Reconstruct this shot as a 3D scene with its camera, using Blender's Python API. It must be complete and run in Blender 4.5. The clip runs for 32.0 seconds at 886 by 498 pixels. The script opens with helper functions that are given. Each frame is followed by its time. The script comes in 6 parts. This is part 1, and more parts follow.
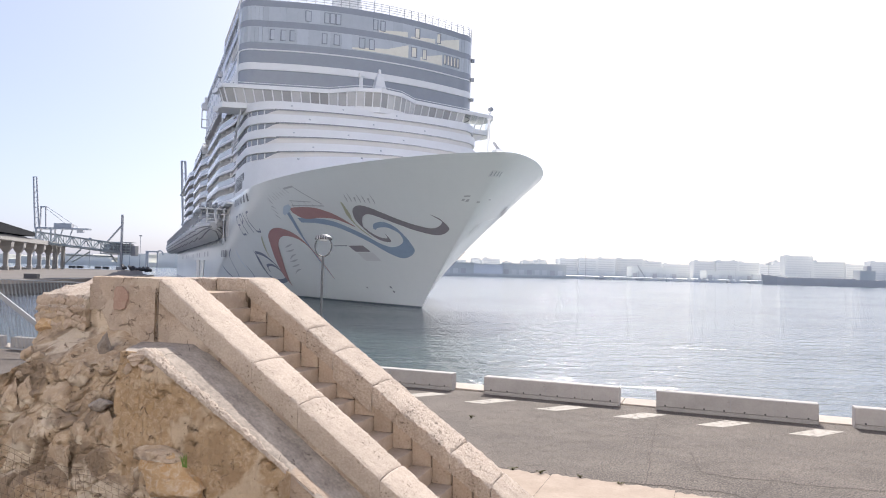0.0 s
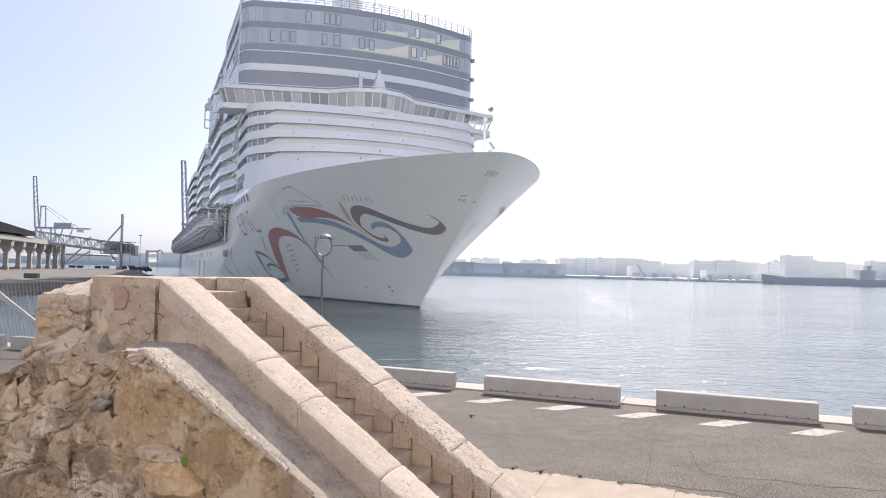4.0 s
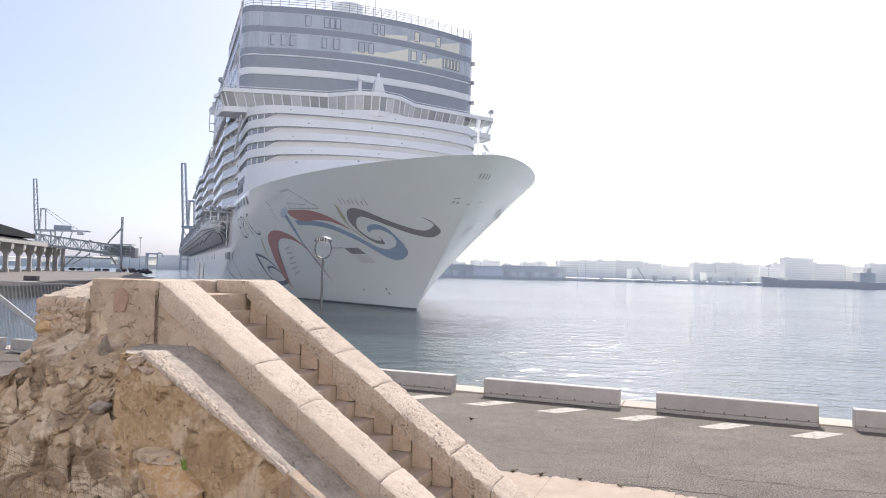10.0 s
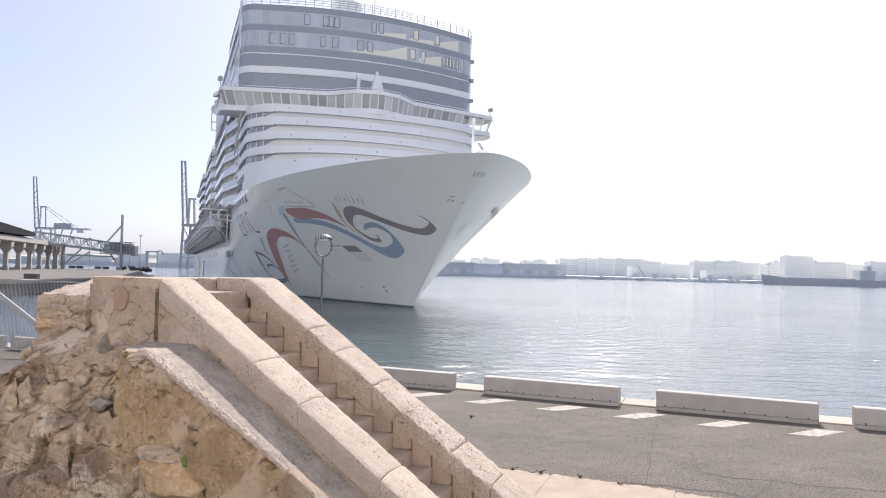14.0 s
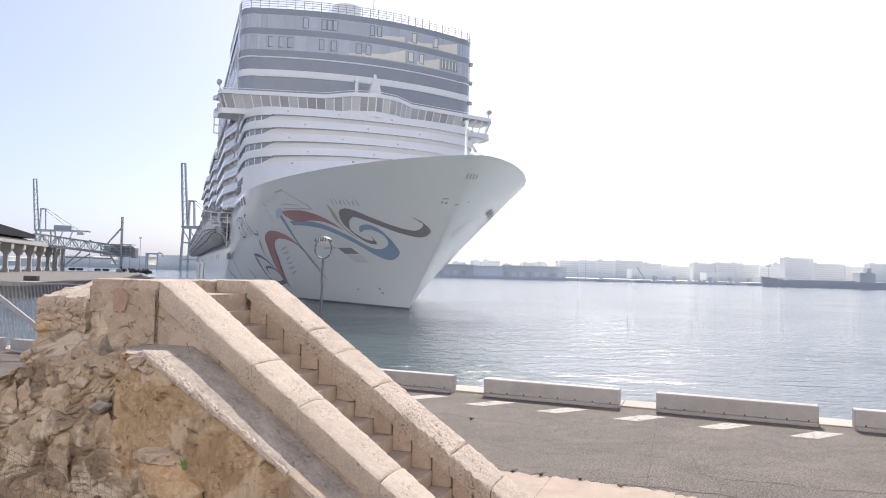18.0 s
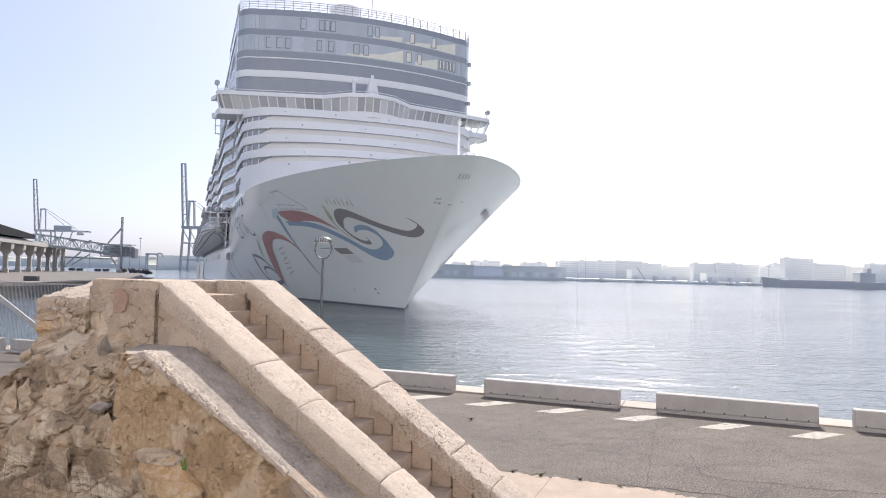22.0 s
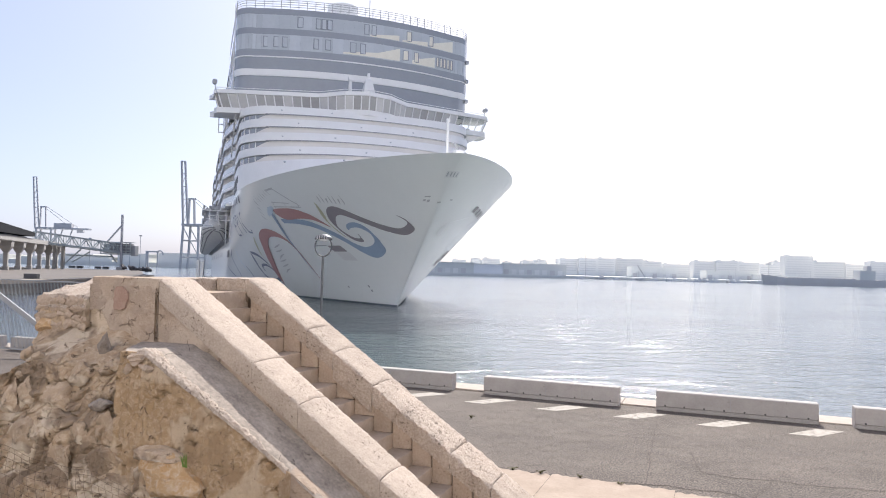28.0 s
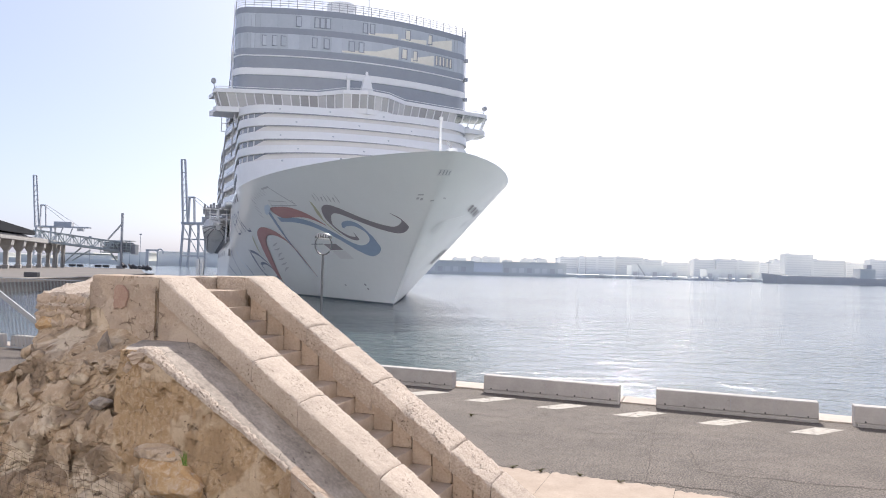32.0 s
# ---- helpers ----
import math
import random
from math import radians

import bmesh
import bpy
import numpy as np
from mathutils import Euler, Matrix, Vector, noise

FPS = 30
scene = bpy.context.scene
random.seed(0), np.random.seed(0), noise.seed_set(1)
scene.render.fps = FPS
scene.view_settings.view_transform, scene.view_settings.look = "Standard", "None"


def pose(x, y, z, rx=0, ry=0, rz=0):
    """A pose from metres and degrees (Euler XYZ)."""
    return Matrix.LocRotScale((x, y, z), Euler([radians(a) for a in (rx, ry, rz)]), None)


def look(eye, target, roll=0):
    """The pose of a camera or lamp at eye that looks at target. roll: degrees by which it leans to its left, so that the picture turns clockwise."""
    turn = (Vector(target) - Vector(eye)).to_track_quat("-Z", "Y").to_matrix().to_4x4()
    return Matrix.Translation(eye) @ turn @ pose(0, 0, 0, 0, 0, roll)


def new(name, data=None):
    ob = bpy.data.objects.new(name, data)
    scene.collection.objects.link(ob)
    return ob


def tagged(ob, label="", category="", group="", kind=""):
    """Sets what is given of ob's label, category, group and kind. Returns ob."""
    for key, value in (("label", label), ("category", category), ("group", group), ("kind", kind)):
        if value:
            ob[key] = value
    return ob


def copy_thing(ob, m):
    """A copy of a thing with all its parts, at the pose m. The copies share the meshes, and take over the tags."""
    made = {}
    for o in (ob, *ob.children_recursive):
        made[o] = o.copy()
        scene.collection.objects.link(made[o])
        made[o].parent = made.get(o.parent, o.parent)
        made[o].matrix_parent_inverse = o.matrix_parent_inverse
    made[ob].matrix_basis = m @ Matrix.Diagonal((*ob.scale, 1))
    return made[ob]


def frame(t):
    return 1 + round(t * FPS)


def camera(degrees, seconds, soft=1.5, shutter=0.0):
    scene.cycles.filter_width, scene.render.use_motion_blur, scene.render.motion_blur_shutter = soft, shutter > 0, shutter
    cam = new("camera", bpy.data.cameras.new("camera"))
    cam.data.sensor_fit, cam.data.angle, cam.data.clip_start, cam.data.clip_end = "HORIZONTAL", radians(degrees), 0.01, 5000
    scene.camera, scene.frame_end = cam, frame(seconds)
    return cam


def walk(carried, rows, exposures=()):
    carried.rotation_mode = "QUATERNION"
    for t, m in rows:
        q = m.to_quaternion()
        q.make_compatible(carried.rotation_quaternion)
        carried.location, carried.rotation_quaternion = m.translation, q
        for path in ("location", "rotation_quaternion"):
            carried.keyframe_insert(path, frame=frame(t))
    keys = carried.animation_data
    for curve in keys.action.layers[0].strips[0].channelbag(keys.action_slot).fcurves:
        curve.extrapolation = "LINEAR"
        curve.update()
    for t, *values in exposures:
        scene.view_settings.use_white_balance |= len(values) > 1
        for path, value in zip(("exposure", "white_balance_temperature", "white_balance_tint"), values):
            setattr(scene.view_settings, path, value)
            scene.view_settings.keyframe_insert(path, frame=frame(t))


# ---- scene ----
# One fixed viewpoint that only nods a little. EYE height over the quay, water 2.39 m below the quay.
cam = camera(64.6, 32.0, soft=1.0)
EYE = (0.0, 0.0, 2.75)
NOD = 1.732


def nod(d):
    return look(EYE, (0.0, 10.0, 2.75 + 10.0 * math.tan(radians(NOD + d))), 1.5)


walk(cam, [
    (0, nod(0.008)), (0.5, nod(-0.008)), (1, nod(0.000)), (1.5, nod(-0.008)), (2, nod(-0.024)), (2.5, nod(0.008)), (3, nod(-0.008)), (3.5, nod(-0.055)),
    (5.5, nod(0.118)), (6, nod(0.102)), (6.5, nod(0.149)), (7, nod(-0.016)), (7.5, nod(0.149)), (8, nod(0.062)), (8.5, nod(0.008)), (9, nod(0.070)),
    (9.5, nod(0.102)), (10, nod(0.180)), (10.5, nod(0.078)), (11, nod(0.008)), (11.5, nod(0.039)), (12, nod(0.069)), (12.5, nod(0.015)),
    (13, nod(0.008)), (13.5, nod(0.008)), (14, nod(0.008)), (14.5, nod(0.069)), (16.5, nod(0.054)), (17, nod(0.078)), (17.5, nod(0.126)),
    (18, nod(0.181)), (18.5, nod(0.212)), (19, nod(0.220)), (19.5, nod(0.220)), (20, nod(0.196)), (20.5, nod(0.196)), (21, nod(0.204)),
    (21.5, nod(0.196)), (22, nod(0.204)), (22.5, nod(0.180)), (23, nod(0.173)), (23.5, nod(0.204)), (24, nod(0.259)), (24.5, nod(0.243)),
    (25, nod(0.157)), (25.5, nod(0.125)), (27.5, nod(0.039)), (28, nod(0.008)), (28.5, nod(0.008)), (29, nod(0.000)), (29.5, nod(-0.016)),
    (30, nod(-0.008)), (30.5, nod(0.000)), (31, nod(0.000)), (31.5, nod(-0.040)), (32, nod(-0.119)),
])

# Way of the ship: place of the stem at the waterline and heading.
WATER = -2.393


def afloat(x, y, a):
    return pose(x, y, WATER, 0, 0, a - 90)


SHIP_WAY = [
    (0, afloat(-2.67, 94.43, 22.99)),
    (3, afloat(-2.88, 94.66, 22.63)),
    (6, afloat(-3.07, 95.04, 22.21)),
    (9, afloat(-3.31, 95.09, 21.80)),
    (13, afloat(-3.72, 95.28, 21.31)),
    (17, afloat(-4.26, 95.68, 20.77)),
    (19, afloat(-4.58, 95.78, 20.48)),
    (23, afloat(-5.23, 95.80, 19.95)),
    (28, afloat(-6.07, 96.26, 19.19)),
    (32, afloat(-6.65, 96.33, 18.47)),
]

# ---- world, sun, exposure ----
SUN_AZ, SUN_EL = 14.0, 43.0
world = bpy.data.worlds.new("world")
scene.world = world
world.use_nodes = True
wn = world.node_tree
sky = wn.nodes.new("ShaderNodeTexSky")
sky.sky_type = "NISHITA"
sky.sun_disc = False
sky.sun_elevation, sky.sun_rotation = radians(SUN_EL), radians(SUN_AZ)
sky.altitude, sky.air_density, sky.dust_density, sky.ozone_density = 0.0, 0.62, 2.3, 0.7
haze = wn.nodes.new("ShaderNodeMix")  # thin even haze over the clear sky
haze.data_type = "RGBA"
haze.inputs["Factor"].default_value = 0.62
haze.inputs["B"].default_value = (1.90, 2.14, 3.04, 1)
wn.links.new(sky.outputs[0], haze.inputs["A"])
wn.links.new(haze.outputs["Result"], wn.nodes["Background"].inputs[0])
wn.nodes["Background"].inputs[1].default_value = 0.14
sun = new("sun", bpy.data.lights.new("sun", "SUN"))
sun.data.energy, sun.data.angle, sun.data.color = 3.5, radians(0.6), (1.0, 0.955, 0.905)
sun.matrix_world = look((40 * math.sin(radians(SUN_AZ)), 40 * math.cos(radians(SUN_AZ)), 40 * math.tan(radians(SUN_EL))), (0, 0, 0))
scene.view_settings.exposure = 0.95


# ---- materials ----
def mat(name, a, b=None, rough=0.7, metal=0.0, scale=6.0, fine=60.0, bump=0.15, vary=0.0, spots=None, stretch=(1, 1, 1), fine_mix=0.35, dist=0.008, sharp=0.17):
    """Two colours mixed by coarse and fine noise, fine relief, and a random shade for each piece."""
    m = bpy.data.materials.new(name)
    m.use_nodes = True
    nt = m.node_tree
    n, k = nt.nodes, nt.links.new
    p = n["Principled BSDF"]
    p.inputs["Roughness"].default_value, p.inputs["Metallic"].default_value = rough, metal
    b = b or tuple(c * 0.8 for c in a)
    co = n.new("ShaderNodeTexCoord")
    mp = n.new("ShaderNodeMapping")
    mp.inputs["Scale"].default_value = stretch
    k(co.outputs["Object"], mp.inputs["Vector"])
    n1, n2 = n.new("ShaderNodeTexNoise"), n.new("ShaderNodeTexNoise")
    for t, s, d in ((n1, scale, 6), (n2, fine, 4)):
        t.inputs["Scale"].default_value, t.inputs["Detail"].default_value = s, d
        t.inputs["Roughness"].default_value = 0.65
        k(mp.outputs[0], t.inputs["Vector"])
    mixf = n.new("ShaderNodeMix")
    mixf.inputs[0].default_value = fine_mix
    k(n1.outputs["Fac"], mixf.inputs[2])
    k(n2.outputs["Fac"], mixf.inputs[3])
    ramp = n.new("ShaderNodeMapRange")
    ramp.inputs["From Min"].default_value, ramp.inputs["From Max"].default_value = 0.5 - sharp, 0.5 + sharp
    k(mixf.outputs[0], ramp.inputs["Value"])
    mix = n.new("ShaderNodeMix")
    mix.data_type = "RGBA"
    mix.inputs["A"].default_value, mix.inputs["B"].default_value = (*a, 1), (*b, 1)
    k(ramp.outputs[0], mix.inputs["Factor"])
    out, height = mix.outputs["Result"], mixf.outputs[0]
    if spots:
        colour, size, low = spots
        n3 = n.new("ShaderNodeTexNoise")
        n3.inputs["Scale"].default_value, n3.inputs["Detail"].default_value, n3.inputs["Roughness"].default_value = size, 8, 0.7
        k(mp.outputs[0], n3.inputs["Vector"])
        r3 = n.new("ShaderNodeMapRange")
        r3.inputs["From Min"].default_value, r3.inputs["From Max"].default_value = low, low + 0.05
        k(n3.outputs["Fac"], r3.inputs["Value"])
        n4, r4, flock = n.new("ShaderNodeTexNoise"), n.new("ShaderNodeMapRange"), n.new("ShaderNodeMath")  # spots flock in patches
        n4.inputs["Scale"].default_value, n4.inputs["Detail"].default_value = size * 0.09, 3
        r4.inputs["From Min"].default_value, r4.inputs["From Max"].default_value = 0.44, 0.62
        flock.operation = "MULTIPLY"
        k(mp.outputs[0], n4.inputs["Vector"])
        k(n4.outputs["Fac"], r4.inputs["Value"])
        k(r3.outputs[0], flock.inputs[0])
        k(r4.outputs[0], flock.inputs[1])
        r3 = flock
        m3 = n.new("ShaderNodeMix")
        m3.data_type = "RGBA"
        k(r3.outputs[0], m3.inputs["Factor"])
        k(out, m3.inputs["A"])
        m3.inputs["B"].default_value = (*colour, 1)
        out = m3.outputs["Result"]
        pits = n.new("ShaderNodeMath")
        pits.operation = "MULTIPLY_ADD"
        pits.inputs[1].default_value = -0.45
        k(r3.outputs[0], pits.inputs[0])
        k(mixf.outputs[0], pits.inputs[2])
        height = pits.outputs[0]
    if vary:
        oi = n.new("ShaderNodeObjectInfo")
        rr = n.new("ShaderNodeMapRange")
        rr.inputs["To Min"].default_value, rr.inputs["To Max"].default_value = 1 - vary, 1 + vary
        k(oi.outputs["Random"], rr.inputs["Value"])
        hs = n.new("ShaderNodeHueSaturation")
        k(rr.outputs[0], hs.inputs["Value"])
        k(out, hs.inputs["Color"])
        out = hs.outputs["Color"]
    k(out, p.inputs["Base Color"])
    if bump:
        bp = n.new("ShaderNodeBump")
        bp.inputs["Strength"].default_value, bp.inputs["Distance"].default_value = min(1.0, bump * 2), dist
        k(height, bp.inputs["Height"])
        k(bp.outputs[0], p.inputs["Normal"])
    return m


M_STONE = mat("limestone", (0.477, 0.378, 0.297), (0.351, 0.266, 0.198), 0.9, scale=5, fine=40, bump=0.9, vary=0.10, fine_mix=0.5, dist=0.014, spots=((0.165, 0.108, 0.075), 24, 0.575))
M_COPE = mat("coping_limestone", (0.470, 0.386, 0.316), (0.352, 0.283, 0.226), 0.9, scale=5, fine=48, bump=1.0, vary=0.05, fine_mix=0.6, dist=0.013, sharp=0.12, spots=((0.190, 0.135, 0.095), 40, 0.575))
M_COPE_R = mat("weathered_limestone", (0.516, 0.428, 0.354), (0.356, 0.284, 0.226), 0.9, scale=7, fine=44, bump=1.0, vary=0.05, fine_mix=0.7, dist=0.024, sharp=0.12, spots=((0.165, 0.118, 0.084), 34, 0.56))
M_STEP = mat("worn_step_stone", (0.450, 0.351, 0.270), (0.306, 0.230, 0.167), 0.85, scale=6, fine=50, bump=0.35, vary=0.12, spots=((0.180, 0.126, 0.090), 18, 0.66))
M_COURSE = mat("coursed_stone", (0.495, 0.387, 0.302), (0.333, 0.252, 0.184), 0.95, scale=9, fine=34, bump=0.9, dist=0.014, spots=((0.135, 0.090, 0.063), 12, 0.6))
M_STAIN = mat("stained_stone", (0.30, 0.245, 0.20), (0.17, 0.135, 0.108), 0.95, scale=9, fine=44, bump=0.9, dist=0.014, spots=((0.10, 0.078, 0.06), 16, 0.56))
M_JOINT = mat("dark_joint_mortar", (0.17, 0.125, 0.09), (0.11, 0.08, 0.058), 0.95, scale=12, fine=60, bump=0.4)
M_RED = mat("faded_red_paint", (0.27, 0.155, 0.12), (0.40, 0.285, 0.22), 0.9, scale=16, fine=60, bump=0.3)
M_RAMP = mat("grey_cement", (0.430, 0.362, 0.300), (0.175, 0.143, 0.119), 0.9, scale=4.2, fine=30, bump=1.0, fine_mix=0.42, dist=0.014, spots=((0.153, 0.122, 0.099), 11, 0.59))
M_ASPHALT = mat("asphalt", (0.172, 0.140, 0.116), (0.050, 0.039, 0.031), 0.9, scale=0.7, fine=38, bump=0.5, fine_mix=0.82, dist=0.018, sharp=0.055, spots=((0.290, 0.250, 0.212), 40, 0.555))
M_ROCK = mat("dark_debris", (0.10, 0.098, 0.105), (0.06, 0.058, 0.064), 0.8, scale=1.2, fine=8, bump=0.3)
M_PIERTOP = mat("pier_asphalt", (0.175, 0.152, 0.135), (0.125, 0.11, 0.098), 0.9, scale=0.1, fine=1.2, bump=0)
M_CRACK = mat("crack_shadow", (0.075, 0.06, 0.048), rough=1.0, bump=0)
M_PAVE = mat("pale_concrete", (0.387, 0.306, 0.239), (0.270, 0.207, 0.158), 0.9, scale=3, fine=40, bump=0.4, spots=((0.198, 0.153, 0.117), 11, 0.64))
M_CONC = mat("barrier_concrete", (0.414, 0.383, 0.360), (0.315, 0.288, 0.270), 0.85, scale=2.2, fine=26, bump=0.2, vary=0.06, spots=((0.234, 0.211, 0.194), 6, 0.61))
M_WHITE_MARK = mat("road_paint", (0.422, 0.384, 0.336), (0.269, 0.240, 0.202), 0.85, scale=9, fine=40, bump=0.2, spots=((0.120, 0.103, 0.086), 9, 0.545))
M_EDGE = mat("quay_edge_stone", (0.432, 0.369, 0.315), (0.324, 0.270, 0.225), 0.85, scale=3, fine=40, bump=0.2, vary=0.08)
# hull white set lighter than the upper works to offset its shade
M_HULL = mat("white_hull_paint", (0.93, 0.945, 0.93), (0.90, 0.915, 0.90), 0.4, scale=0.12, fine=1.0, bump=0.0, spots=((0.78, 0.76, 0.73), 0.5, 0.7))
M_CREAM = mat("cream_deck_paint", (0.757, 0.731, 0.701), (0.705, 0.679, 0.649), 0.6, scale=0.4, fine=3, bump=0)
M_PANEL = mat("grey_mooring_panel", (0.82, 0.83, 0.83), (0.76, 0.77, 0.77), 0.5, scale=0.8, fine=5, bump=0)
# grey of faint art and fittings, lightened to carry the glare
M_PALED = mat("glare_paled_grey", (0.60, 0.60, 0.605), (0.52, 0.52, 0.53), 0.5, scale=0.8, fine=5, bump=0)
# cream of the bright reflections painted on the upper glass
M_GLEAM = mat("cream_glass_reflection", (0.80, 0.76, 0.66), (0.70, 0.66, 0.56), 0.6, scale=0.7, fine=4, bump=0)
# same ship white, darkened to hold back the brightly lit tiers
M_WHITE = mat("white_ship_paint", (0.783, 0.778, 0.774), (0.731, 0.727, 0.722), 0.4, scale=0.4, fine=3, bump=0.0)
for key, value in (("Coat Weight", 0.7), ("Coat Roughness", 0.16)):
    M_HULL.node_tree.nodes["Principled BSDF"].inputs[key].default_value = value
M_BOOT = mat("dark_boot_topping", (0.20, 0.22, 0.25), (0.12, 0.135, 0.16), 0.6, scale=0.6, fine=4, bump=0)
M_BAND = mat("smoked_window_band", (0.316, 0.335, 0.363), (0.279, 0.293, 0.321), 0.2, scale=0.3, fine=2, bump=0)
M_GLASSY = mat("balcony_glass", (0.52, 0.545, 0.57), (0.45, 0.475, 0.505), 0.05, scale=0.3, fine=2, bump=0, vary=0.08)
M_TINT = mat("tinted_balcony_glass", (0.56, 0.58, 0.60), (0.48, 0.50, 0.525), 0.12, scale=0.2, fine=2, bump=0)
M_BRIDGE = mat("tinted_bridge_glass", (0.47, 0.465, 0.455), (0.40, 0.395, 0.39), 0.08, scale=0.4, fine=2, bump=0, vary=0.28)
# grey with recess shade put into it; also used for small grey marks
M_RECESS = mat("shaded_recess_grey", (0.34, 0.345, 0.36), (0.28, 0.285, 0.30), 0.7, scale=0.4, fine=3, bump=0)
M_DARKGL = mat("dark_glass", (0.13, 0.135, 0.145), (0.10, 0.105, 0.115), 0.5, scale=0.5, fine=3, bump=0)
M_STEEL = mat("grey_steel", (0.40, 0.41, 0.43), (0.33, 0.34, 0.36), 0.5, 0.2, scale=2, fine=12, bump=0.05)
M_RAIL = mat("painted_rail", (0.42, 0.42, 0.43), (0.36, 0.36, 0.37), 0.6, scale=2, fine=9, bump=0)
# far windows nearly as pale as the walls, haze put into the colour
M_FARWIN = mat("distant_window_strip", (0.77, 0.76, 0.725), rough=0.6, bump=0)
M_CHROME = mat("galvanised_steel", (0.125, 0.13, 0.14), (0.09, 0.095, 0.105), 0.45, 0.3, scale=6, fine=40, bump=0.03)
# art colours are softened to include the veil of glare
M_ART_RED = mat("red_hull_art", (0.53, 0.31, 0.30), (0.48, 0.27, 0.265), 0.5, scale=0.5, fine=3, bump=0)
M_ART_BLUE = mat("blue_hull_art", (0.37, 0.47, 0.60), (0.32, 0.41, 0.54), 0.5, scale=0.4, fine=3, bump=0)
M_ART_DARK = mat("plum_grey_hull_art", (0.34, 0.31, 0.325), (0.30, 0.27, 0.29), 0.5, scale=0.5, fine=3, bump=0)
M_ART_NAVY = mat("slate_blue_hull_art", (0.25, 0.28, 0.35), (0.21, 0.235, 0.3), 0.5, scale=0.5, fine=3, bump=0)
M_ART_OLIVE = mat("olive_hull_art", (0.58, 0.57, 0.42), (0.52, 0.51, 0.37), 0.5, scale=0.5, fine=3, bump=0)
M_ART_PALE = mat("pale_blue_hull_art", (0.62, 0.70, 0.78), (0.56, 0.64, 0.73), 0.5, scale=0.5, fine=3, bump=0)
M_BOAT = mat("lifeboat_white", (0.80, 0.80, 0.81), (0.72, 0.72, 0.73), 0.5, scale=0.6, fine=4, bump=0)
# far shore colours are raised to paint in the haze
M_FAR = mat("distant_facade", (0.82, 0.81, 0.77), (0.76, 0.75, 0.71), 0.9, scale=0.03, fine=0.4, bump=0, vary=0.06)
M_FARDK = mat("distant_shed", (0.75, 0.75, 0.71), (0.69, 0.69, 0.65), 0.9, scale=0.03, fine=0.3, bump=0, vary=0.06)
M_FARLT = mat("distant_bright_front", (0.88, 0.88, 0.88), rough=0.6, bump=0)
M_FARHULL = mat("hazed_freighter_paint", (0.64, 0.62, 0.60), (0.58, 0.56, 0.54), 0.7, scale=0.1, fine=1, bump=0)
M_ROOF = mat("dark_roof_sheet", (0.028, 0.030, 0.036), (0.020, 0.021, 0.026), 0.95, scale=0.3, fine=2, bump=0)
M_ROOF.node_tree.nodes["Principled BSDF"].inputs["Specular IOR Level"].default_value = 0.12
M_PIER = mat("terminal_concrete", (0.44, 0.425, 0.41), (0.345, 0.33, 0.315), 0.9, scale=0.4, fine=3, bump=0.1)
M_TRUSS = mat("gangway_steel", (0.46, 0.50, 0.50), (0.39, 0.43, 0.43), 0.6, scale=0.6, fine=5, bump=0)
# crane grey lightened to paint in the haze
M_CRANE = mat("hazed_crane_steel", (0.50, 0.50, 0.51), (0.43, 0.43, 0.45), 0.6, scale=0.2, fine=2, bump=0)
M_DARK = mat("black_rubber", (0.05, 0.048, 0.048), rough=0.8, bump=0.1)
M_LEAF = mat("grass_blade", (0.16, 0.26, 0.04), (0.10, 0.18, 0.03), 0.6, scale=20, fine=80, bump=0)
M_WEED = mat("dry_weed", (0.13, 0.12, 0.05), (0.09, 0.075, 0.035), 0.8, scale=20, fine=80, bump=0)
M_FENCE = mat("zinc_fence_wire", (0.32, 0.33, 0.345), (0.25, 0.26, 0.275), 0.5, 0.1, scale=6, fine=40, bump=0)
M_WIRE = mat("rusty_wire", (0.20, 0.145, 0.105), (0.13, 0.09, 0.065), 0.8, 0.3, scale=20, fine=90, bump=0)


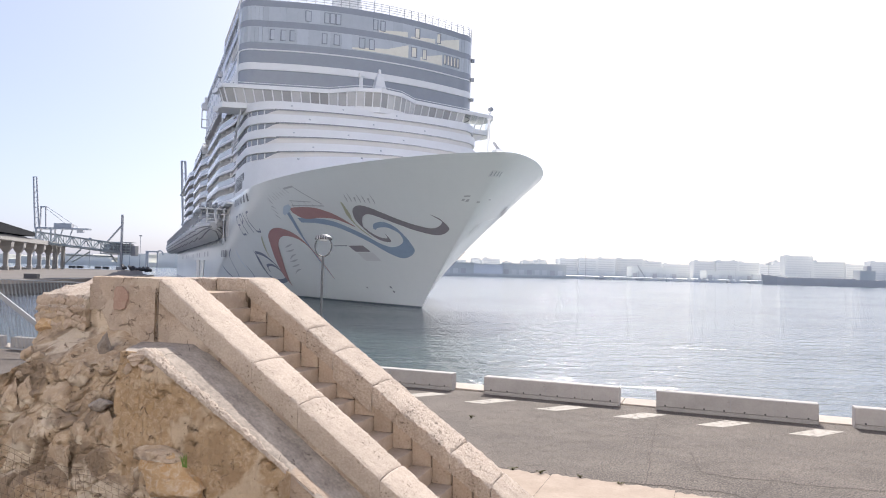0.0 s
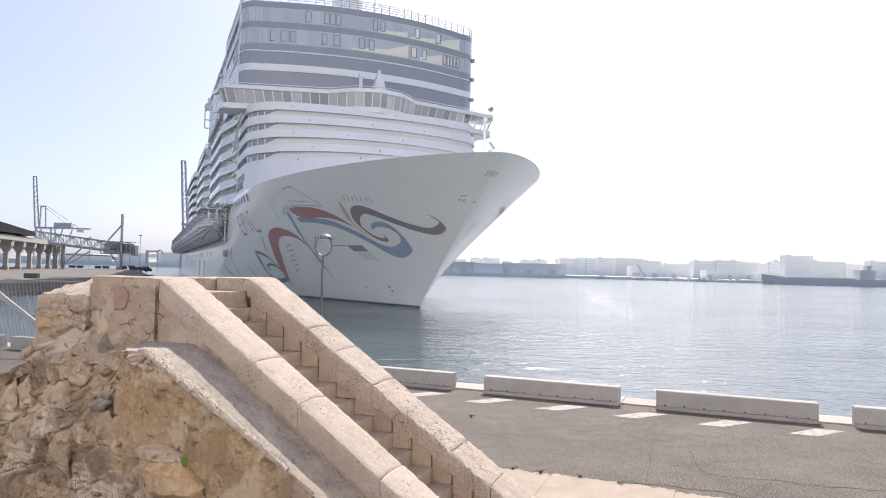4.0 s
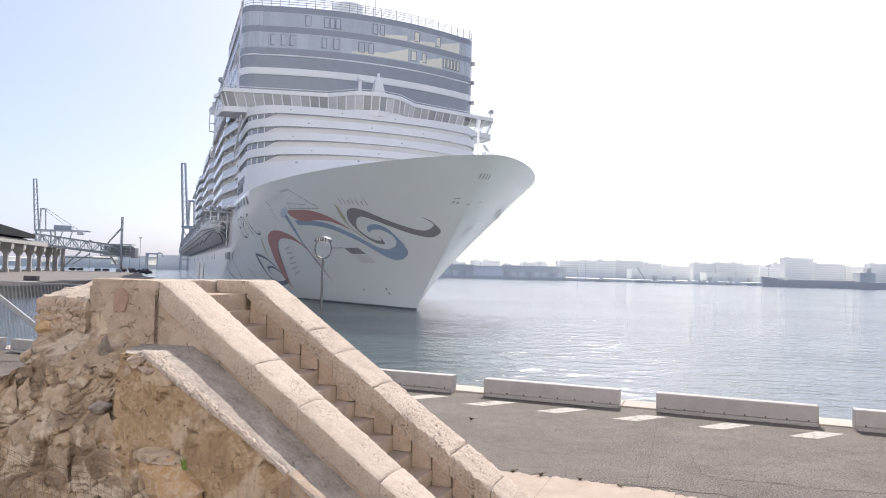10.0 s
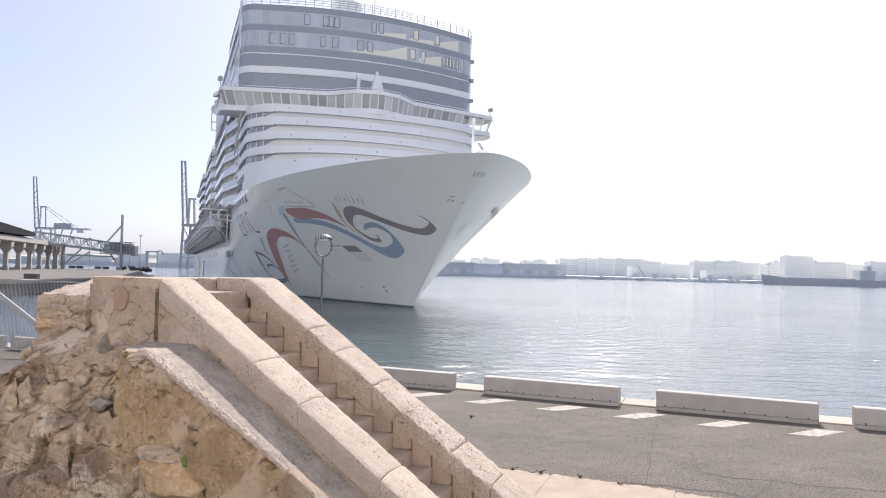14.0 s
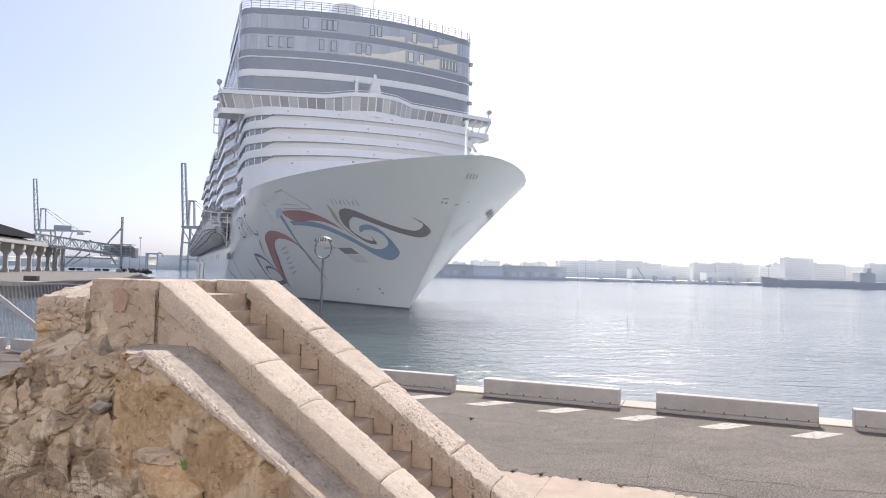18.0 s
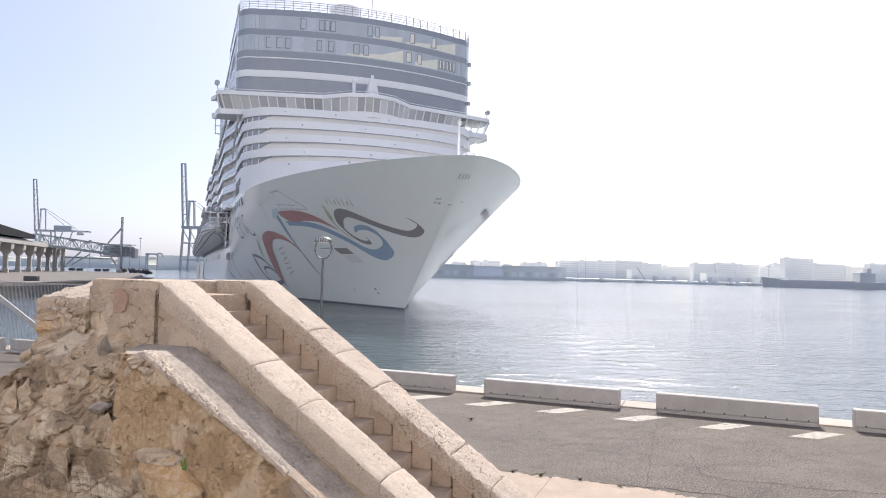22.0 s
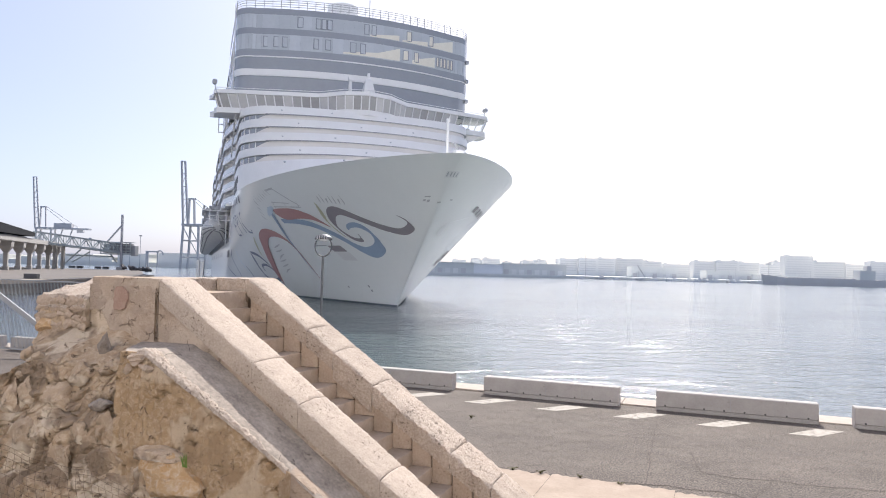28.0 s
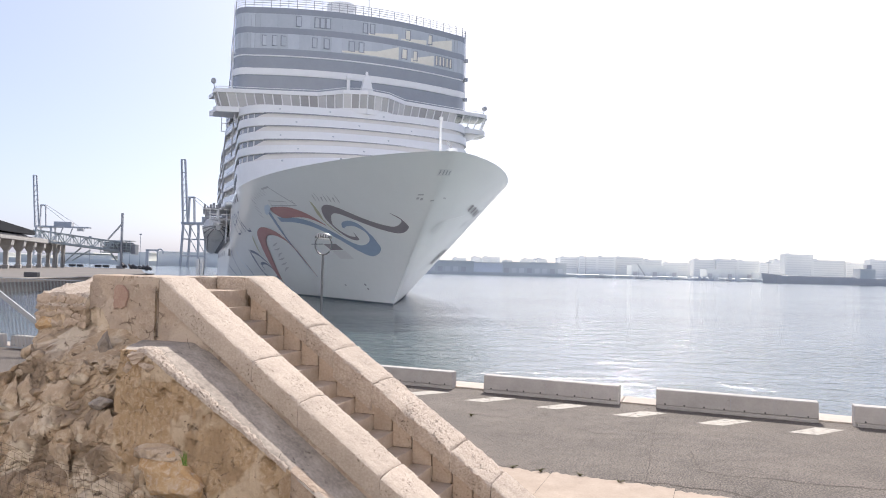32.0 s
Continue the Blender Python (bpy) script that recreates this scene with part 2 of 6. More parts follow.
def craggy(name, cols, scale=3.0, vary=0.0, relief=0.035, crack=0.52, pit=0.66):
    """Eroded masonry: three earth colours in patches, cracks and coarse grain, with relief from all of them."""
    m = bpy.data.materials.new(name)
    m.use_nodes = True
    n, k = m.node_tree.nodes, m.node_tree.links.new
    p = n["Principled BSDF"]
    p.inputs["Roughness"].default_value = 0.95
    p.inputs["Specular IOR Level"].default_value = 0.2
    co = n.new("ShaderNodeTexCoord")

    def tex(s, d, r=0.65, dis=0.0):
        t = n.new("ShaderNodeTexNoise")
        t.inputs["Scale"].default_value, t.inputs["Detail"].default_value, t.inputs["Roughness"].default_value, t.inputs["Distortion"].default_value = s, d, r, dis
        k(co.outputs["Object"], t.inputs["Vector"])
        return t

    def span(src, a, b, c=0.0, d=1.0):
        r = n.new("ShaderNodeMapRange")
        for key, v in (("From Min", a), ("From Max", b), ("To Min", c), ("To Max", d)):
            r.inputs[key].default_value = v
        k(src, r.inputs["Value"])
        return r.outputs[0]

    def blend(f, a, b):
        x = n.new("ShaderNodeMix")
        x.data_type = "RGBA"
        k(f, x.inputs["Factor"])
        for key, v in (("A", a), ("B", b)):
            if isinstance(v, tuple):
                x.inputs[key].default_value = (*v, 1)
            else:
                k(v, x.inputs[key])
        return x.outputs["Result"]

    def both(op, a, b):
        x = n.new("ShaderNodeMath")
        x.operation = op
        for i, v in enumerate((a, b)):
            if isinstance(v, float):
                x.inputs[i].default_value = v
            else:
                k(v, x.inputs[i])
        return x.outputs[0]

    patch, grain, fine = tex(scale, 5, 0.6, 0.6), tex(scale * 7, 6, 0.7, 0.8), tex(scale * 30, 4, 0.7)
    col = blend(span(patch.outputs["Fac"], 0.36, 0.62), cols[0], cols[1])
    col = blend(span(grain.outputs["Fac"], 0.46, 0.66), col, cols[2])
    if len(cols) > 4:
        col = blend(span(tex(scale * 0.7, 4, 0.55, 0.9).outputs["Fac"], 0.49, 0.57, 0.0, 0.82), col, cols[4])
        col = blend(span(tex(scale * 0.9, 3, 0.5, 0.5).outputs["Fac"], 0.55, 0.62, 0.0, 0.85), col, cols[5])
    # uneven crack net, broken by the patches
    warp = n.new("ShaderNodeMix")
    warp.data_type = "RGBA"
    warp.inputs["Factor"].default_value = 0.16
    k(co.outputs["Object"], warp.inputs["A"])
    k(tex(scale * 2.2, 4, 0.6).outputs["Color"], warp.inputs["B"])
    vo = n.new("ShaderNodeTexVoronoi")
    vo.feature = "DISTANCE_TO_EDGE"
    vo.inputs["Scale"].default_value = scale * 2.1
    k(warp.outputs["Result"], vo.inputs["Vector"])
    line = both("MULTIPLY", span(vo.outputs["Distance"], 0.0, 0.05, 1.0, 0.0), span(tex(scale * 1.7, 3).outputs["Fac"], crack, crack + 0.10))
    hole = span(tex(scale * 5.5, 7, 0.72, 0.5).outputs["Fac"], pit, pit + 0.06)
    dark = both("MAXIMUM", line, hole)
    col = blend(dark, col, cols[3])
    col = blend(span(fine.outputs["Fac"], 0.62, 0.74, 0.0, 0.55), col, cols[3])
    if vary:
        oi = n.new("ShaderNodeObjectInfo")
        hs = n.new("ShaderNodeHueSaturation")
        k(span(oi.outputs["Random"], 0.0, 1.0, 1 - vary, 1 + vary), hs.inputs["Value"])
        k(col, hs.inputs["Color"])
        col = hs.outputs["Color"]
    k(col, p.inputs["Base Color"])
    h = both("ADD", both("MULTIPLY", grain.outputs["Fac"], 1.0), both("MULTIPLY", fine.outputs["Fac"], 0.35))
    h = both("SUBTRACT", h, both("MULTIPLY", dark, 0.45))
    bp = n.new("ShaderNodeBump")
    bp.inputs["Strength"].default_value, bp.inputs["Distance"].default_value = 1.0, relief
    k(h, bp.inputs["Height"])
    k(bp.outputs[0], p.inputs["Normal"])
    return m


M_MORTAR = craggy("old_mortar", ((0.477, 0.356, 0.243), (0.360, 0.252, 0.162), (0.540, 0.423, 0.310), (0.171, 0.117, 0.081), (0.245, 0.180, 0.128), (0.62, 0.51, 0.39)), 2.0, 0.0, 0.026, 0.57, 0.60)
M_RUBBLE = craggy("rubble_stone", ((0.468, 0.356, 0.252), (0.387, 0.279, 0.189), (0.522, 0.410, 0.306), (0.198, 0.140, 0.099), (0.27, 0.205, 0.155), (0.60, 0.50, 0.385)), 2.0, 0.10, 0.026, 0.57, 0.61)
M_PINK = craggy("pale_plaster", ((0.477, 0.373, 0.288), (0.410, 0.310, 0.234), (0.513, 0.410, 0.324), (0.198, 0.144, 0.108), (0.40, 0.315, 0.25), (0.53, 0.43, 0.345)), 2.6, 0.0, 0.024, 0.515, 0.62)
M_PLASTER = craggy("ochre_plaster", ((0.441, 0.310, 0.189), (0.369, 0.248, 0.140), (0.513, 0.383, 0.266), (0.150, 0.103, 0.070), (0.33, 0.225, 0.135), (0.54, 0.42, 0.30)), 2.8, 0.0, 0.026, 0.57, 0.625)
M_ORANGE = craggy("orange_stone", ((0.504, 0.306, 0.144), (0.540, 0.378, 0.225), (0.612, 0.477, 0.351), (0.234, 0.153, 0.099)), 2.6, 0.0, 0.03, 0.62)


def water_material():
    m = bpy.data.materials.new("harbour_water")
    m.use_nodes = True
    n, k = m.node_tree.nodes, m.node_tree.links.new
    p = n["Principled BSDF"]
    p.inputs["Base Color"].default_value = (0.056, 0.084, 0.088, 1)
    p.inputs["Roughness"].default_value = 0.095
    p.inputs["IOR"].default_value = 2.0
    co, mp = n.new("ShaderNodeTexCoord"), n.new("ShaderNodeMapping")
    mp.inputs["Scale"].default_value = (0.5, 1.0, 1.0)
    mp.inputs["Rotation"].default_value = (0, 0, radians(4))
    k(co.outputs["Object"], mp.inputs["Vector"])
    heights = []
    for s, d, w in ((0.22, 2, 0.4), (0.8, 3, 0.85), (2.6, 4, 0.28)):
        t = n.new("ShaderNodeTexNoise")
        t.inputs["Scale"].default_value, t.inputs["Detail"].default_value, t.inputs["Distortion"].default_value = s, d, 0.4
        k(co.outputs["Object"] if s > 2 else mp.outputs[0], t.inputs["Vector"])
        g = n.new("ShaderNodeMath")
        g.operation = "MULTIPLY"
        g.inputs[1].default_value = w
        k(t.outputs["Fac"], g.inputs[0])
        heights.append(g)
    add = n.new("ShaderNodeMath")
    k(heights[0].outputs[0], add.inputs[0])
    k(heights[1].outputs[0], add.inputs[1])
    first, add = add, n.new("ShaderNodeMath")
    k(first.outputs[0], add.inputs[0])
    k(heights[2].outputs[0], add.inputs[1])
    bp = n.new("ShaderNodeBump")
    bp.inputs["Distance"].default_value = 0.35
    # wind patches: rougher and calmer streaks across the basin
    wind, calm = n.new("ShaderNodeTexNoise"), n.new("ShaderNodeMapRange")
    wind.inputs["Scale"].default_value, wind.inputs["Detail"].default_value, wind.inputs["Distortion"].default_value = 0.055, 4, 0.6
    for key, v in (("From Min", 0.40), ("From Max", 0.60), ("To Min", 0.5), ("To Max", 1.0)):
        calm.inputs[key].default_value = v
    k(mp.outputs[0], wind.inputs["Vector"])
    k(wind.outputs["Fac"], calm.inputs["Value"])
    k(calm.outputs[0], bp.inputs["Strength"])
    k(add.outputs[0], bp.inputs["Height"])
    k(bp.outputs[0], p.inputs["Normal"])
    return m


M_WATER = water_material()


def clear_glass():
    m = bpy.data.materials.new("clear_window_glass")
    m.use_nodes = True
    p = m.node_tree.nodes["Principled BSDF"]
    p.inputs["Base Color"].default_value = (0.86, 0.89, 0.89, 1)
    p.inputs["Roughness"].default_value, p.inputs["Transmission Weight"].default_value, p.inputs["IOR"].default_value = 0.02, 1.0, 1.1
    return m


M_CLEAR = clear_glass()


# ---- geometry helpers ----
class Geo:
    """Vertices and faces collected for one mesh."""

    def __init__(self):
        self.v, self.f = [], []

    def add(self, verts, faces):
        o = len(self.v)
        self.v += [tuple(v) for v in verts]
        self.f += [tuple(i + o for i in f) for f in faces]
        return self

    def box(self, x0, x1, y0, y1, z0, z1, b=0.0):
        if not b:
            v = [(x, y, z) for z in (z0, z1) for y in (y0, y1) for x in (x0, x1)]
            return self.add(v, [(0, 2, 3, 1), (4, 5, 7, 6), (0, 1, 5, 4), (2, 6, 7, 3), (0, 4, 6, 2), (1, 3, 7, 5)])
        bm = bmesh.new()
        bmesh.ops.create_cube(bm, size=1)
        for q in bm.verts:
            q.co = ((x0 + x1) / 2 + q.co.x * (x1 - x0), (y0 + y1) / 2 + q.co.y * (y1 - y0), (z0 + z1) / 2 + q.co.z * (z1 - z0))
        bmesh.ops.bevel(bm, geom=bm.edges[:], offset=b, segments=2, affect="EDGES", profile=0.6)
        bm.verts.index_update()
        self.add([q.co[:] for q in bm.verts], [[q.index for q in f.verts] for f in bm.faces])
        bm.free()
        return self

    def grid(self, rows, closed=False):
        """A sheet through rows of points of equal length."""
        n = len(rows[0])
        v = [p for r in rows for p in r]
        f = [(i * n + j, i * n + (j + 1) % n, (i + 1) * n + (j + 1) % n, (i + 1) * n + j) for i in range(len(rows) - 1) for j in range(n if closed else n - 1)]
        return self.add(v, f)

    def loft(self, rows):
        """A closed tube through rings of points, with caps."""
        self.grid(rows, True)
        n, o = len(rows[0]), len(self.v)
        self.f += [tuple(range(o - len(rows) * n, o - len(rows) * n + n))[::-1], tuple(range(o - n, o))]
        return self

    def tube(self, a, b, r, n=8, r2=None):
        a, b = Vector(a), Vector(b)
        d = (b - a).normalized()
        s = d.orthogonal().normalized()
        t = d.cross(s)
        ring = lambda c, q: [c + (s * math.cos(2 * math.pi * i / n) + t * math.sin(2 * math.pi * i / n)) * q for i in range(n)]
        return self.loft([ring(a, r), ring(b, r if r2 is None else r2)])

    def path(self, pts, r, n=6):
        """A round bar along points."""
        rows = []
        for i, p in enumerate(pts):
            p = Vector(p)
            d = (Vector(pts[min(i + 1, len(pts) - 1)]) - Vector(pts[max(i - 1, 0)])).normalized()
            up = Vector((0, 0, 1)) if abs(d.z) < 0.9 else Vector((1, 0, 0))
            s = d.cross(up).normalized()
            t = s.cross(d)
            rows.append([p + (s * math.cos(2 * math.pi * j / n) + t * math.sin(2 * math.pi * j / n)) * r for j in range(n)])
        return self.loft(rows)

    def prism(self, poly, z0, z1):
        n = len(poly)
        return self.loft([[(x, y, z0) for x, y in poly], [(x, y, z1) for x, y in poly]]) if n else self

    def bar(self, a, b, w, h=None):
        """A square bar from a to b."""
        a, b, h = Vector(a), Vector(b), h or w
        d = (b - a).normalized()
        up = Vector((0, 0, 1)) if abs(d.z) < 0.95 else Vector((1, 0, 0))
        s = d.cross(up).normalized() * w / 2
        t = s.cross(d).normalized() * h / 2
        return self.loft([[c - s - t, c + s - t, c + s + t, c - s + t] for c in (a, b)])

    def mesh(self, name, material, smooth=False):
        me = bpy.data.meshes.new(name)
        me.from_pydata(self.v, [], self.f)
        bm = bmesh.new()
        bm.from_mesh(me)
        bmesh.ops.recalc_face_normals(bm, faces=bm.faces[:])
        bm.to_mesh(me)
        bm.free()
        me.materials.append(material)
        if smooth:
            me.polygons.foreach_set("use_smooth", [True] * len(me.polygons))
            me.set_sharp_from_angle(angle=radians(35))
        return me


def part(name, geo, material, parent=None, label="", smooth=False, at=None, kind=""):
    """One mesh object under a thing or a part."""
    ob = new(name, geo if isinstance(geo, bpy.types.Mesh) else geo.mesh(name, material, smooth))
    if parent is not None:
        ob.parent = parent
    if at is not None:
        ob.matrix_basis = at
    return tagged(ob, label, kind=kind)


def thing(name, at, label, category, group="", kind=""):
    ob = new(name)
    ob.matrix_basis = at
    return tagged(ob, label, category, group, kind)


def solo(name, geo, material, label, category, group="", kind="", at=None, smooth=False):
    ob = part(name, geo, material, None, label, smooth, at)
    return tagged(ob, label, category, group, kind)


def rnd(a, b):
    return random.uniform(a, b)


def fuzz(p, amp, size, seed=0.0):
    """Uneven shift of a point, at two scales."""
    v = Vector(p)
    q = v / size + Vector((seed, seed * 1.7, -seed))
    w = noise.noise_vector(q) + 0.5 * noise.noise_vector(q * 2.7)
    return v + w * amp


def smooth01(x):
    x = max(0.0, min(1.0, x))
    return x * x * (3 - 2 * x)


def curve_points(pts, n=7):
    """A smooth course through the given tuples."""
    out = []
    for i in range(len(pts) - 1):
        p0, p1, p2, p3 = (Vector(pts[max(0, min(len(pts) - 1, i + k))]) for k in (-1, 0, 1, 2))
        for j in range(n):
            t = j / n
            out.append(0.5 * (2 * p1 + (p2 - p0) * t + (2 * p0 - 5 * p1 + 4 * p2 - p3) * t * t + (3 * p1 - p0 - 3 * p2 + p3) * t ** 3))
    out.append(Vector(pts[-1]))
    return out


# ---- water, quay and road ----
rows = [[(x, y, 0) for x in (-4000, -300, 0, 300, 4000)] for y in (-900, 0, 200, 800, 4300)]
water = solo("water", Geo().grid(rows), M_WATER, "rippled grey-green harbour water glittering under the sun", "water", kind="structure", at=pose(0, 0, WATER))

QUAY = pose(0.99, 15.84, 0, 0, 0, -21.4)
QUAY_EDGE = 0.98
g = Geo().grid([[(x, y, 0) for x in (-90, -30, 0, 30, 90)] for y in (-70, -30, 0.22)])
ground = solo("ground", g, M_ASPHALT, "grey worn asphalt quay with fine cracks", "asphalt ground", kind="structure", at=QUAY)
g = Geo().box(-90, 90, -70, QUAY_EDGE - 0.02, -3.4, -0.06)
solo("quay_wall", g, M_PIER, "massive concrete quay body standing in the water", "quay", kind="structure", at=QUAY)
edge = thing("trim", QUAY, "pale stone blocks along the quay edge", "quay edge", kind="structure")
blk = Geo().box(0.006, 1.494, 0.22, QUAY_EDGE, -0.3, 0.035, 0.02).mesh("edge_stone", M_EDGE)
for i in range(-22, 22):
    part("edge_stone", blk, M_EDGE, edge, at=pose(i * 1.5, 0, rnd(-0.006, 0.006), 0, 0, rnd(-0.15, 0.15)))

# Pale pavement strip along the foot of the stairs
PAVE = thing("pavement", QUAY, "pale sandy concrete strip beside the asphalt", "pavement", kind="structure")
for i in range(14):
    x0 = -8.4 + i * 1.6
    front = -5.60 + 0.05 * math.sin(i * 2.1)
    g = Geo()
    n = 24
    top = [(x0 + 1.595 * j / n, front + 0.10 * noise.noise((i * 3.1 + j * 0.7, 2, 0)) + 0.05 * noise.noise((i * 9.1 + j * 2.3, 5, 0)), 0.012) for j in range(n + 1)]
    g.grid([[(x, -9.0, z) for x, y, z in top], top, [(x, y + 0.02, -0.03) for x, y, z in top]])
    part("slab", g, M_PAVE, PAVE)


def crack(pts, w):
    """A narrow uneven ribbon along points on the road."""
    g, rows = Geo(), []
    pts = [Vector(p) for p in pts]
    fine = []
    for a, b in zip(pts, pts[1:]):
        for i in range(24):
            p = a.lerp(b, i / 24)
            fine.append(p + Vector((0.03 * noise.noise((p.x * 9, p.y * 9, 6)), 0.05 * noise.noise((p.x * 4, p.y * 4, 1)) + 0.045 * noise.noise((p.x * 13, p.y * 13, 3)), 0)))
    fine.append(pts[-1])
    for i, p in enumerate(fine):
        d = (fine[min(i + 1, len(fine) - 1)] - fine[max(i - 1, 0)]).normalized()
        s = Vector((-d.y, d.x, 0)) * w * (0.5 + abs(noise.noise((i * 0.7, 0, 3))))
        rows.append([(*(p - s)[:2], 0.004), (*(p + s)[:2], 0.004)])
    return g.grid(rows)


road_marks = thing("road_markings", QUAY @ pose(0, 0, 0.004), "worn white slanted dashes painted on the asphalt", "road marking", kind="structure")
for i in range(-4, 9):
    g, x = Geo(), -0.08 + 1.54 * i
    n = 6
    lo = [(x + 0.46 * j / n + 0.02 * noise.noise((x * 9 + j, 1, 0)), -1.14 + 0.02 * noise.noise((x + j, 5, 0)), 0) for j in range(n + 1)]
    hi = [(p[0] + 0.52, -0.44 + 0.03 * noise.noise((x + j, 8, 0)), 0) for j, p in enumerate(lo)]
    part("dash", g.grid([lo, hi]), M_WHITE_MARK, road_marks)
cracks = thing("road_cracks", QUAY, "dark thin cracks running over the asphalt", "crack", kind="structure")
for pts, w in (
    (((-0.29, -2.18, 0), (0.47, -2.38, 0), (1.93, -2.43, 0), (3.01, -2.84, 0), (3.65, -2.73, 0)), 0.010),
    (((1.6, -5.50, 0), (2.22, -5.53, 0), (2.98, -5.59, 0), (3.93, -5.43, 0), (4.9, -5.32, 0), (5.3, -5.45, 0)), 0.016),
    (((4.51, -3.33, 0), (4.61, -4.16, 0), (4.68, -4.45, 0), (5.12, -4.59, 0), (5.62, -4.42, 0), (6.03, -4.5, 0), (7.6, -4.2, 0)), 0.013),
    (((2.39, -4.41, 0), (3.09, -4.42, 0), (3.73, -4.27, 0), (4.6, -4.1, 0)), 0.005),
    (((3.83, -1.13, 0), (3.9, -3.0, 0), (4.02, -5.3, 0)), 0.008),
    (((-0.6, -3.3, 0), (0.3, -3.45, 0), (1.1, -3.35, 0), (1.9, -3.6, 0)), 0.004),
    (((4.61, -4.16, 0), (5.0, -3.7, 0), (5.6, -3.5, 0), (6.4, -3.6, 0)), 0.005),
    (((5.62, -4.42, 0), (5.5, -4.9, 0), (5.3, -5.45, 0)), 0.006),
    (((1.93, -2.43, 0), (2.1, -3.1, 0), (2.39, -4.41, 0)), 0.003),
):
    part("crack", crack(pts, w), M_CRACK, cracks)

# Low concrete blocks along the edge
bar_len, bar_h = 2.98, 0.385


def barrier_block(at):
    b = thing("concrete_barrier", at, "low grey precast concrete barrier block standing along the quay edge", "barrier", "barriers along the quay")
    prof = [(0.02, 0.0), (0.02, 0.07), (0.0, 0.085), (0.015, bar_h - 0.015), (0.03, bar_h), (0.27, bar_h), (0.285, bar_h - 0.015), (0.30, 0.085), (0.28, 0.07), (0.28, 0.0)]
    xs = [0, 0.01] + [bar_len * i / 24 for i in range(1, 24)] + [bar_len - 0.01, bar_len]
    rows = []
    for i, x in enumerate(xs):
        s = 0.012 if i in (0, len(xs) - 1) else 0.0
        rows.append([(x, y + (s if y < 0.15 else -s) + 0.002 * noise.noise((x * 5, z * 9, at.translation.x)), max(0.0, z - (s if z > 0.3 else 0))) for y, z in prof])
    part("block", Geo().loft(rows), M_CONC, b)
    part("plinth", Geo().box(0.05, bar_len - 0.05, -0.012, 0.29, -0.002, 0.055, 0.006), M_CONC, b)
    for i in range(8):
        x = 0.18 + i * (bar_len - 0.36) / 7
        part("fixing_hole", Geo().tube((x, -0.006, 0.10), (x, 0.02, 0.10), 0.018, 8), M_DARK, b)
    for x in (1.42, 2.2):
        part("joint_line", Geo().box(x, x + 0.006, -0.003, 0.0005, 0.09, bar_h - 0.03), M_RECESS, b)
    return b


first = barrier_block(QUAY @ pose(0, 0, 0))
for x, turn in ((3.72, 0), (7.29, 0.4), (11.0, 0), (14.7, -0.5), (-3.74, 0.3), (-7.45, 0), (-11.2, -0.4), (-15.1, 0.3), (-18.6, 0)):
    copy_thing(first, QUAY @ pose(x, rnd(-0.03, 0.03), 0, 0, 0, turn))

# ---- the old stone stairs ----
STAIR = pose(-2.637, 8.887, 2.387, 0, 0, -19.03)
RUN, RISE = 0.247, 0.17
SLOPE = RISE / RUN
FOOT = -2.387
FAR_IN, FAR_OUT, NEAR_IN, NEAR_OUT = 0.0, 0.62, -1.03, -1.58
TOP = 0.20
stairs = thing("stone_staircase", STAIR, "old cream limestone stairs with broad sloping stone copings", "staircase")


def worn_box(x0, x1, y0, y1, z0, z1, seed, amp=0.008, n=(4, 6, 3), r=0.02):
    """A stone block with rounded, uneven edges."""
    bm = bmesh.new()
    bmesh.ops.create_cube(bm, size=1)
    for q in bm.verts:
        q.co = ((x0 + x1) / 2 + q.co.x * (x1 - x0), (y0 + y1) / 2 + q.co.y * (y1 - y0), (z0 + z1) / 2 + q.co.z * (z1 - z0))
    bmesh.ops.bevel(bm, geom=bm.edges[:], offset=r, segments=2, affect="EDGES", profile=0.6)
    long = [e for e in bm.edges if e.calc_length() > 0.12]
    bmesh.ops.subdivide_edges(bm, edges=long, cuts=5, use_grid_fill=True)
    for q in bm.verts:
        q.co = fuzz(q.co, amp, 0.11, seed)
    bm.verts.index_update()
    g = Geo().add([q.co[:] for q in bm.verts], [[q.index for q in f.verts] for f in bm.faces])
    bm.free()
    return g


for k in range(15):
    x1 = RUN * k
    g = worn_box(x1 - RUN - 0.03, x1 + 0.012, NEAR_IN - 0.02, FAR_IN + 0.02, max(FOOT - 0.1, -RISE * k - 0.24), -RISE * k, 3.1 * k, 0.008, r=0.022)
    part("step", g, M_STEP, stairs, smooth=True)


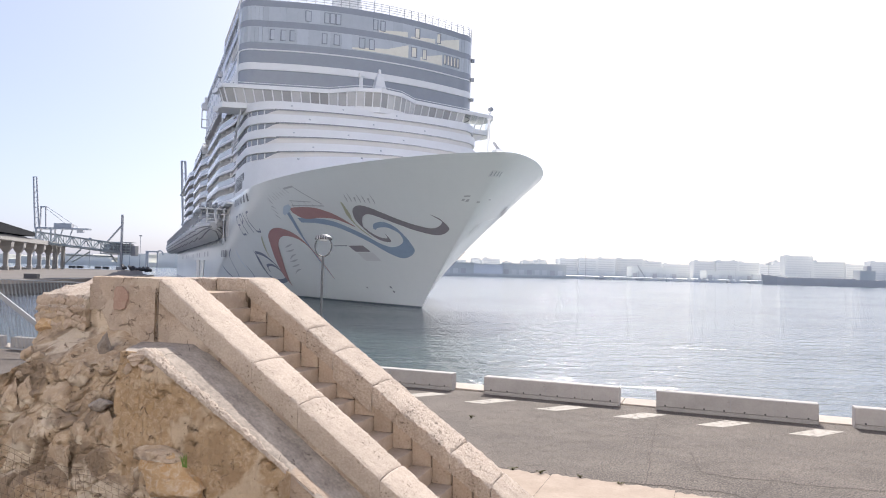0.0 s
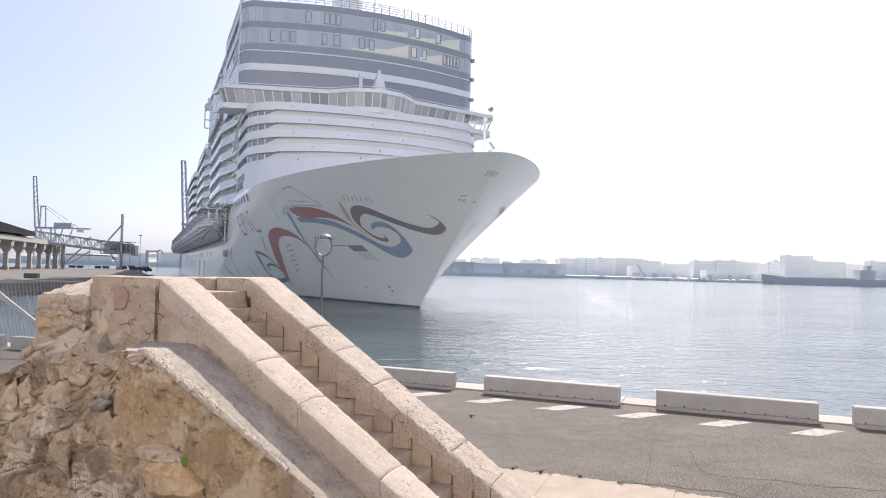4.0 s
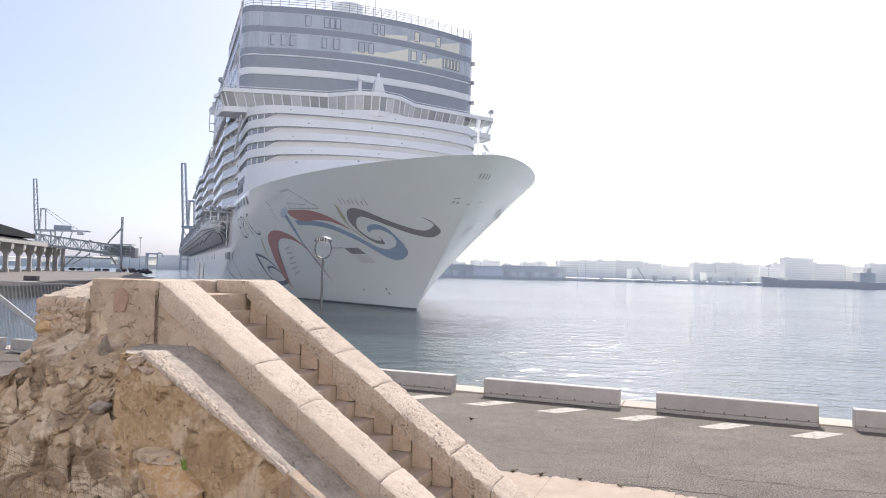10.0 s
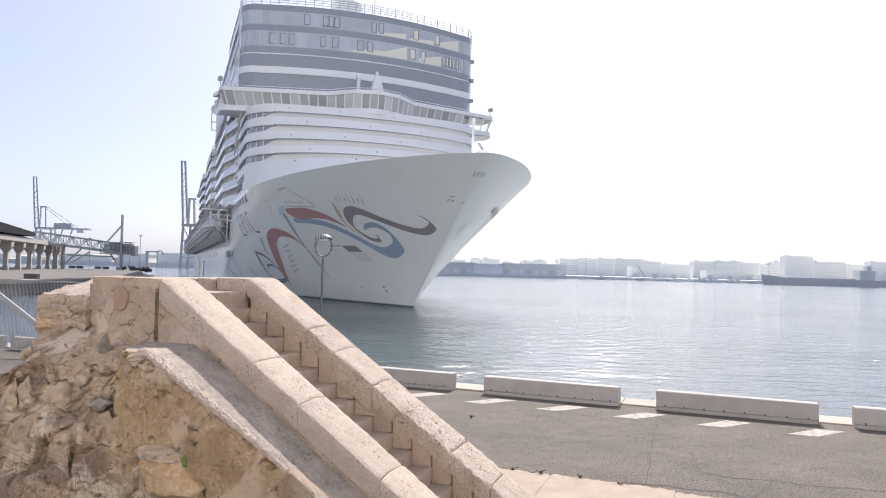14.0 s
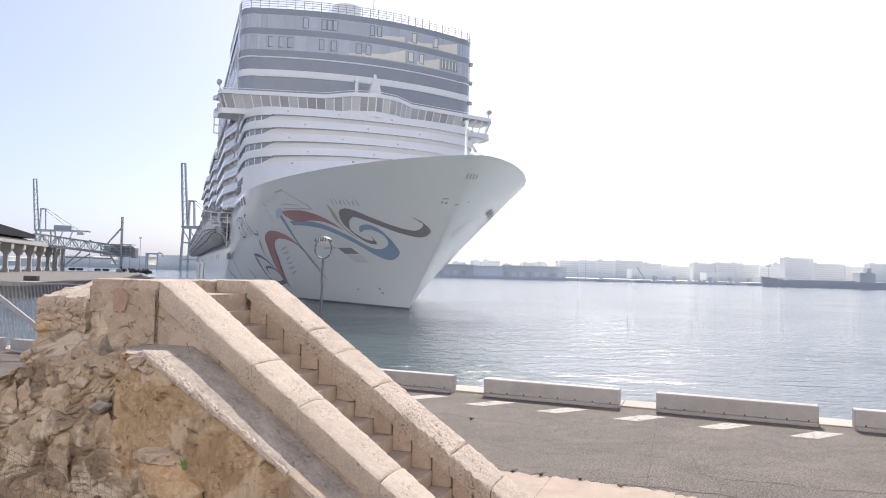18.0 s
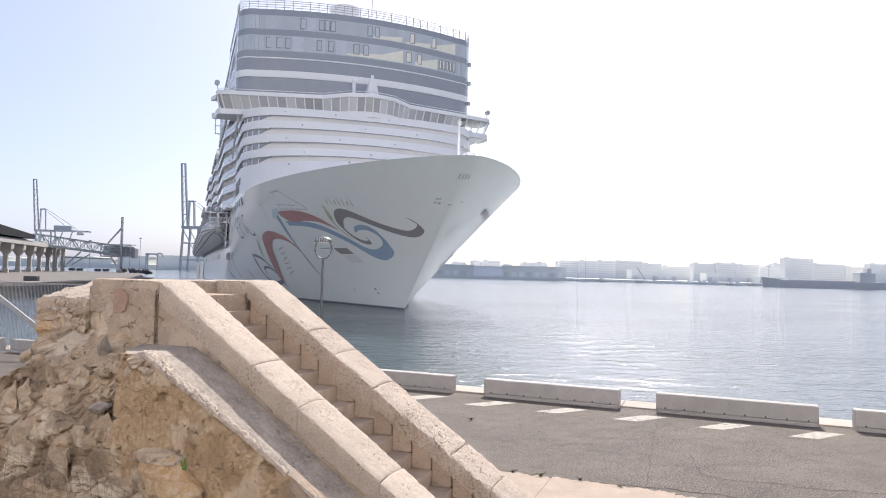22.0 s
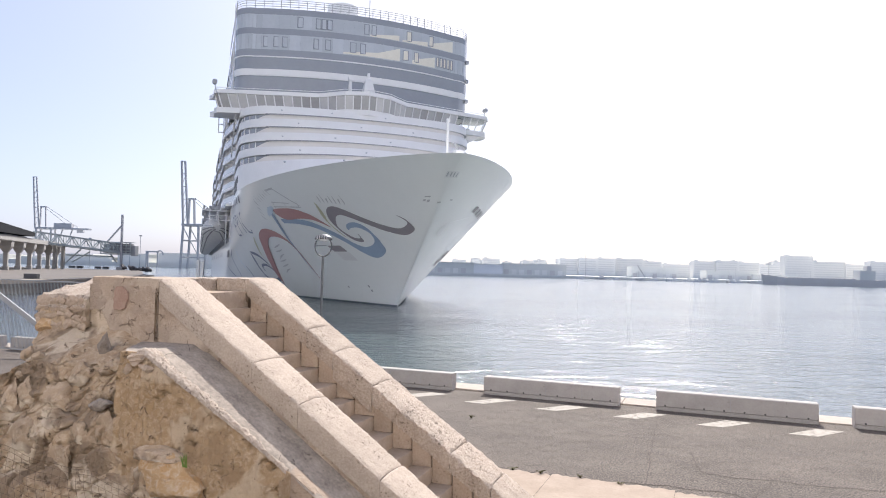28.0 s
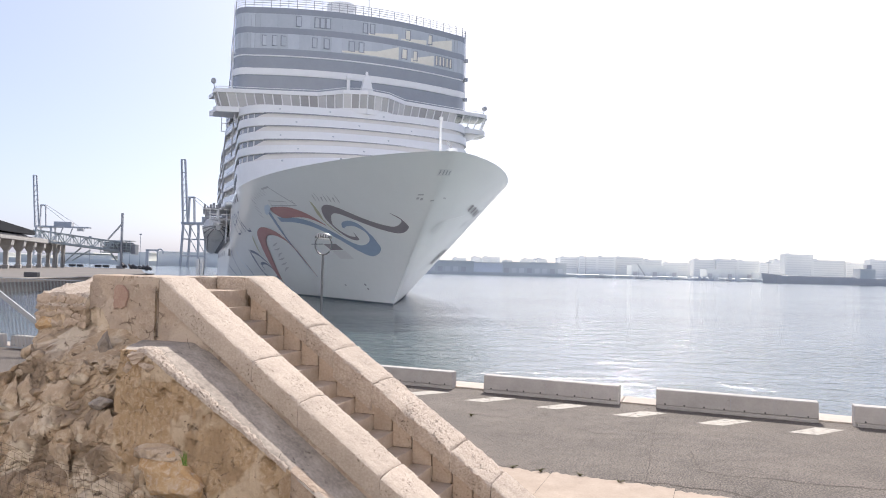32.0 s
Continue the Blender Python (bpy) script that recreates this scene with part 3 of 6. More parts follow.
def coping(x0, x1, y0, y1, top, thick, seed, material, rough=0.006):
    """A sloping coping stone between two cuts along the run, rounded, chipped and pitted."""
    n, rows = max(8, int((x1 - x0) / 0.018)), []
    b = 0.022
    prof = [(y0, -thick), (y0, -thick * 0.72), (y0, -thick * 0.45), (y0, -b * 1.3), (y0 + b * 0.35, -b * 0.45), (y0 + b * 1.3, 0.0)]
    m = 22
    prof += [(y0 + (y1 - y0) * i / m, 0.014 * math.sin(math.pi * i / m)) for i in range(3, m - 2)]
    prof += [(y1 - b * 1.3, 0.0), (y1 - b * 0.35, -b * 0.45), (y1, -b * 1.3), (y1, -thick)]
    for i in range(n + 1):
        x = x0 + (x1 - x0) * i / n
        e = 0.012 if i in (0, n) else 0.0
        row = []
        for y, z in prof:
            p = Vector((x, y, top - SLOPE * x + z - (e if z > -0.1 else 0)))
            edge = 1.0 + 1.2 * (abs(z + b * 0.45) < 0.004)
            w = fuzz(p, rough * edge * 0.55, 0.16, seed) + noise.noise_vector(p * 21) * rough * 0.28 * edge + noise.noise_vector(p * 55) * rough * 0.6
            w.z -= 0.9 * rough * max(0.0, noise.noise(p * 27 + Vector((seed, 0, 0))) - 0.25) * 4
            row.append(w)
        rows.append(row)
    return Geo().loft(rows)


cuts = [0.215, 1.08, 1.45, 1.97, 2.95, 3.42, 3.98]
for i, (a, b) in enumerate(zip(cuts, cuts[1:])):
    part("coping_stone", coping(a + 0.004, b - 0.004, FAR_IN - 0.03, FAR_OUT, 0.36, 0.22 if i != 2 else 0.32, 7 + i, M_COPE_R, 0.018 if i in (3, 4) else 0.010), M_COPE_R if i else M_COPE, stairs, smooth=True)
cuts = [0.215, 1.37, 1.90, 2.78, 3.98]
for i, (a, b) in enumerate(zip(cuts, cuts[1:])):
    part("coping_stone", coping(a + 0.003, b - 0.003, NEAR_OUT, NEAR_IN, 0.35, 0.24, 31 + i, M_COPE, 0.006), M_COPE, stairs, smooth=True)

# Walls under the copings: backing and single stones on the stair side
for y0, y1 in ((FAR_IN + 0.035, FAR_OUT - 0.02), (NEAR_OUT + 0.02, NEAR_IN - 0.03)):
    g = Geo().loft([[(x, y0, FOOT), (x, y1, FOOT), (x, y1, 0.13 - SLOPE * x), (x, y0, 0.13 - SLOPE * x)] for x in (0.2, 3.45)])
    part("parapet_wall", g, M_JOINT if y0 > 0 else M_PINK, stairs)
for k in range(1, 15):
    a, b = RUN * (k - 1) + (0.010 if k > 1 else 0.21), RUN * k - 0.007
    if 5 < k < 9 and k % 2 == 0:
        b += 0.03
    lo = -RISE * k + 0.004
    if k == 1:
        continue
    t = 0.139
    d = 0.004 + 0.012 * abs(noise.noise((k * 1.7, 0, 4)))
    rows = []
    for x in (a, a + 0.01, (a + b) / 2, b - 0.01, b):
        e = 0.008 if x in (a, b) else 0.0
        rows.append([(x, 0.05, lo), (x, -d + e, lo), (x, -d + e + 0.003, (lo + t - SLOPE * x) / 2), (x, -d + e, t - SLOPE * x - 0.004), (x, 0.05, t - SLOPE * x - 0.004)])
    part("wall_stone", Geo().loft(rows), M_STONE, stairs)


def steps(h, *knots):
    """Smooth course through pairs of height and value."""
    for (h0, v0), (h1, v1) in zip(knots, knots[1:]):
        if h <= h1:
            return v0 + (v1 - v0) * smooth01((h - h0) / (h1 - h0))
    return knots[-1][1]


def cells(p, size):
    """Blocky relief: high inside a cell, low in the joints between cells."""
    d = noise.voronoi(p / size)[0]
    return min(1.0, (d[1] - d[0]) * 3.0)


# Platform at the head of the stairs, with its smooth plastered front
head = thing("stair_head", STAIR, "flat-topped stone platform at the head of the stairs, cream and chipped", "stone platform")
for i, (x0, x1, y0, y1) in enumerate(((-0.69, 0.205, NEAR_OUT, NEAR_IN), (-0.26, 0.205, FAR_IN - 0.012, FAR_OUT), (-0.69, -0.27, -1.02, -0.5), (-0.69, -0.27, -0.49, 0.05), (-0.69, -0.27, 0.06, FAR_OUT))):
    part("cap_stone", worn_box(x0, x1, y0, y1, 0.02, TOP - 0.004 * i, 61 + i, 0.010, r=0.02), M_COPE_R if i else M_PINK, head, smooth=True)
part("core", Geo().box(-0.67, 0.19, NEAR_OUT + 0.02, FAR_OUT - 0.02, FOOT, 0.03), M_PINK, head)
rows = []
for i in range(61):  # rough old masonry laid bare where the plaster has fallen
    x = -0.685 + 0.87 * i / 60
    row = []
    for j in range(51):
        z = 0.10 - 0.76 * j / 50
        p = Vector((x, 0, z))
        row.append((x, NEAR_OUT + 0.004 - 0.010 * noise.noise(p * 9) - 0.006 * noise.noise(p * 27) - 0.006 * cells(p, 0.09), z))
    rows.append(row)
part("bare_masonry", Geo().grid(rows), M_MORTAR, head, "rough brown masonry under the fallen plaster", smooth=True)


def flake(x):
    """Lower edge of the plaster that still holds, ragged, falling towards the stairs."""
    z = -steps(x, (-0.70, 0.17), (-0.52, 0.15), (-0.44, 0.27), (-0.38, 0.36), (-0.13, 0.47), (0.19, 0.60))
    return z + 0.022 * noise.noise((x * 9, 2, 1)) + 0.012 * noise.noise((x * 31, 5, 1))


rows = []
for i in range(121):
    x = -0.688 + 0.875 * i / 120
    low = flake(x)
    row = [Vector((x, NEAR_OUT + 0.05, 0.118))]
    for j in range(41):
        z = 0.118 + (low - 0.118) * j / 40
        p = Vector((x, 0, z))
        lip = 0.006 * smooth01((low + 0.06 - z) / 0.06)
        row.append(Vector((x, NEAR_OUT - 0.020 - lip - 0.004 * noise.noise(p * 6) - 0.003 * noise.noise(p * 22) + 0.03 * max(0.0, noise.noise(p * 16) - 0.42), z)))
    row.append(Vector((x, NEAR_OUT + 0.02, low + 0.012)))
    rows.append(row)
part("plastered_front", Geo().grid(rows), M_PINK, head, "pale plastered front, flaking below", smooth=True)
g = Geo()
n = 22
ring = []
for i in range(n):
    a = 2 * math.pi * i / n
    r = 1 + 0.55 * noise.noise((math.cos(a) * 2, math.sin(a) * 2, 5))
    ring.append((-0.245 + 0.095 * r * math.cos(a), NEAR_OUT - 0.048, -0.03 + 0.13 * r * math.sin(a)))
g.add(ring + [(x, y + 0.04, z) for x, y, z in ring], [tuple(range(n))] + [(i, (i + 1) % n, n + (i + 1) % n, n + i) for i in range(n)])
part("red_patch", g, M_RED, head, "faded rusty red paint patch")

# Grey cement ramp beside the stairs, and the ochre wall that carries it
ramp = thing("cement_ramp", STAIR, "smooth grey cement slide beside the stair coping, cracked", "ramp")
RAMP = 0.0


def ramp_z(x):
    return min(-0.46, RAMP - SLOPE * x)


def ramp_out(x):
    """Outer edge of the slide: it draws in towards the foot, and is chipped."""
    return -2.28 + 0.21 * smooth01((x - 0.45) / 1.7) + 0.016 * noise.noise((x * 7, 0, 2)) + 0.016 * noise.noise((x * 21, 0, 5))


rows = []
for i in range(121):
    x = 0.02 + 3.98 * i / 120
    row = []
    for j in range(11):
        xx = x + 0.42 * (j / 10) * max(0.0, 1 - i / 50)
        row.append((xx, NEAR_OUT + 0.02 + (ramp_out(xx) - NEAR_OUT) * j / 10, ramp_z(xx) + 0.05 * (1 - j / 10) * smooth01((xx - 0.7) / 0.2) + 0.006 * noise.noise((xx * 5, j * 0.6, 1)) - (0.015 + 0.015 * abs(noise.noise((xx * 16, 3, 1))) if j == 10 else 0)))
    rows.append(row)
part("slide", Geo().grid(rows), M_RAMP, ramp, smooth=True)
rows = []
for i in range(241):
    x = 0.40 + 1.73 * i / 240
    z = ramp_z(x) - 0.012
    out = ramp_out(x)
    row = []
    for j in range(120):
        t = j / 119
        zz = z + (FOOT - z) * t ** 1.2
        p = Vector((x, out + 0.01 - 0.14 * t, zz))
        w = fuzz(p, 0.016 * min(1.0, j / 6), 0.22, 5)
        pit = max(0.0, noise.noise(Vector((p.x * 9, p.y * 9, p.z * 17)) + noise.noise_vector(p * 20) * 0.6) - 0.40)
        w.y += -0.014 * noise.noise(p * 6) - 0.008 * noise.noise(p * 15) - 0.006 * noise.noise(p * 38) + 0.14 * pit
        row.append(w if j else p)
    rows.append([(x, out + 0.3, z - 0.01)] + row)
part("carrying_wall", Geo().grid(rows), M_PLASTER, ramp, "ochre lime-plastered wall face, pitted", smooth=True)
rows = []
for i in range(171):
    x = 0.60 + 1.50 * i / 170
    wide = 0.02 + 0.17 * (1 - i / 170) ** 0.8 + 0.05 * noise.noise((x * 6, 4, 2)) + 0.03 * noise.noise((x * 19, 1, 7))
    row = []
    for j in range(15):
        s = j / 14
        p = Vector((x, ramp_out(x) - 0.012 + wide * s, ramp_z(x)))
        up = 0.016 * math.sin(math.pi * min(1.0, s * 1.05)) + 0.014 * noise.noise(p * 26) + 0.012 * noise.noise(p * 55)
        row.append((p.x, p.y, p.z + 0.004 + (up if 0 < j < 14 else -0.03)))
    rows.append(row)
part("crumbled_edge", Geo().grid(rows), M_COPE_R, ramp, "pale crumbling mortar edge", smooth=True)
rows = []
for i in range(61):
    x = 2.12 + 1.8 * i / 60
    out = -2.045 + 0.05 * smooth01((x - 2.12) / 0.5) + 0.02 * noise.noise((x * 6, 3, 1))
    row = [Vector((x, out + 0.16 + 0.05 * noise.noise((x * 4, 8, 1)), ramp_z(x) + 0.004)), Vector((x, out + 0.07, ramp_z(x) + 0.022)), Vector((x, out, ramp_z(x) - 0.004))]
    for j in range(1, 24):
        q = Vector((x, out - 0.05 * j / 23, ramp_z(x) + (FOOT - ramp_z(x)) * j / 23))
        row.append(fuzz(q, 0.014, 0.18, 3))
    rows.append(row)
part("lower_wall", Geo().grid(rows), M_PINK, ramp, "pale sandy plaster on the lower wall", smooth=True)
end = [[(2.13 + 0.03 * noise.noise((z * 4, 1, 2)), -2.24 + 0.3 * j / 4, z) for j in range(5)] for z in (ramp_z(2.13) - 0.02, -1.6, -1.75, -2.0, FOOT)]
part("end_face", Geo().grid(end), M_PLASTER, ramp)

for pts in (((0.62, -1.62), (0.80, -1.80), (0.74, -2.0), (0.80, -2.22)), ((0.80, -1.80), (1.15, -1.84), (1.5, -1.74), (1.9, -1.80)), ((1.10, -1.62), (1.2, -1.84), (1.28, -2.1)), ((1.75, -1.62), (1.9, -1.80), (2.0, -2.05))):
    rows = []
    c = curve_points([(*q, 0.0) for q in pts], 9)
    for i, q in enumerate(c):
        d = (c[min(i + 1, len(c) - 1)] - c[max(i - 1, 0)]).normalized()
        s = Vector((-d.y, d.x, 0)) * (0.0012 + 0.002 * abs(noise.noise(q * 13)))
        q = q + Vector((0.012 * noise.noise(q * 9), 0.012 * noise.noise(q * 8 + Vector((4, 0, 0))), 0))
        rows.append([(*(q + s * k).xy, ramp_z((q + s * k).x) + 0.010) for k in (-1, 1)])
    part("crack", Geo().grid(rows), M_CRACK, ramp)

# Small weeds at the edge of the pavement strip
for x, y, h in ((2.65, -5.60, 0.06), (3.18, -5.55, 0.05), (2.25, -5.58, 0.04), (0.61, -2.60, 0.06), (3.7, -5.60, 0.04)):
    weed = thing("weed", QUAY @ pose(x, y, 0.0), "dry brownish weed growing from a crack in the asphalt", "weed", "weeds on the quay")
    for i in range(16):
        a, d = rnd(0, 6.28), rnd(0.02, 0.09)
        c, s = math.cos(a), math.sin(a)
        part("blade", Geo().grid([[(-0.008 * s, 0.008 * c, 0), (0.008 * s, -0.008 * c, 0)], [(d * 0.5 * c - 0.007 * s, d * 0.5 * s + 0.007 * c, h * 0.8), (d * 0.5 * c + 0.007 * s, d * 0.5 * s - 0.007 * c, h * 0.8)], [(d * c, d * s, h * rnd(0.6, 1.1)), (d * c + 0.002, d * s, h * 0.8)]]), M_WEED, weed)

# Rubble mass at the left of the stairs: uneven mortar body with single stones
rubble = thing("rubble_wall", STAIR, "crumbling old rubble wall of ochre stones and earth mortar", "rubble wall")


def rubble_y(x, z):
    """Front face of the rubble: it leans out towards its foot."""
    return -steps(-z, (0.0, 1.60), (0.30, 1.63), (0.72, 2.14), (1.4, 2.36), (2.4, 2.55))


def rubble_left(z):
    return steps(-z, (0.0, -1.36), (0.32, -1.44), (0.5, -1.22), (0.70, -1.0), (0.80, -1.15), (0.95, -1.75), (1.2, -2.6), (2.4, -3.2))


def rubble_right(z):
    return steps(-z, (0.0, -0.05), (0.40, -0.02), (0.52, 0.46), (1.2, 1.02), (1.75, 1.28), (2.4, 1.35))


def blocks(x, z, size, seed):
    """Broken stone faces: each cell is a plane of its own tilt and depth, with a joint round it."""
    v = Vector((x, seed * size, z * 1.4)) / size
    d, pts = noise.voronoi(v)
    c = pts[0]
    r = noise.noise_vector(c * 5.3 + Vector((seed, 2.0, 7.0)))
    o = v - c
    return r.z * 0.8 + r.x * o.x * 1.5 + r.y * o.z * 1.5, min(1.0, (d[1] - d[0]) * 7.0)


rows = []
NX, NZ = 340, 250
for i in range(NX + 1):
    t = i / NX
    row = []
    for j in range(NZ + 1):
        z = -0.03 - 1.92 * min(1.0, j / 235) + (FOOT + 1.95) * max(0.0, (j - 235) / 15)
        xl, xr = rubble_left(z), rubble_right(z)
        x = xl + (xr - xl) * t
        p = Vector((x, rubble_y(x, z), z))
        q = p + noise.noise_vector(p * 3.1) * 0.10
        w = fuzz(p, 0.04, 0.36, 9)
        deep = 0.30 + 0.70 * smooth01((-z - 0.3) / 0.4)
        q = q + noise.noise_vector(p * 8.0) * 0.03
        f1, e1 = blocks(q.x, q.z, 0.46, 3.0)
        f2, e2 = blocks(q.x, q.z, 0.19, 7.0)
        f3, e3 = blocks(q.x, q.z, 0.07, 11.0)
        rid = 1 - abs(noise.noise(q * 4.2 + Vector((2, 0, 7)))) * 2.2
        gash = max(0.0, rid - 0.74) * (0.4 + noise.noise(p * 1.6))
        low = smooth01((-z - 0.75) / 0.5)
        w.y -= deep * ((0.035 + 0.055 * low) * f1 + 0.045 * low * e1 + (0.026 - 0.010 * low) * f2 + 0.013 * e2 + 0.007 * f3 + 0.004 * e3) - 0.06
        w.y += deep * 0.24 * max(0.0, gash) + 0.16 * smooth01((t - 0.88) / 0.12) * deep
        w.y -= (0.45 + 0.55 * deep) * (0.022 * noise.noise(p * 5) + 0.010 * abs(noise.noise(p * 13)) + 0.009 * noise.noise(p * 30) + 0.006 * noise.noise(p * 62))
        if j == 0:
            w.z = -0.05 + 0.02 * noise.noise(p * 6)
        row.append(w)
    back = Vector((row[0].x, -0.2, -0.02 + 0.03 * noise.noise(row[0] * 3)))
    mid = Vector((row[0].x, -1.2, 0.03 + 0.03 * noise.noise(row[0] * 5)))
    rows.append([back, mid] + row)
g = Geo().grid(rows)
g.grid([[p, (p[0] - 0.1, 1.0, p[2])] for p in rows[0][2:]])
part("mortar_body", g, M_MORTAR, rubble, smooth=True)


def boulder(rx, ry, rz, seed, n=3, rough=0.22, flat=0.75):
    """An angular stone: a ball cut by flat planes and roughened."""
    bm = bmesh.new()
    bmesh.ops.create_icosphere(bm, subdivisions=n, radius=1)
    rs = random.Random(seed)
    cutsp = [(Vector((rs.uniform(-1, 1), rs.uniform(-1, 1), rs.uniform(-1, 1))).normalized(), rs.uniform(flat - 0.15, flat + 0.15)) for _ in range(9)]
    for q in bm.verts:
        c = q.co.copy()
        for d, h in cutsp:
            o = c.dot(d) - h
            if o > 0:
                c -= d * o * 0.92
        c += noise.noise_vector(c * 1.9 + Vector((seed, 0, 0))) * rough * 0.4 + noise.noise_vector(c * 5 + Vector((0, seed, 0))) * rough * 0.16
        q.co = Vector((c.x * rx, c.y * ry, c.z * rz))
    bm.verts.index_update()
    g = Geo().add([q.co[:] for q in bm.verts], [[q.index for q in f.verts] for f in bm.faces])
    bm.free()
    return g


stone_meshes = [boulder(0.10, 0.08, 0.07, 40 + i, 3, 0.42, 0.66).mesh("stone", M_RUBBLE, True) for i in range(9)]
rs = random.Random(11)
placed = []
LARGE = ((-0.75, -1.38, 0.20, 0.23), (-0.22, -1.52, 0.21, 0.18), (-0.42, -1.0, 0.21, 0.17), (0.28, -1.22, 0.17, 0.17), (-0.84, -1.0, 0.13, 0.19), (-0.23, -0.73, 0.22, 0.12), (0.31, -1.63, 0.15, 0.12), (0.39, -0.87, 0.13, 0.16), (0.51, -1.11, 0.12, 0.14), (-1.04, -1.06, 0.14, 0.19), (-0.05, -1.29, 0.12, 0.12))
for x, z, w, h in LARGE:
    placed.append((x, z, max(w, h)))
    part("stone", boulder(w * 1.3, 0.11, h * 1.3, len(placed), 5, 0.34, 0.46), M_RUBBLE, rubble, at=pose(x, rubble_y(x, z) + 0.05, z, 0, rs.uniform(-25, 25), 0), smooth=True)
for tries in range(4000):
    z = rs.uniform(-1.95, -0.6)
    x = rs.uniform(rubble_left(z) + 0.05, rubble_right(z) - 0.10)
    r = rs.choice((0.05, 0.06, 0.075, 0.10))
    if any((x - a) ** 2 + (z - b) ** 2 < (0.95 * (r + c)) ** 2 for a, b, c in placed):
        continue
    placed.append((x, z, r))
    part("stone", stone_meshes[len(placed) % 9], M_RUBBLE, rubble, at=pose(x, rubble_y(x, z) + 0.045, z, rs.uniform(-25, 25), rs.uniform(-40, 40), rs.uniform(-30, 30)) @ Matrix.Scale(r / 0.075, 4))
    if len(placed) > 34:
        break
# Low coursed wall end on top, and a few larger stones with a look of their own
part("course_bed", worn_box(-1.33, -0.69, -1.655, -1.2, -0.36, -0.05, 90, 0.016, r=0.02), M_MORTAR, rubble, smooth=True)
rs = random.Random(23)
for r, (z0, z1) in enumerate(((-0.125, -0.045), (-0.205, -0.13), (-0.28, -0.21), (-0.37, -0.285))):
    x = -1.36 - 0.01 * r
    while x < -0.72:
        w = rs.uniform(0.05, 0.16)
        w = min(w, -0.69 - x)
        part("coursed_block", boulder(w * rs.uniform(0.65, 0.95), 0.024, (z1 - z0) * rs.uniform(0.6, 0.95), rs.uniform(0, 99), 3, 0.6, 0.50), M_COURSE, rubble, at=pose(x + w / 2, -1.655, (z0 + z1) / 2 + rs.uniform(-0.025, 0.025), 0, rs.uniform(-22, 22), 0), smooth=True)
        x += w
rows = []
for i in range(41):
    t = i / 40
    row = []
    for j in range(31):
        s = j / 30
        x = -1.36 + 0.34 * s ** 1.5 + (0.68 - 0.34 * s ** 1.5) * t
        pt = Vector((x, -1.675 + 2.1 * s, -0.05 + 0.19 * min(1.0, s / 0.33) ** 0.9))
        pt.z += 0.035 * noise.noise(pt * 6) + 0.02 * cells(Vector((pt.x, pt.y, 0.3)), 0.10) - (0.10 if s == 0 or t == 0 else 0) - (0.3 if s == 1 else 0)
        row.append(pt)
    rows.append(row)
part("cap_mortar", Geo().grid(rows), M_COPE_R, rubble, "sunlit crumbled wall top", smooth=True)
part("orange_stone", boulder(0.34, 0.17, 0.23, 5, 5, 0.34, 0.70), M_ORANGE, rubble, "large rusty orange stone", at=pose(1.08, -2.32, -1.56, 4, 8, 4), smooth=True)
part("capping_stone", boulder(0.25, 0.13, 0.09, 21, 4, 0.4, 0.66), M_RUBBLE, rubble, "flat grey-pink stone", at=pose(0.92, -2.32, -1.37, 0, 6, 0), smooth=True)
part("stained_stone", boulder(0.11, 0.05, 0.17, 14, 4, 0.4, 0.6), M_STAIN, rubble, "dark grey stained stone", at=pose(-0.18, rubble_y(-0.18, -0.51), -0.51, 0, 10, 0), smooth=True)
part("rusty_stone", boulder(0.15, 0.07, 0.085, 17, 4, 0.4, 0.6), M_ORANGE, rubble, "rusty orange stone low in the wall end", at=pose(-1.25, rubble_y(-1.25, -0.33) - 0.01, -0.34, 0, -8, 0), smooth=True)
part("grey_stone", boulder(0.13, 0.08, 0.06, 8, 4, 0.4), M_RAMP, rubble, "grey stone", at=pose(0.17, -2.26, -1.0), smooth=True)
for i, (x, y, z, a, b, c) in enumerate(((0.57, -2.25, -0.53, 0.13, 0.10, 0.075), (0.72, -2.27, -0.62, 0.10, 0.07, 0.06), (0.50, -2.22, -0.66, 0.12, 0.08, 0.09))):
    part("kerb_stone", boulder(a, b, c, 60 + i, 4, 0.6, 0.52), M_COURSE, ramp, "rough broken stone at the head of the slide", at=pose(x, y, z, 0, 12 * i, 20 * i), smooth=True)
tuft = thing("grass_tuft", STAIR @ pose(1.33, -2.46, -1.38), "small tuft of green grass growing from the wall", "grass tuft")
for i in range(14):
    a = rnd(-0.5, 0.5)
    h = rnd(0.06, 0.13)
    g = Geo().grid([[(a * 0.05 - 0.004, -0.01, -0.02), (a * 0.05 + 0.004, -0.01, -0.02)], [(a * 0.06 - 0.003, -0.03, h * 0.6), (a * 0.06 + 0.003, -0.03, h * 0.6)], [(a * 0.12, -0.045 - 0.02 * abs(a), h), (a * 0.12 + 0.0005, -0.045 - 0.02 * abs(a), h)]])
    part("blade", g, M_LEAF, tuft)
# Sagging wire mesh at the foot
wire = thing("wire_mesh", STAIR, "sagging rusty wire mesh hanging before the rubble", "wire mesh")


def wire_point(s, t):
    x = -0.95 + 2.15 * s
    z = -1.285 - 0.36 * s - 0.62 * t
    return (x + 0.10 * t + 0.02 * math.sin(9 * t + 5 * s), -2.66 - 0.05 * math.sin(7 * s) - 0.05 * t, z + 0.02 * math.sin(11 * s) + 0.01 * math.sin(31 * s))


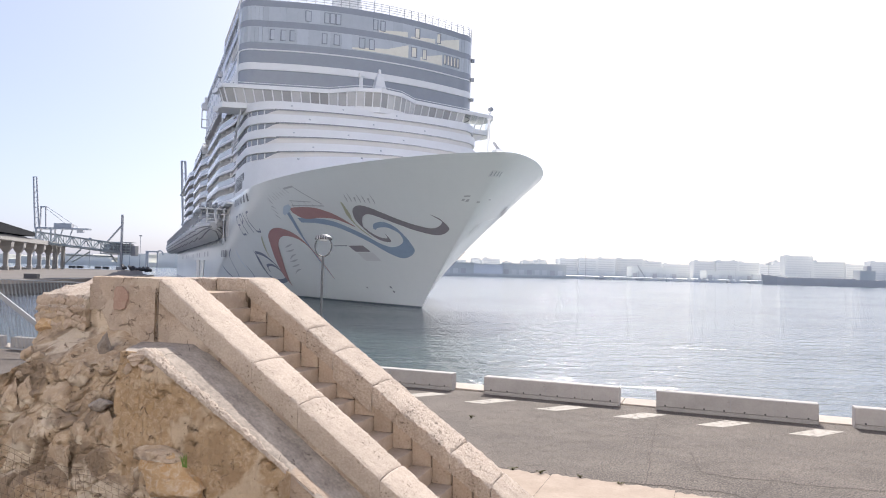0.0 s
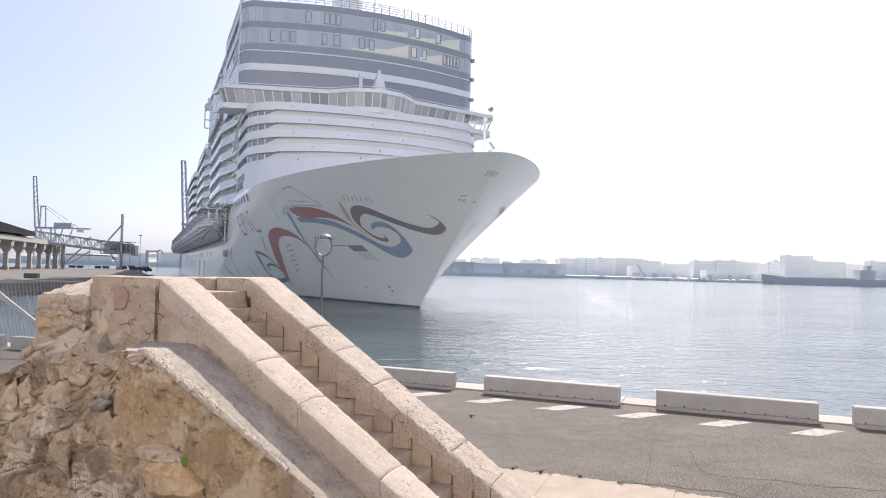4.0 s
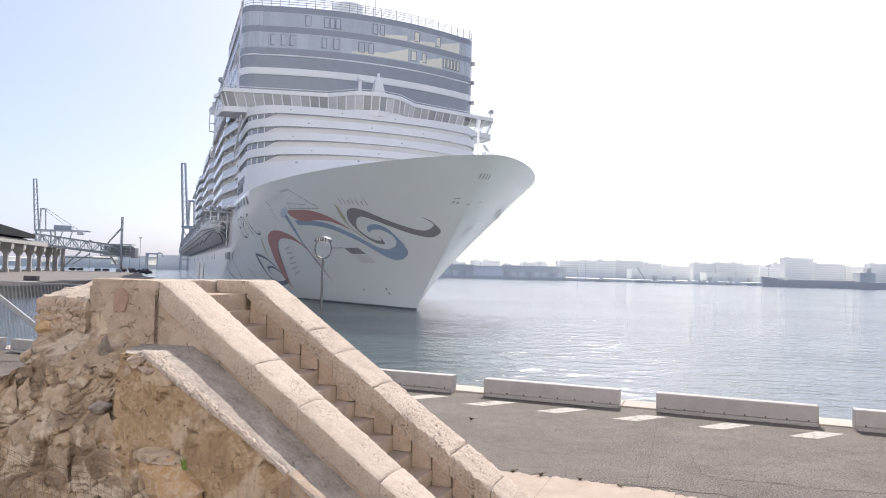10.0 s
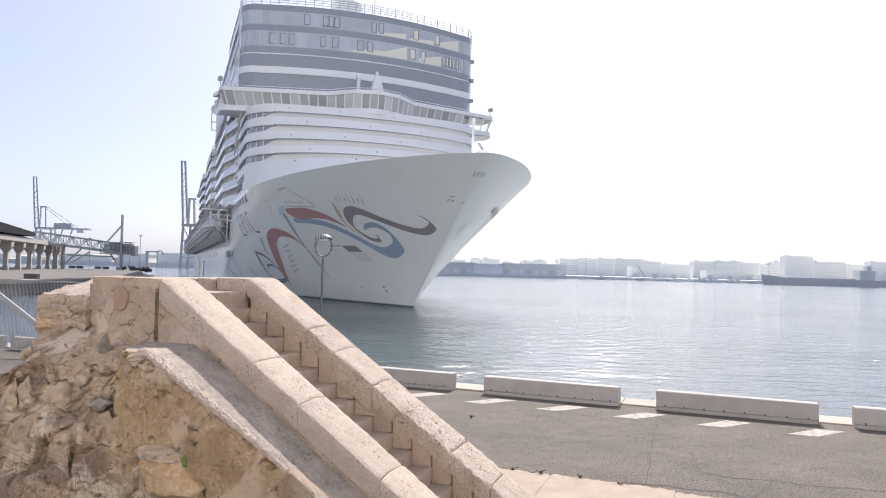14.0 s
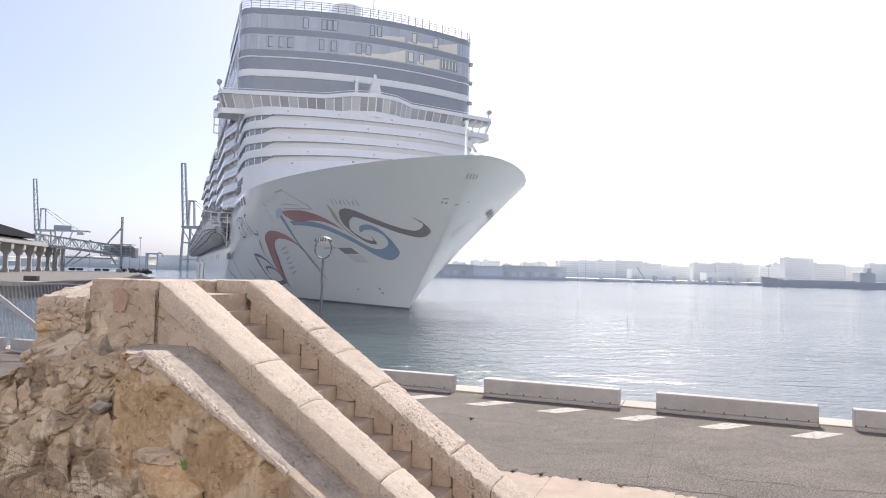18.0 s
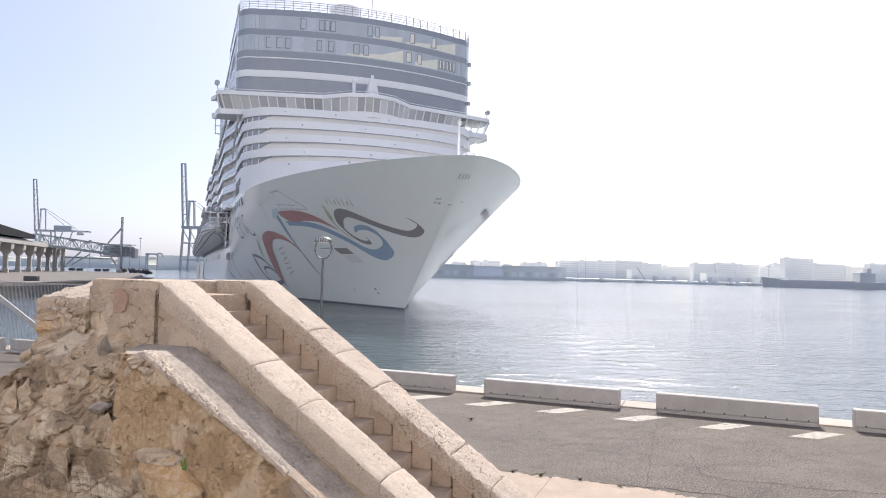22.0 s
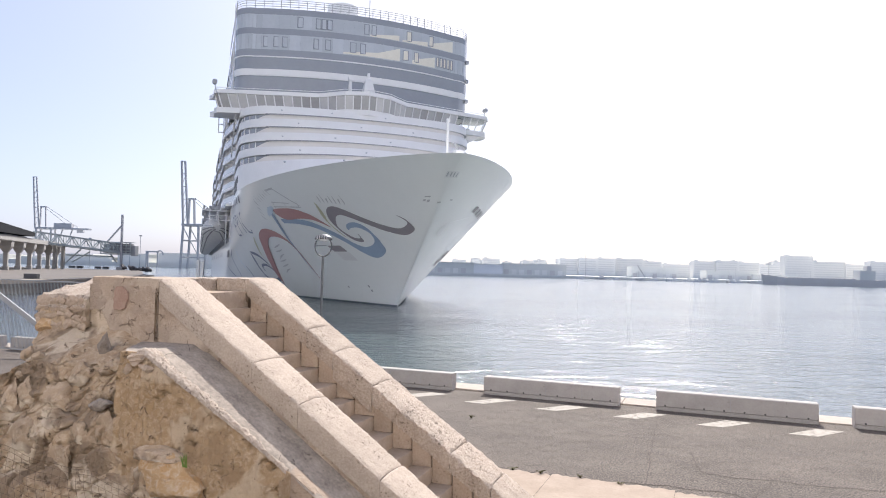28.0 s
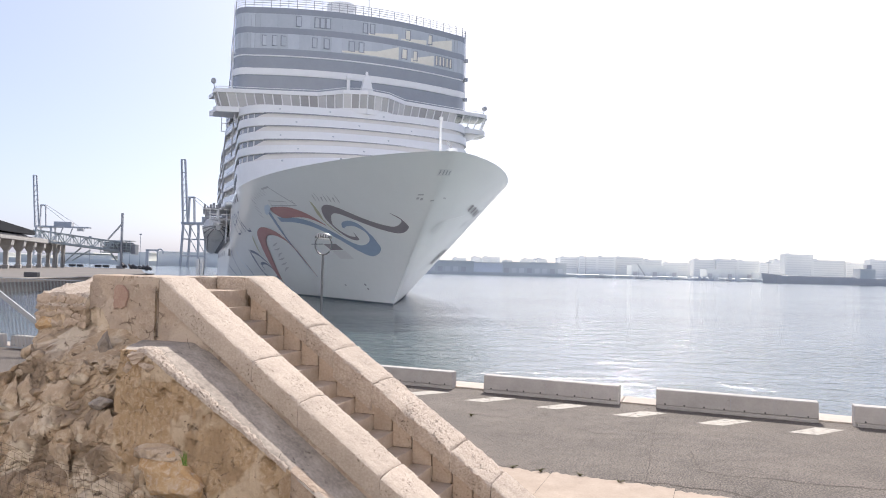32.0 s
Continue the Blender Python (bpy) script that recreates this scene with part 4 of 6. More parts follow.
for i in range(27):
    part("wire", Geo().path([wire_point(i / 26, j / 8) for j in range(9)], 0.0016, 4), M_WIRE, wire)
for j in range(9):
    part("wire", Geo().path([wire_point(i / 18, (j / 8) ** 1.3) for i in range(19)], 0.0016, 4), M_WIRE, wire)


# ---- the cruise ship: x forward from the stem at the waterline, z up from the water ----
ship = thing("cruise_ship", SHIP_WAY[0][1], "huge white cruise ship with coloured swirls painted on its bow", "cruise ship")
HALF, STERN = 20.4, -296.0


def sheer(x):
    return 17.61 - 0.68 * smooth01((40.5 - x) / 65.3)


def stem_x(w):
    return 14.37 * w + 8.856 * w ** 1.206 + w ** 10


def run_of(w):
    return 73.3 - 21.7 * max(0.0, w) ** 1.006


def hull_y(x, w):
    """Half breadth at x and at the fraction w of the height of the side."""
    u = max(0.0, w)
    s = stem_x(u) - x
    if s <= 0:
        return 0.0
    t = min(1.0, s / run_of(u))
    b = 1 - 0.286 * u ** 0.674 + 0.03 * math.sin(math.pi * min(1.0, u)) ** 2
    blunt = (s / (s + 0.5 * u ** 1.5 + 1e-6)) ** (0.5 - b)  # rounds the stem
    return HALF * (1 - (1 - t) ** (1.225 + 0.82 * u)) ** b * (blunt if t < 1 else 1.0)


def on_hull(x, z, off=0.05):
    """A point on the side nearer the quay, a little proud of the plating."""
    w = z / sheer(x)
    y = hull_y(x, w)
    e = 0.05
    nx, nz = (hull_y(x - e, w) - hull_y(x + e, w)) / (2 * e), (hull_y(x, w - 0.01) - hull_y(x, w + 0.01)) / (0.02 * sheer(x))
    d = Vector((nx, -1.0, nz)).normalized()
    return Vector((x, -y, z)) + d * off


def station(i, n, w):
    """Stations bunched at the bow, from stem to the straight side."""
    return stem_x(max(0.0, w)) - run_of(w) * (i / n) ** 1.9


NW, NS = 36, 60
levels = [-0.06] + [j / NW for j in range(NW + 1)]
for side in (-1, 1):
    rows = []
    for w in levels:
        row = []
        for i in range(NS + 1):
            x = station(i, NS, w)
            row.append((x, side * hull_y(x, w), w * sheer(x)))
        row += [(x, side * HALF, w * sheer(x)) for x in (-76, -120, -200)]
        row += [(-285, side * HALF * 0.97, w * sheer(-285)), (STERN, side * HALF * 0.8, w * sheer(STERN))]
        rows.append(row)
    part("hull_side", Geo().grid(rows), M_HULL, ship, "white bow plating, softly flared", smooth=True)
part("transom", Geo().grid([[(STERN, -HALF * 0.8, z), (STERN, HALF * 0.8, z)] for z in (-1, 17)]), M_HULL, ship)
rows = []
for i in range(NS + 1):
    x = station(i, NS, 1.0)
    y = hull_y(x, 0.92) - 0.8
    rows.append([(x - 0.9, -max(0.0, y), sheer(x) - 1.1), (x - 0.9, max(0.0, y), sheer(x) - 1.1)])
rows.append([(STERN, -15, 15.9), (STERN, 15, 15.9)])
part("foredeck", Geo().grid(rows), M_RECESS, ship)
# dark boot topping just above the water
for side in (-1, 1):
    rows = []
    for z in (-0.2, 0.0, 0.1, 0.2):
        w = z / 17.4
        row = []
        for i in range(NS + 1):
            x = station(i, NS, w)
            row.append((x + 0.03, side * (hull_y(x, w) + 0.04), z))
        row.append((-200, side * (HALF + 0.04), z))
        rows.append(row)
    part("boot_stripe", Geo().grid(rows), M_BOOT, ship, "dark waterline stripe", smooth=True)


def front(c, half, corner, y, p=2.6):
    """Plan of a rounded front: furthest forward c amidships, back to corner at the sides."""
    u = max(0.0, min(1.0, (abs(y) - half + 4.2) / 4.2))
    return c - 0.9 - (c - corner) * (abs(y) / half) ** p - 4.6 * (1 - math.sqrt(1 - u * u))


def front_wall(c0, c1, half, corner, z0, z1, p=2.6, n=48, back=None):
    rows = []
    for c, z in ((c0, z0), (c1, z1)):
        row = [(front(c, half, corner, y, p), y, z) for y in (half * math.sin(math.pi / 2 * (2 * i / n - 1)) for i in range(n + 1))]
        if back is not None:
            row = [(back, -half, z)] + row + [(back, half, z)]
        rows.append(row)
    return Geo().grid(rows)


def slab(c, half, corner, back, z0, z1, p=2.6, n=48):
    poly = [(front(c, half, corner, y, p), y) for y in (half * math.sin(math.pi / 2 * (2 * i / n - 1)) for i in range(n + 1))]
    poly += [(back, half), (back, -half)]
    return Geo().prism(poly, z0, z1)


# Tiers over the foredeck: pale bulwarks with shaded gaps between
tiers = ((16.6, 21.6, -5.0, -11.0, -24.4), (22.7, 23.95, -14.0, -14.6, -23.0), (25.1, 26.4, -16.3, -16.9, -23.0), (27.5, 28.8, -18.3, -18.8, -23.2), (29.8, 31.1, -20.2, -20.6, -23.8))
for i, (z0, z1, c0, c1, cn) in enumerate(tiers):
    part("tier_bulwark", front_wall(c0, c1, 20.2, cn, z0, z1, 2.3, back=-41), M_WHITE, ship, smooth=True)
    part("tier_deck", slab(c1 - 0.05, 20.1, cn, -60, z1 - 0.05, z1 + 0.05, 2.3), M_WHITE, ship)
    part("tier_deck", slab(c0 - 0.05, 20.1, cn, -60, z0 - 0.05, z0 + 0.05, 2.3), M_WHITE, ship)
    if i:
        zl = tiers[i - 1][1]
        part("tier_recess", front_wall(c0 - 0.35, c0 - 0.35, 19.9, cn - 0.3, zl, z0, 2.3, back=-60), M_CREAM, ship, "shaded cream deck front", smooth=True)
        # dark sheet for shade in the corner opening, running to a point along the front
        lo, hi = [], []
        for k in range(25):
            y = -19.86 + 3.9 * k / 24
            x = front(c0 - 0.30, 19.9, cn - 0.25, y, 2.3)
            lo.append((x, y, zl + 0.1 + (z0 - zl - 0.24) * smooth01((k - 9) / 15)))
            hi.append((x, y, z0 - 0.06))
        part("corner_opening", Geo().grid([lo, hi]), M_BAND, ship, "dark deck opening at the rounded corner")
        for y in (-19.5, -18.8, -17.9):
            x = front(c0 - 0.24, 19.9, cn - 0.2, y, 2.3)
            part("opening_post", Geo().bar((x, y, zl), (x, y, z0), 0.16), M_WHITE, ship)
        # thin painted shade line under the bulwark, fading out along the front
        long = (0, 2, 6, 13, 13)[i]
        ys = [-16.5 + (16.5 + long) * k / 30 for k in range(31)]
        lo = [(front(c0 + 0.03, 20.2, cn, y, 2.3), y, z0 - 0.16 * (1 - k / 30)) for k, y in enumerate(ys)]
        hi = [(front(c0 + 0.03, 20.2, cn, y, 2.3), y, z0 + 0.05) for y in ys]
        part("gap_shade_line", Geo().grid([lo, hi]), M_RECESS, ship)
for k in range(9):
    x = -29.6 - 1.25 * k
    part("promenade_window", Geo().box(x - 0.26, x + 0.26, -20.24, -20.1, 18.9, 20.2, 0.06), M_DARKGL, ship)
for z0, z1 in zip((t[1] for t in tiers), (t[0] for t in tiers[1:])):
    for k in range(8):
        x = -28.9 - 1.45 * k
        part("promenade_opening", Geo().box(x - 0.95, x - 0.05, -19.93, -19.6, z0 + 0.1, z1 - 0.08), M_DARKGL, ship)
part("promenade_side", Geo().box(-40.5, -28.6, -19.9, -19.4, 16.8, 31), M_WHITE, ship)

# openings along the side of the tiers: a row of slots below, dark bays between posts above
for k in range(6):
    part("side_slot", Geo().box(-31.6 - 1.6 * k, -30.7 - 1.6 * k, -20.26, -20.1, 17.7, 18.9, 0.05), M_DARKGL, ship)
# dark panels stand in for the shade inside the bays
for z0, z1 in ((21.7, 22.6), (24.05, 25.0), (26.5, 27.4), (28.9, 29.7)):
    for k in range(5):
        part("side_opening", Geo().box(-31.6 - 2.1 * k, -30.0 - 2.1 * k, -20.0, -19.85, z0, z1), M_DARKGL, ship)

# Bridge with its wings
plan = [(-33.4, -24.2), (-31.2, -24.3), (-29.9, -23.8), (-25.7, -7.6), (-22.2, -3.9), (-21.0, 0.0), (-22.2, 3.9), (-25.7, 7.6), (-29.7, 24.4), (-31.2, 25.2), (-33.4, 25.3)]


def bridge_slab(grow, z0, z1):
    poly = [(x + grow, y * (1 + grow * 0.012)) for x, y in plan] + [(-34.4 - grow, 24.9 + grow * 0.3), (-34.4 - grow, -24.9 - grow * 0.3)]
    return Geo().prism(poly, z0, z1)


bridge = part("bridge", bridge_slab(0.15, 30.6, 31.5), M_WHITE, ship, "white navigation bridge with a long window band and wings")
part("bridge_roof", bridge_slab(0.75, 33.75, 34.4), M_WHITE, bridge)
part("roof_rail", Geo().path([(x + 0.5, y, 34.75) for x, y in plan], 0.06, 5), M_WHITE, bridge)
for (xa, ya), (xb, yb) in zip(plan, plan[1:]):
    m = max(1, round(math.hypot(xb - xa, yb - ya) / 1.55))
    for i in range(m):
        a, b = i / m, (i + 1) / m
        pa, pb = (xa + (xb - xa) * a, ya + (yb - ya) * a), (xa + (xb - xa) * b, ya + (yb - ya) * b)
        la, lb = (pa[0] + 0.05, pa[1] * 0.968), (pb[0] + 0.05, pb[1] * 0.968)
        q = Geo().add([(*la, 31.5), (*lb, 31.5), (pb[0] + 0.5, pb[1], 33.75), (pa[0] + 0.5, pa[1], 33.75),
                       (la[0] - 0.12, la[1], 31.5), (lb[0] - 0.12, lb[1], 31.5), (pb[0] + 0.38, pb[1], 33.75), (pa[0] + 0.38, pa[1], 33.75)],
                      [(0, 1, 2, 3), (5, 4, 7, 6), (0, 4, 5, 1), (3, 2, 6, 7), (0, 3, 7, 4), (1, 5, 6, 2)])
        part("window_pane", q, M_CLEAR if min(pa[1], pb[1]) > 17.5 else M_BRIDGE, bridge)
        part("mullion", Geo().bar((la[0] + 0.07, la[1], 31.4), (pa[0] + 0.58, pa[1], 33.8), 0.17), M_WHITE, bridge)
for y0, y1 in ((18.3, 19.3), (20.0, 21.2), (21.6, 22.3)):
    part("console", Geo().box(-33.0, -31.8, y0, y1, 31.5, 32.4, 0.1), M_STEEL, bridge)
part("wing_underside", Geo().loft([[(-29.5, 20, 28.6), (-34.1, 20, 28.6), (-34.1, 20.4, 30.7), (-29.5, 20.4, 30.7)], [(-29.7, 23.6, 30.4), (-33.9, 23.6, 30.4), (-33.9, 24.2, 30.7), (-29.7, 24.2, 30.7)]]), M_WHITE, bridge)
part("bridge_core", Geo().box(-34.2, -29.8, -23.2, 17.4, 31.0, 34.0), M_DARKGL, bridge)

# Upper block with dark bands and two glazed storeys
for z0, z1, m, lab in ((33.6, 37.35, M_BAND, "dark smoked window band"), (37.35, 38.5, M_WHITE, ""), (38.5, 40.55, M_BAND, "dark smoked window band"), (40.55, 40.75, M_WHITE, ""),
                       (40.75, 41.9, M_BAND, "dark smoked window band"), (41.9, 44.5, M_GLASSY, "tall pale balcony glazing"), (44.5, 45.55, M_BAND, ""), (45.55, 47.9, M_GLASSY, "tall pale balcony glazing"), (47.9, 48.95, M_BAND, "")):
    grow = 0.12 if m is M_WHITE else 0.0
    half, n = 21.2 + grow, 40
    rows = []
    for z in (z0, z1):
        row = [(-60.0, -half, z), (-34.0, -half, z)]
        row += [(-32.7 + 3.4 * math.sin(a) * 1.0, -half + 3.2 * (1 - math.cos(a)), z) for a in (math.pi / 2 * i / 8 for i in range(1, 9))]
        k = half - 3.2
        row += [(-29.3 + 3.2 * (1 - (y / k) ** 2) + grow, y, z) for y in (-k + 2 * k * i / n for i in range(1, n))]
        row += [(-32.7 + 3.4 * math.sin(a), half - 3.2 * (1 - math.cos(a)), z) for a in (math.pi / 2 * i / 8 for i in range(8, 0, -1))]
        row += [(-34.0, half, z), (-60.0, half, z)]
        rows.append(row)
    if m is not M_GLASSY:
        part("window_band" if m is not M_WHITE else "white_band", Geo().grid(rows), m, ship, lab, smooth=True)
        continue
    part("storey_core", Geo().grid([[(x - 0.25, y * 0.985, z) for x, y, z in r] for r in rows]), M_BAND, ship)
    rs5 = random.Random(int(z0))
    lo, hi = rows
    for a in range(1, len(lo) - 2):
        if a % 2 == 0 and 10 < a < len(lo) - 12:
            continue
        b = a + 2 if 10 <= a < len(lo) - 13 else a + 1
        tip = rs5.uniform(-0.02, 0.02)
        q = [Vector(lo[a]), Vector(lo[b]), Vector(hi[b]) + Vector((tip * 2, 0, 0)), Vector(hi[a]) + Vector((tip, 0, 0))]
        d = (q[1] - q[0]) * (0.002 if 10 <= a < len(lo) - 13 else 0.03)
        q = [q[0] + d, q[1] - d, q[2] - d, q[3] + d]
        k = (q[1] - q[0]).cross(Vector((0, 0, 1))).normalized() * 0.06
        part("glass_pane", Geo().add(q + [c - k for c in q], [(0, 1, 2, 3), (7, 6, 5, 4), (0, 4, 5, 1), (3, 2, 6, 7), (0, 3, 7, 4), (1, 5, 6, 2)]), M_GLASSY, ship)
part("roof", Geo().box(-105.9, -30, -20.0, 20.4, 48.8, 49.0), M_WHITE, ship)


def block_front(y):
    k = 18.0
    if abs(y) <= k:
        return -29.3 + 3.2 * (1 - (y / k) ** 2)
    a = math.acos(max(-1.0, min(1.0, 1 - (21.2 - abs(y)) / 3.2)))
    return -32.7 + 3.4 * math.sin(a)


rail_pts = [(block_front(y) + 0.1, y) for y in (-21.1 + 42.2 * i / 60 for i in range(61))]
for h in (49.3, 49.7, 50.1, 50.45):
    part("top_rail", Geo().path([(-60, -21.1, h)] + [(x, y, h) for x, y in rail_pts] + [(-60, 21.1, h)], 0.05, 4), M_RAIL, ship)
for x, y in rail_pts[::2]:
    part("rail_post", Geo().tube((x, y, 48.9), (x - 0.15, y, 50.5), 0.06, 5), M_RAIL, ship)
UPPER = [(y, 46.75, w) for y, w in ((-10.9, 1.0), (-7.9, 0.9), (-6.95, 0.9), (-6.0, 0.9), (0.4, 0.9), (1.7, 0.9), (8.3, 1.0), (12.6, 1.1))]
LOWER = [(y, 43.25, w) for y, w in ((-16.4, 0.9), (-14.7, 1.0), (-13.3, 1.0), (-8.2, 0.9), (-6.2, 1.0), (-1.9, 1.1), (-0.2, 1.0), (7.7, 1.1), (9.8, 0.9), (14.2, 0.55), (14.95, 0.55), (15.7, 0.55), (16.45, 0.55), (17.2, 0.55))]
for y, z, w in UPPER + LOWER:
    x = block_front(y) + 0.03
    g = Geo()
    for a, b, c, d in ((-w / 2, w / 2, -0.9, -0.8), (-w / 2, w / 2, 0.8, 0.9), (-w / 2, -w / 2 + 0.12, -0.9, 0.9), (w / 2 - 0.12, w / 2, -0.9, 0.9)):
        g.box(x - 0.2, x + 0.08, y + a, y + b, z + c, z + d)
    part("window_frame", g, M_BAND, ship)
    # panes on the right take the painted reflection colour
    part("open_window", Geo().box(x - 0.3, x + 0.03, y - w / 2 + 0.14, y + w / 2 - 0.14, z - 0.8, z + 0.8), M_GLEAM if y > 3 else M_GLASSY, ship)
# pale reflections painted as patches on the glazing, with slanting edges
for ya, yb, za, zb, lean in ((-3.6, 3.2, 42.0, 43.0, 0.5), (2.2, 6.6, 42.0, 44.3, 0.9), (9.0, 13.6, 42.0, 44.0, 0.6), (10.4, 13.4, 42.0, 43.2, -0.8), (1.0, 6.4, 45.6, 46.6, 0.5), (7.0, 12.0, 45.6, 46.5, 0.6), (12.6, 17.4, 45.6, 47.7, 0.9)):
    rows = []
    for k in range(9):
        y = ya + (yb - ya) * k / 8
        x = block_front(y) + 0.03
        top = za + (zb - za) * (0.35 + 0.65 * k / 8 if lean > 0 else 1 - 0.65 * k / 8)
        rows.append([(x, y, za + 0.05), (x + 0.012, y, (za + top) / 2), (x, y, top), (x - 0.02, y, top)])
    part("painted_reflection", Geo().grid(rows), M_GLEAM, ship, "cream reflections painted on the glazing")
# light rails on the open decks beside the upper block
for z in (41.4, 41.95, 42.5):
    part("deck_rail", Geo().path([(-34.0, -21.5, z), (-41.0, -21.5, z)], 0.07, 4), M_WHITE, ship)
for k in range(7):
    part("deck_post", Geo().tube((-33.4 - 1.25 * k, -21.4, 41.0), (-33.4 - 1.25 * k, -21.4, 42.5), 0.08, 5), M_WHITE, ship)
for s in (-1, 1):
    for dx in (-0.35, 0.35):
        part("mast_ladder_rail", Geo().tube((-32.6 + dx, s * 21.35, 34.4), (-32.6 + dx, s * 21.35, 50.2), 0.07, 5), M_WHITE, ship)
    for k in range(24):
        part("mast_ladder_rung", Geo().tube((-32.95, s * 21.35, 34.7 + 0.64 * k), (-32.25, s * 21.35, 34.7 + 0.64 * k), 0.05, 4), M_WHITE, ship)


def art_stroke(name, material, pts, off=0.06, label=""):
    """A painted stroke that follows the plating: points of x, z and breadth."""
    c = curve_points(pts)
    rows = []
    for i, p in enumerate(c):
        a, b = on_hull(c[max(0, i - 1)].x, c[max(0, i - 1)].y, off), on_hull(c[min(len(c) - 1, i + 1)].x, c[min(len(c) - 1, i + 1)].y, off)
        d = b - a
        flat = Vector((d.x, d.y, 0)).length
        q = max(1e-6, math.hypot(flat, d.z))
        w = max(0.03, p.z) / 2
        slope = flat / max(1e-6, abs(d.x)) if abs(d.x) > 1e-3 else 1.4
        ox, oz = -d.z / q * w / min(2.0, max(1.0, slope)), flat / q * w * (1 if d.x >= 0 else -1)
        rows.append([on_hull(p.x + ox * k, p.y + oz * k, off) for k in (-1, 0, 1)])
    return part(name, Geo().grid(rows), material, ship, label, smooth=True)


art_stroke("painted_swirl", M_ART_DARK, ((11.4, 11.7, 0.06), (11.9, 11.0, 0.38), (11.5, 10.3, 0.64), (9.9, 9.8, 0.78), (8.0, 10.3, 0.86), (6.4, 11.1, 0.93), (4.7, 12.1, 1.08), (3.4, 12.5, 1.02), (1.9, 12.1, 0.96), (0.6, 10.9, 0.77), (0.8, 9.7, 0.63), (1.6, 9.0, 0.49), (2.7, 8.9, 0.42), (3.0, 9.6, 0.14)), 0.07, "plum grey painted swirl")
art_stroke("painted_swirl", M_ART_BLUE, ((-10.7, 11.7, 0.61), (-7.1, 11.5, 0.67), (-3.8, 10.9, 0.87), (-1.1, 9.4, 1.0), (0.8, 7.8, 1.13), (2.5, 7.3, 1.4), (4.6, 8.0, 1.24), (5.3, 9.3, 1.09), (5.1, 10.2, 0.95), (4.2, 10.7, 0.68), (2.8, 10.6, 0.48), (2.0, 10.2, 0.21)), 0.05, "blue painted swirl")
art_stroke("painted_stroke", M_ART_BLUE, ((-11.4, 13.5, 0.61), (-12.0, 12.5, 1.15), (-12.7, 11.2, 0.93), (-13.6, 9.6, 0.71), (-14.3, 7.6, 0.48), (-15.0, 5.4, 0.32), (-15.0, 3.4, 0.16)), 0.05, "blue painted stroke")
art_stroke("painted_stroke", M_ART_RED, ((-10.6, 13.0, 0.61), (-8.9, 12.6, 1.5), (-5.3, 12.5, 1.31), (-3.1, 12.1, 0.93), (-1.8, 11.5, 0.64), (-0.7, 10.6, 0.14)), 0.08, "dull red painted stroke")
art_stroke("painted_swirl", M_ART_RED, ((-29.6, 2.0, 0.27), (-29.2, 3.2, 1.08), (-27.5, 5.2, 1.5), (-25.0, 7.5, 1.72), (-22.9, 9.2, 1.69), (-19.9, 10.2, 1.32), (-17.1, 10.2, 1.05), (-14.9, 9.4, 0.79), (-14.2, 7.8, 0.56), (-14.6, 5.4, 0.4), (-15.0, 3.5, 0.16)), 0.08, "dull red painted swirl")
art_stroke("painted_swirl", M_ART_NAVY, ((-33.6, 7.6, 0.27), (-33.6, 6.9, 0.73), (-34.6, 5.2, 0.84), (-34.9, 3.4, 0.84), (-33.3, 2.6, 0.74), (-29.7, 3.0, 0.54), (-29.0, 4.1, 0.54), (-30.0, 5.2, 0.45), (-32.4, 5.2, 0.37), (-33.3, 4.2, 0.28)), 0.06, "slate blue painted swirl")
art_stroke("painted_swirl", M_ART_NAVY, ((-33.2, 7.4, 0.46), (-30.6, 6.9, 0.63), (-29.2, 5.6, 0.54), (-29.0, 4.3, 0.36)), 0.06, "slate blue painted swirl")
art_stroke("painted_stroke", M_ART_OLIVE, ((1.2, 13.5, 0.34), (0.6, 12.5, 0.62), (-0.1, 11.5, 0.56), (-0.1, 10.3, 0.42), (0.4, 9.3, 0.14)), 0.09, "olive painted stroke")
art_stroke("painted_stroke", M_ART_OLIVE, ((-26.1, 9.8, 0.17), (-27.3, 8.8, 0.44), (-28.4, 7.5, 0.35), (-28.9, 6.3, 0.09)), 0.09, "olive painted stroke")
art_stroke("painted_stroke", M_ART_PALE, ((-13.3, 12.6, 0.31), (-11.6, 13.2, 0.77), (-9.9, 13.6, 0.38)), 0.09, "pale blue painted stroke")
art_stroke("painted_stroke", M_ART_NAVY, ((-46.0, 8.1, 0.2), (-48.7, 6.9, 0.41), (-48.8, 5.5, 0.51), (-49.0, 4.0, 0.41), (-49.6, 3.0, 0.21)), 0.06, "slate blue painted stroke")
art_stroke("painted_stroke", M_ART_NAVY, ((-41.8, 5.1, 0.19), (-41.5, 4.1, 0.49), (-41.8, 3.1, 0.39)), 0.06, "slate blue painted stroke")
art_stroke("painted_stroke", M_ART_PALE, ((-42.3, 8.1, 0.19), (-42.8, 6.6, 0.49), (-42.7, 5.1, 0.39), (-42.2, 3.6, 0.2)), 0.09, "pale blue painted stroke")
art_stroke("painted_stroke", M_ART_NAVY, ((-57.3, 5.0, 0.22), (-55.7, 3.9, 0.43), (-53.7, 2.9, 0.32)), 0.06, "slate blue painted stroke")
